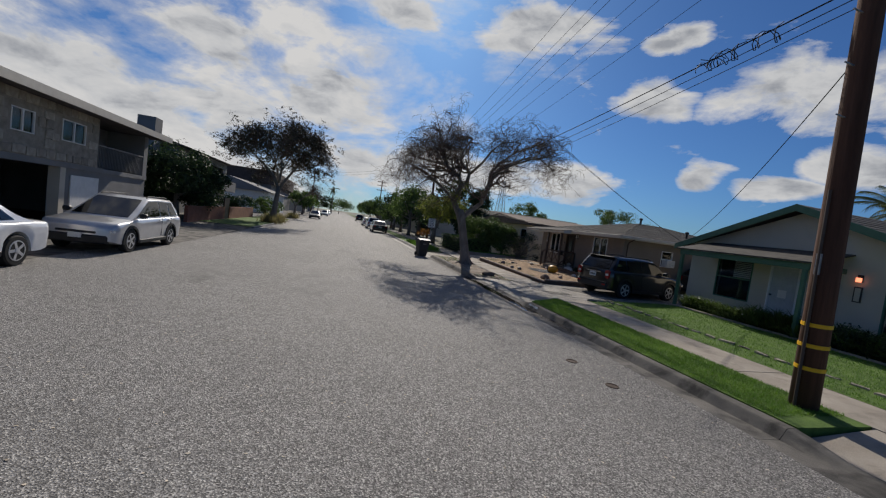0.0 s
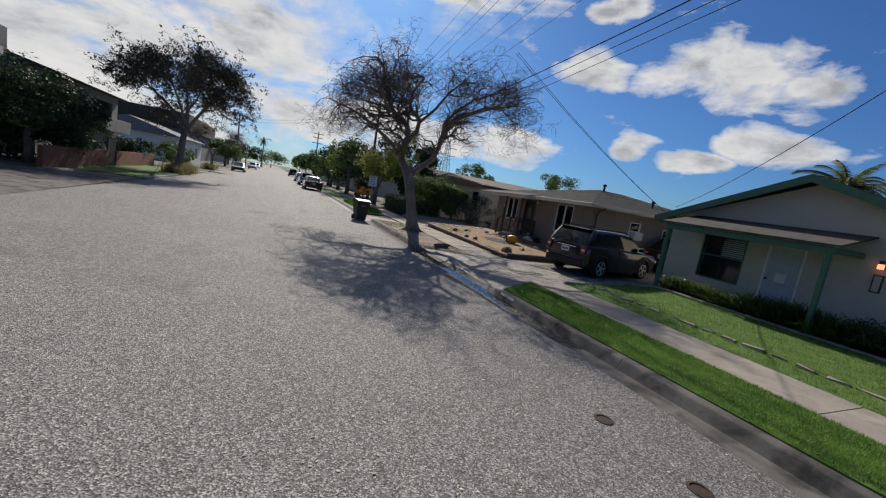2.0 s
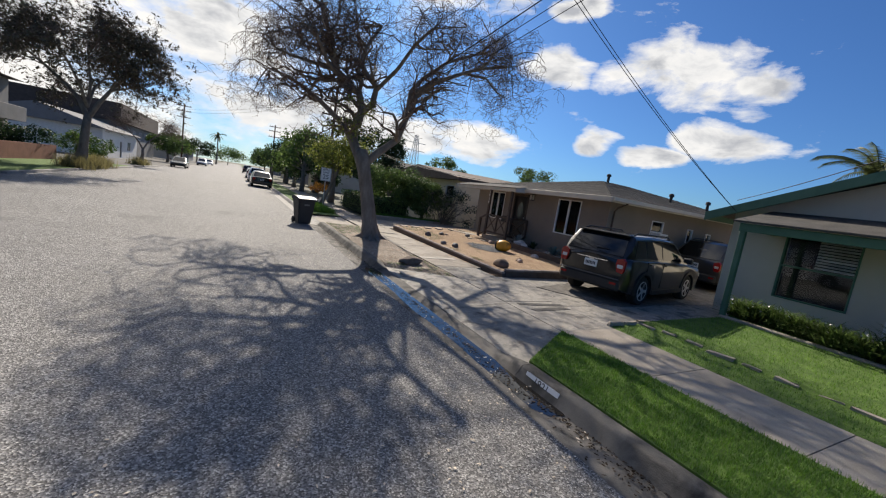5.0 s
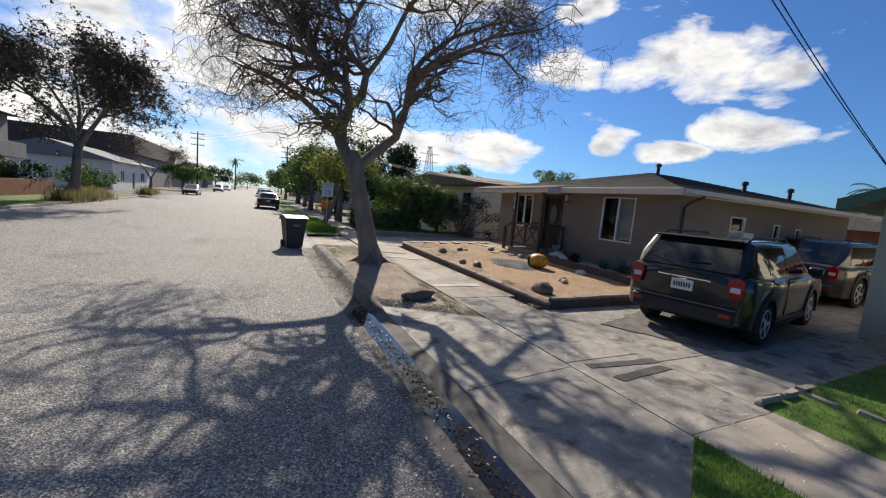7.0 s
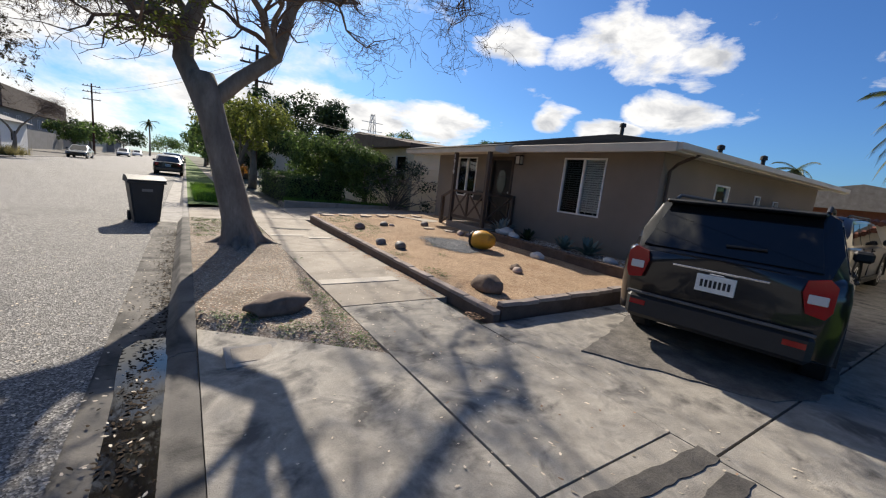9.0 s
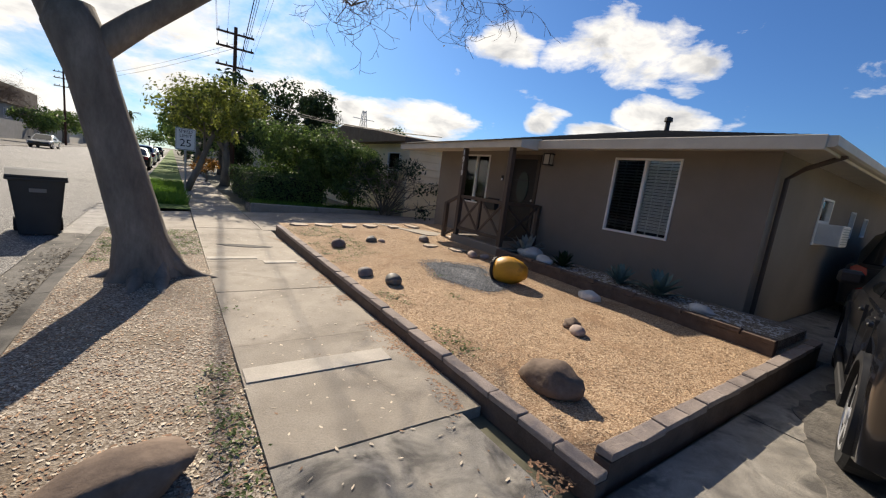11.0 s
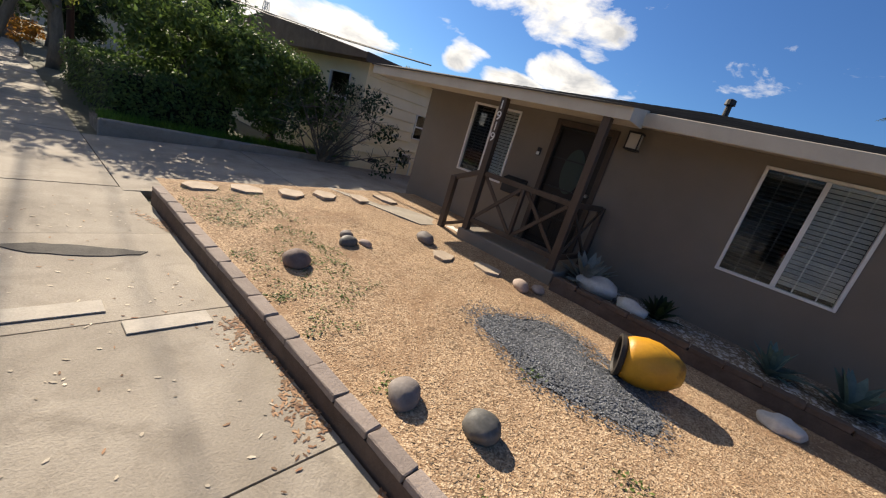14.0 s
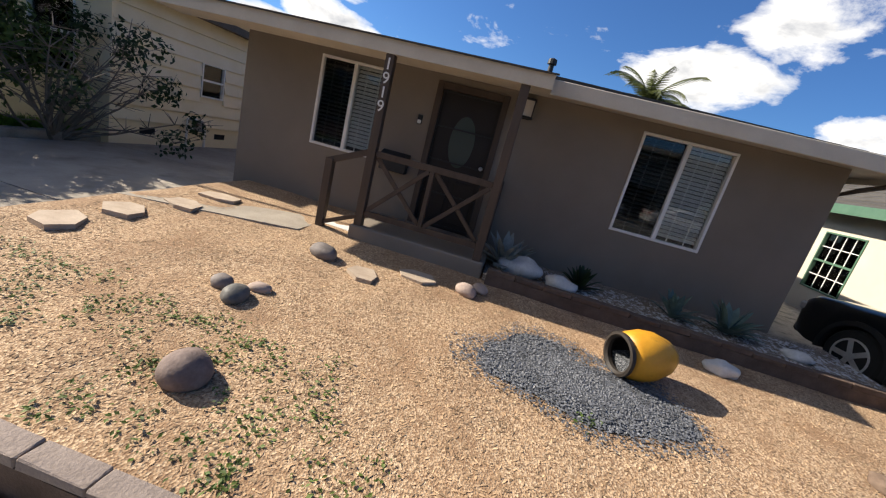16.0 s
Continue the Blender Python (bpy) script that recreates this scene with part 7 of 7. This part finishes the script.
            soup.f += [(b, b + 1, b + 4, b + 3), (b + 1, b + 2, b + 5, b + 4), (b + 2, b, b + 3, b + 5)]
    soup.ob("leaves", tone, t)


agave(10.85, 18.25, 0.5, 0.45, 26, 1, "pale silvery agave beside the porch", mat("silver agave", [(0.3, (0.16, 0.18, 0.16)), (0.7, (0.3, 0.32, 0.29))], 6.0, 0.6, bump=0.0))
agave(10.8, 17.3, 0.5, 0.3, 30, 2, "dark green rosette plant in the bed", DARK_LEAF)
agave(10.8, 16.2, 0.5, 0.34, 22, 3, "blue-green agave in the planting bed")
agave(10.8, 15.6, 0.5, 0.4, 26, 4, "spreading blue-green agave in the planting bed")
random.seed(130)
soup = Soup()
for _ in range(1500):
    x, y = rnd(10.33, 11.2), rnd(14.15, 17.9)
    soup.chip(Vector((x, y, 0.502)), rnd(0.012, 0.03), rnd(0.01, 0.02), 0.01, rnd(0, 6.28), rnd(-.4, .4))
tagged(soup.ob("white_gravel", STONE_WHITE), "white pebbles covering the planting bed", "gravel", "", "stuff")

# ---- planting along the cream house ----
random.seed(140)
for i in range(15):
    x, y = 10.85 + rnd(-.25, .25), 10.3 - i * 0.42
    t = thing("shrub", "clump of strappy green leaves with small white flowers", "shrub", None, "planting along the cream house")
    soup = Soup()
    big = i > 5
    for _ in range(300):
        a = rnd(0, 6.28)
        d = unit(a, rnd(0.5, 1.4))
        p = Vector((x + rnd(-.15, .15), y + rnd(-.2, .2), 0.24))
        l = rnd(0.45, 0.8) * (1.35 if big else 1)
        s = d.cross(Vector((0, 0, 1))).normalized() * 0.015
        k0 = len(soup.v)
        m1, e1 = p + d * l * 0.6, p + d * l * 0.9 + Vector((math.cos(a), math.sin(a), -0.6)) * l * 0.25
        soup.v += [p - s, p + s, m1 + s, m1 - s, e1]
        soup.f += [(k0, k0 + 1, k0 + 2, k0 + 3), (k0 + 3, k0 + 2, k0 + 4)]
    soup.ob("leaves", LEAF, t)
    if not big:
        bloom = Soup()
        for _ in range(14):
            bloom.leaf(Vector((x + rnd(-.3, .3), y + rnd(-.3, .3), rnd(0.5, 0.75))), Vector((rnd(-1, 1), rnd(-1, 1), 1)), rnd(0.03, 0.06), 1.2)
        tagged(bloom.ob("flowers", WHITE, t, "small white flowers"), kind="stuff")
for i, (x, y, r) in enumerate(((10.9, 5.6, 0.55), (10.9, 4.6, 0.6))):
    t = thing("shrub", "rounded dark clipped shrub under the window", "shrub")
    soup = Soup()
    leafy(soup, (x, y, 0.6), r, 1500, 0.07, 0.7, 0.7)
    soup.ob("leaves", DARK_LEAF, t)
edging = tagged(new("lawn_edging"), "broken line of pale edging stones across the lawn", "edging", "", "structure")
me_e = [block_mesh("stone", rnd(0.2, 0.42), rnd(0.05, 0.08), 0.07, CONCRETE, 0.02, 0.012) for _ in range(7)]
for i in range(30):
    shared("stone", me_e[i * 3 % 7], edging, pose(7.58 + rnd(-.03, .03), 10.3 - i * 0.42, 0.165 + rnd(-.015, .01), 0, 0, 90 + rnd(-4, 4)))
for i in range(9):
    shared("stone", me_e[i % 4], edging, pose(6.95 + i * 0.4, 10.45, 0.17, 0, 0, rnd(-4, 4)))
bm = bmesh.new()
box(bm, 10.35, 10.5, 4.2, 10.5, 0.12, 0.34, 0.02)
structure("bed_edging", bm, CONCRETE, "low stone edging of the bed before the cream house")

# ---- street furniture ----
pole = thing("utility_pole", "tarred wooden utility pole with yellow reflective bands", "utility pole", pose(5.12, 2.9, 0.12, 0, -2.0, 0))
bm = bmesh.new()
tube(bm, [(0, 0, -0.1), (0, 0, 2), (0, 0, 5), (0, 0, 10.5)], [0.175, 0.165, 0.15, 0.12], 20)
part("shaft", bm, POLE_WOOD, pole, smooth=True)
for z in (0.62, 0.95, 1.25):
    bm = bmesh.new()
    tube(bm, [(0, 0, z), (0, 0, z + 0.055)], [0.178, 0.178], 20)
    part("band", bm, YELLOW_BAND, pole, "yellow reflective band")
bm = bmesh.new()
tube(bm, [(-0.19, 0, 0.0), (-0.19, 0, 3.2)], 0.022, 8)
part("conduit", bm, BROWN_WOOD, pole)
part("tag", boxed(-0.2, -0.17, -0.03, 0.03, 2.0, 2.3), STEEL, pole, "pale metal tag")
for z in (4.2, 4.9, 5.6):
    bm = bmesh.new()
    tube(bm, [(-0.12, 0, z), (-0.32, 0.0, z + 0.02)], 0.012, 6)
    part("step_bolt", bm, STEEL, pole)
for z, w in ((9.6, 1.2), (8.6, 1.1)):
    part("cross_arm", boxed(-w, w, -0.06, 0.06, z, z + 0.11, 0.006), POLE_WOOD, pole)

binn = thing("wheelie_bin", "dark grey wheeled rubbish bin standing in the road by the kerb", "bin", pose(3.25, 22.15, 0.035, 0, 0, 12))
bm = bmesh.new()
v = [bm.verts.new(p) for p in ((-.24, -.26, 0.02), (.24, -.26, 0.02), (.24, .24, 0.02), (-.24, .24, 0.02), (-.33, -.36, .95), (.33, -.36, .95), (.33, .36, .95), (-.33, .36, .95))]
for q in ((0, 3, 2, 1), (0, 1, 5, 4), (1, 2, 6, 5), (2, 3, 7, 6), (3, 0, 4, 7)):
    bm.faces.new([v[k] for k in q])
bmesh.ops.bevel(bm, geom=[e for e in bm.edges if abs(e.verts[0].co.z - e.verts[1].co.z) > 0.5], offset=0.04, segments=2, affect="EDGES")
part("tub", bm, BIN, binn)
part("rim", boxed(-.36, .36, -.39, .39, .9, .955, 0.012), BIN, binn)
bm = bmesh.new()
prism(bm, [(-.40, .957), (-.40, .985), (-.1, 1.06), (.2, 1.06), (.38, 1.0), (.38, .957)], "x", -.355, .355)
part("lid", bm, BIN, binn)
part("emblem", boxed(-.1, .1, -.36, -.335, .72, .78), GREY_STUCCO, binn, "pale oval emblem")
bm = bmesh.new()
tube(bm, [(-.3, .42, .93), (.3, .42, .93)], 0.018, 8)
part("handle", bm, BIN, binn)
for s in (-1, 1):
    bm = bmesh.new()
    lathe(bm, [(0.06, -0.03), (0.12, -0.03), (0.12, 0.03), (0.06, 0.03)], 18, pose(s * 0.27, 0.24, 0.12, 0, 90, 0))
    part("wheel", bm, TYRE, binn)

sign = thing("speed_sign", "white speed limit sign on a steel post in the verge", "sign", pose(5.48, 30.0, -0.16, 0, 0, 0))
bm = bmesh.new()
tube(bm, [(0, 0.02, 0), (0, 0.02, 2.6)], 0.03, 8)
part("post", bm, STEEL, sign)
plate = part("plate", boxed(-0.305, 0.305, -0.016, -0.012, 1.86, 2.62, 0.001), WHITE, sign, "white sign plate")
bm = bmesh.new()
for q in ((-.29, .29, 1.875, 1.89), (-.29, .29, 2.59, 2.605), (-.29, -.275, 1.89, 2.59), (.275, .29, 1.89, 2.59)):
    box(bm, q[0], q[1], -0.0185, -0.0165, q[2], q[3])
part("border", bm, INK, plate)
for wd, sz, zz in (("SPEED", 0.155, 2.50), ("LIMIT", 0.155, 2.35), ("25", 0.36, 2.10)):
    text_part("lettering", wd, sz, INK, plate, pose(0, -0.018, zz, 90, 0, 0), depth=0.001)
text_part("kerb_number", "1921", 0.12, INK, None, pose(KX + 0.012, 9.02, 0.085, 68, 0, -90), depth=0.001)
kn = bpy.data.objects["kerb_number"]
bm = boxed(-0.26, 0.26, -0.004, 0.0, -0.055, 0.055)
bmesh.ops.transform(bm, matrix=pose(KX + 0.016, 9.02, 0.083, -22, 0, -90), verts=bm.verts[:])
kp = tagged(link_mesh("kerb_number_plate", bm, WHITE), "white painted kerb panel with the house number", "number")
kn.parent = kp
kn.name = "digits"
for x, y in ((2.45, 4.75), (2.5, 3.75)):
    cap_ = thing("valve_cover", "small round iron valve cover set in the asphalt", "valve cover", pose(x, y, 0.082 - 0.0013 * (x + 2.5) ** 2), "valve covers")
    bm = bmesh.new()
    lathe(bm, [(0.1, -0.02), (0.1, 0.006), (0.075, 0.008), (0.074, 0.0), (0.01, 0.001)], 20)
    part("cover", bm, mat("rusty iron", [(0.3, (0.045, 0.03, 0.022)), (0.7, (0.09, 0.06, 0.045))], 20, 0.8, metal=0.3, bump=0.4), cap_)
mb = thing("meter_cover", "rectangular concrete meter box lid in the apron", "meter cover", pose(4.5, 14.09, drive_z(4.5) - 0.002, 0, -4.5, 90))
part("lid", boxed(-0.12, 0.12, -0.16, 0.16, 0, 0.016, 0.004), CONCRETE, mb)
part("rim", boxed(-0.17, 0.17, -0.21, 0.21, 0, 0.012, 0.004), KERB, mb)
for y0, x0, x1 in ((19.5, WALK0 + 0.02, 6.2), (19.2, 6.25, WALK1 - 0.02), (15.7, WALK0 + .02, WALK1 - .1)):
    bm = bmesh.new()
    box(bm, x0, x1, y0, y0 + (0.16 if y0 > 16 else 0.22), WALK_Z + 0.004, WALK_Z + 0.012, 0.003)
    ob = part("cement_patch", bm, PATCH, pavement, "pale fresh cement patch")


# ---- cables ----
def cable(a, b, sag, r, name="cable", label="thick black overhead cable strung between poles", group="overhead cables"):
    a, b = Vector(a), Vector(b)
    pts = [a.lerp(b, t / 16) - Vector((0, 0, sag * 4 * (t / 16) * (1 - t / 16))) for t in range(17)]
    s = Soup()
    s.tube(pts, [r] * 17, 5)
    o = s.ob(name, WIRE)
    return tagged(o, label, "cable", group)


P1 = Vector((4.9, 2.9, 0))
P2 = Vector((8.6, 45.2, 0))
random.seed(180)
for k in range(7):
    s = Soup()
    c0 = P1.lerp(P2, rnd(0.03, 0.07)) + Vector((0, 0, 6.1))
    ph, rr = rnd(0, 6), rnd(0.05, 0.16)
    s.tube([c0 + Vector((rnd(-.02, .02), (i - 6) * 0.05, 0.0)) + Vector((math.cos(ph + i * 0.9) * rr, 0, math.sin(ph + i * 0.9) * rr - 0.05)) for i in range(13)], [0.008] * 13, 4)
    tagged(s.ob("cable_coil", WIRE), "tangled slack black cable coiled on the overhead line", "cable", "cable coils")
for z1, z2, r, sag in ((6.2, 6.6, 0.013, 0.5), (6.05, 6.4, 0.008, 0.65), (5.9, 6.3, 0.007, 0.8)):
    cable((P1.x, P1.y, z1), (P2.x, P2.y, z2), sag, r)
for dx, z1 in ((-1.1, 9.75), (-0.5, 9.75), (0.5, 9.75), (1.1, 9.75), (-1, 8.7), (1, 8.7)):
    cable((P1.x + dx, P1.y, z1), (P2.x + dx, P2.y, z1 - 0.4), 0.5, 0.006)
for z1 in (6.2, 6.05, 9.75):
    cable((P1.x, P1.y, z1), (3.0, -40, z1), 0.5, 0.02)
cable((P1.x, P1.y, 5.2), (11.6, 11.3, 2.95), 0.25, 0.008, "service_drop", "thin black service cable to the cream house")
for k in range(2):
    cable((P2.x - 0.4 * k, P2.y, 6.4 - 0.2 * k), (11.6, 22.9, 3.0), 0.5, 0.014, "service_drop", "thin black service cable to the taupe house")
for k in range(2):
    cable((4.4, 11.25 + 0.1 * k, 5.9), (10.75, 10.85, 2.62), 0.15, 0.006, "service_drop", "thin black service cable to the cream house")
for k in range(2):
    cable((-8.8, 100, 10 + k * .6), (8.6, 45, 8.9 + k * 0.3), 0.6, 0.012)


def far_pole(x, y, h, label):
    p = thing("utility_pole", label, "utility pole", pose(x, y, 0.05))
    bm = bmesh.new()
    tube(bm, [(0, 0, 0), (0, 0, h)], [0.16, 0.11], 10)
    part("shaft", bm, POLE_WOOD, p)
    for z in (h - 0.5, h - 1.4, h - 2.6):
        part("cross_arm", boxed(-1.15, 1.15, -0.06, 0.06, z, z + 0.12), POLE_WOOD, p)
        for q in (-1.0, -0.5, 0.5, 1.0):
            bm = bmesh.new()
            tube(bm, [(q, 0, z + 0.12), (q, 0, z + 0.3)], [0.04, 0.03], 6)
            part("insulator", bm, BLACK_PLASTIC, p)
    return p


far_pole(8.6, 45.2, 10.2, "tall wooden utility pole with cross arms far along the street")
far_pole(-8.8, 100, 11.5, "wooden utility pole far across the street")
far_pole(7.5, 100, 11, "wooden utility pole far along the street")
tower = thing("transmission_tower", "far steel lattice transmission tower", "tower", pose(61, 150, 0))
bm = bmesh.new()
for sx, sy in ((-1, -1), (1, -1), (1, 1), (-1, 1)):
    tube(bm, [(sx * 2.4, sy * 2.4, 0), (sx * 0.5, sy * 0.5, 23)], 0.12, 4)
for z in range(2, 22, 3):
    w = 2.4 - 1.9 * z / 23
    w2 = 2.4 - 1.9 * (z + 3) / 23
    for s in (-1, 1):
        tube(bm, [(-w, s * w, z), (w2, s * w2, z + 3)], 0.07, 4)
        tube(bm, [(w, s * w, z), (-w2, s * w2, z + 3)], 0.07, 4)
for z in (17, 20):
    box(bm, -4, 4, -0.1, 0.1, z, z + 0.2)
part("lattice", bm, STEEL, tower)

# ---- across the street ----
apt = tagged(new("apartment_house"), "two-storey apartment house faced in rubble stone over open garages", "building", "", "structure")
BX, B0, B1 = -12.0, 4.0, 23.6
bm = bmesh.new()
wall_with_holes(bm, B0, 19.2, 2.55, 4.6, [(9.2, 10.4, 3.3, 4.15), (14.55, 15.55, 3.3, 4.05), (16.9, 18.3, 3.35, 4.15)], "x", BX - 0.25, BX)
part("wall", bm, STONE_FACE, apt, "rubble stone facing")
random.seed(150)
for z in range(6):
    y = B0
    zz = 2.57 + z * 0.345
    while y < 19.1:
        w = rnd(0.3, 0.62)
        yc = y + w / 2
        if not any(a - 0.3 < yc < b + 0.3 and zz + 0.34 > c and zz < d for a, b, c, d in ((9.2, 10.4, 3.2, 4.2), (14.55, 15.55, 3.2, 4.1), (16.9, 18.3, 3.2, 4.2))) and y + w < 19.2 and y > 9:
            me = block_mesh("stone", 0.02 + rnd(0.02, 0.05), w - 0.03, 0.3 + rnd(-0.04, 0.02), STONE_FACE, 0.012, 0.012)
            shared("stone", me, apt, pose(BX + 0.01, yc, zz + rnd(0, .03)))
        y += w
window("window_11", pose(BX, 14.55, 3.3, 0, 0, 90), 1.0, 0.75, 2, WHITE, "white-framed slider high in the stone wall")
window("window_12", pose(BX, 16.9, 3.35, 0, 0, 90), 1.4, 0.8, 2, WHITE, "white-framed slider high in the stone wall")
window("window_13", pose(BX, 9.2, 3.3, 0, 0, 90), 1.2, 0.85, 2, WHITE, "white-framed slider high in the stone wall")
part("floor_slab", boxed(BX - 8, BX + 0.02, B0, B1, 2.35, 2.55), GREY_STUCCO, apt)
part("back_wall", boxed(BX - 8.2, BX - 6, B0, B1, 0, 4.6), GREY_STUCCO, apt)
# near-black panel paints the gloom deep in the garages
part("garage_back", boxed(BX - 5, BX - 4.8, B0, 17.5, 0, 2.35), ROOM_SHADE, apt)
for y in (B0, 8.5, 12.8, 17.0):
    part("pier", boxed(BX - 0.4, BX - 0.02, y, y + 0.3, 0, 2.35), CREAM, apt)
part("wall", boxed(BX - 0.3, BX - 0.05, 17.3, B1, 0, 2.35), GREY_STUCCO, apt)
part("garage_door", boxed(BX - 0.04, BX + 0.0, 17.6, 19.4, 0.02, 2.1), WHITE, apt, "pale garage door")
part("balcony_back", boxed(BX - 2, BX - 1.8, 19.2, B1, 2.55, 4.6), GREY_STUCCO, apt)
bm = bmesh.new()
for i in range(34):
    box(bm, BX - 0.06, BX - 0.04, 19.3 + i * 0.125, 19.32 + i * 0.125, 2.6, 3.5)
box(bm, BX - 0.08, BX - 0.02, 19.2, B1, 3.5, 3.56)
part("balcony_rail", bm, GREY_STUCCO, apt)
part("corner_pier", boxed(BX - 0.35, BX - 0.01, B1 - 0.4, B1, 2.55, 4.6), GREY_STUCCO, apt)
part("wall", boxed(BX - 8, BX - 0.36, B1 - 0.2, B1, 0, 4.6), GREY_STUCCO, apt)
part("roof", boxed(BX - 8.6, BX + 0.8, B0 - 0.6, B1 + 0.7, 4.6, 4.82, 0.02), DARK_ROOF, apt, "flat dark roof with a deep eave")
part("fascia", boxed(BX + 0.8, BX + 0.84, B0 - 0.6, B1 + 0.7, 4.56, 4.84), TRIM, apt)

red = tagged(new("garden_wall"), "low red-brown garden wall with a dark gate across the street", "wall", "", "structure")
part("panel", boxed(-11.2, -11.0, 27, 35.2, 0.1, 1.15), RED_WALL, red)
part("panel", boxed(-11.2, -11.0, 36.6, 46, 0.1, 1.15), RED_WALL, red)
part("gate", boxed(-11.14, -11.06, 35.2, 36.6, 0.12, 1.9), BROWN_WOOD, red, "dark wooden gate")

h2 = tagged(new("house_grey"), "two-storey grey stucco house with a corner balcony", "building", "", "structure")
bm = bmesh.new()
wall_with_holes(bm, 36, 50, 0.1, 5.6, [(37.5, 39.5, 3.5, 4.7), (41.5, 42.3, 3.5, 4.7), (44.5, 48.6, 2.9, 5.0)], "x", -15.2, -15.0)
part("wall", bm, GREY_STUCCO, h2)
part("wall", boxed(-24, -15.2, 36, 36.2, 0.1, 5.6), GREY_STUCCO, h2)
part("wall", boxed(-24, -15.2, 49.8, 50, 0.1, 5.6), GREY_STUCCO, h2)
# near-black panel paints the shade behind the balcony opening
part("room", boxed(-17, -16.8, 44, 49, 2.6, 5.2), ROOM_SHADE, h2)
part("balcony", boxed(-15, -13.8, 43.5, 49.5, 2.5, 3.6, 0.02), GREY_STUCCO, h2, "solid grey balcony parapet")
window("window_14", pose(-15, 37.5, 3.5, 0, 0, 90), 2.0, 1.2, 2, WHITE, "wide white-framed slider of the grey house")
bm = bmesh.new()
prism(bm, [(-14.2, 5.6), (-24.6, 5.6), (-19.4, 6.9)], "y", 35.3, 50.7)
part("roof", bm, DARK_ROOF, h2, "low dark gabled roof")
part("chimney", boxed(-17.2, -16.0, 34.0, 35.2, 0.1, 7.3), GREY_STUCCO, h2, "broad pale chimney")
h2b = tagged(new("house_low"), "dark-roofed house between the apartments and the grey house", "building", "", "structure")
part("wall", boxed(-24, -16, 25.5, 34, 0.1, 3.6), CREAM, h2b)
bm = bmesh.new()
prism(bm, [(-15, 3.6), (-25, 3.6), (-20, 5.3)], "y", 25, 34.5)
part("roof", bm, DARK_ROOF, h2b)
h3 = tagged(new("house_white"), "small white house with a gabled porch across the street", "house", "", "structure")
bm = bmesh.new()
wall_with_holes(bm, 66, 84, 0.1, 3.4, [(69, 70.4, 1.2, 2.4), (74, 75, 0.2, 2.3), (78, 80, 1.2, 2.4)], "x", -13.2, -13)
part("wall", bm, WHITE, h3)
part("wall", boxed(-24, -13.2, 66, 66.2, 0.1, 3.4), WHITE, h3)
bm = bmesh.new()
prism(bm, [(-12.4, 3.4), (-24.6, 3.4), (-18.5, 5.2)], "y", 65.4, 84.6)
part("roof", bm, GREY_STUCCO, h3)
window("window_15", pose(-13, 69, 1.2, 0, 0, 90), 1.4, 1.2, 2, WHITE, "white-framed window of the white house")
window("window_16", pose(-13, 78, 1.2, 0, 0, 90), 2.0, 1.2, 2, WHITE, "white-framed window of the white house")
part("door", boxed(-13.12, -13.08, 74, 75, 0.12, 2.3), BROWN_WOOD, h3)
h4 = tagged(new("building_brown"), "long brown two-storey building far across the street", "building", "", "structure")
part("wall", boxed(-30, -16, 86, 118, 0.1, 7.2), GREY_STUCCO, h4)
part("roof", boxed(-30.5, -15.4, 85.5, 118.5, 5.4, 8.2), mat("brown mansard", [(0.3, (0.075, 0.05, 0.04)), (0.7, (0.11, 0.08, 0.065))], 2, 0.9, fine=20), h4, "deep brown mansard roof")
for i in range(6):
    window("window_17", pose(-16, 88 + i * 4.8, 3.2, 0, 0, 90), 1.8, 1.5, 2, WHITE, "window of the far brown building")
random.seed(160)
soup = Soup()
for cx, cy in ((-8.0, 38.6), (-8.2, 39.6), (-8.0, 41.2), (-8.3, 42.4), (-8.1, 43.6), (-8.2, 45), (-8.4, 58.5), (-8.6, 61.5)):
    for _ in range(500):
        a = rnd(0, 6.28)
        p = Vector((cx + random.gauss(0, .35), cy + random.gauss(0, .35), 0.1))
        d = unit(a, rnd(0.7, 1.45)) * rnd(0.5, 1.1)
        s = d.cross(Vector((0, 0, 1))).normalized() * 0.02
        k0 = len(soup.v)
        soup.v += [p - s, p + s, p + d]
        soup.f.append((k0, k0 + 1, k0 + 2))
tagged(soup.ob("ornamental_grass", DRY_BLADE), "tufts of tall dry ornamental grass along the verge", "grass", "", "stuff")
leafy_tree("shrub", "orange-flowered shrub at the pavement's edge", (6.6, 38, 0.1), 1.6, (0.9, 0.8, 0.7, 10), 170, ORANGE_LEAF, 0.12, 900, 0.05, category="shrub")
for i, (x, y, w, d, h) in enumerate(((10, 40, 14, 10, 3.0), (11, 60, 13, 12, 3.2), (11, 80, 13, 12, 3.0), (11, 102, 13, 14, 3.4), (11, 128, 14, 16, 3.2), (-27, 130, 14, 16, 3.4), (-27, 160, 14, 16, 3.2))):
    hh = tagged(new("house_far"), "far low house along the street", "house", "", "structure")
    if i == 0:
        x = 14
    part("wall", boxed(x, x + w, y, y + d, 0.1, h), CREAM if i % 2 else GREY_STUCCO, hh)
    bm = bmesh.new()
    prism(bm, [(y - 0.5, h), (y + d + 0.5, h), (y + d / 2, h + 1.6)], "x", x - 0.5, x + w + 0.5)
    part("roof", bm, BROWN_ROOF if i % 2 else SHINGLE, hh)
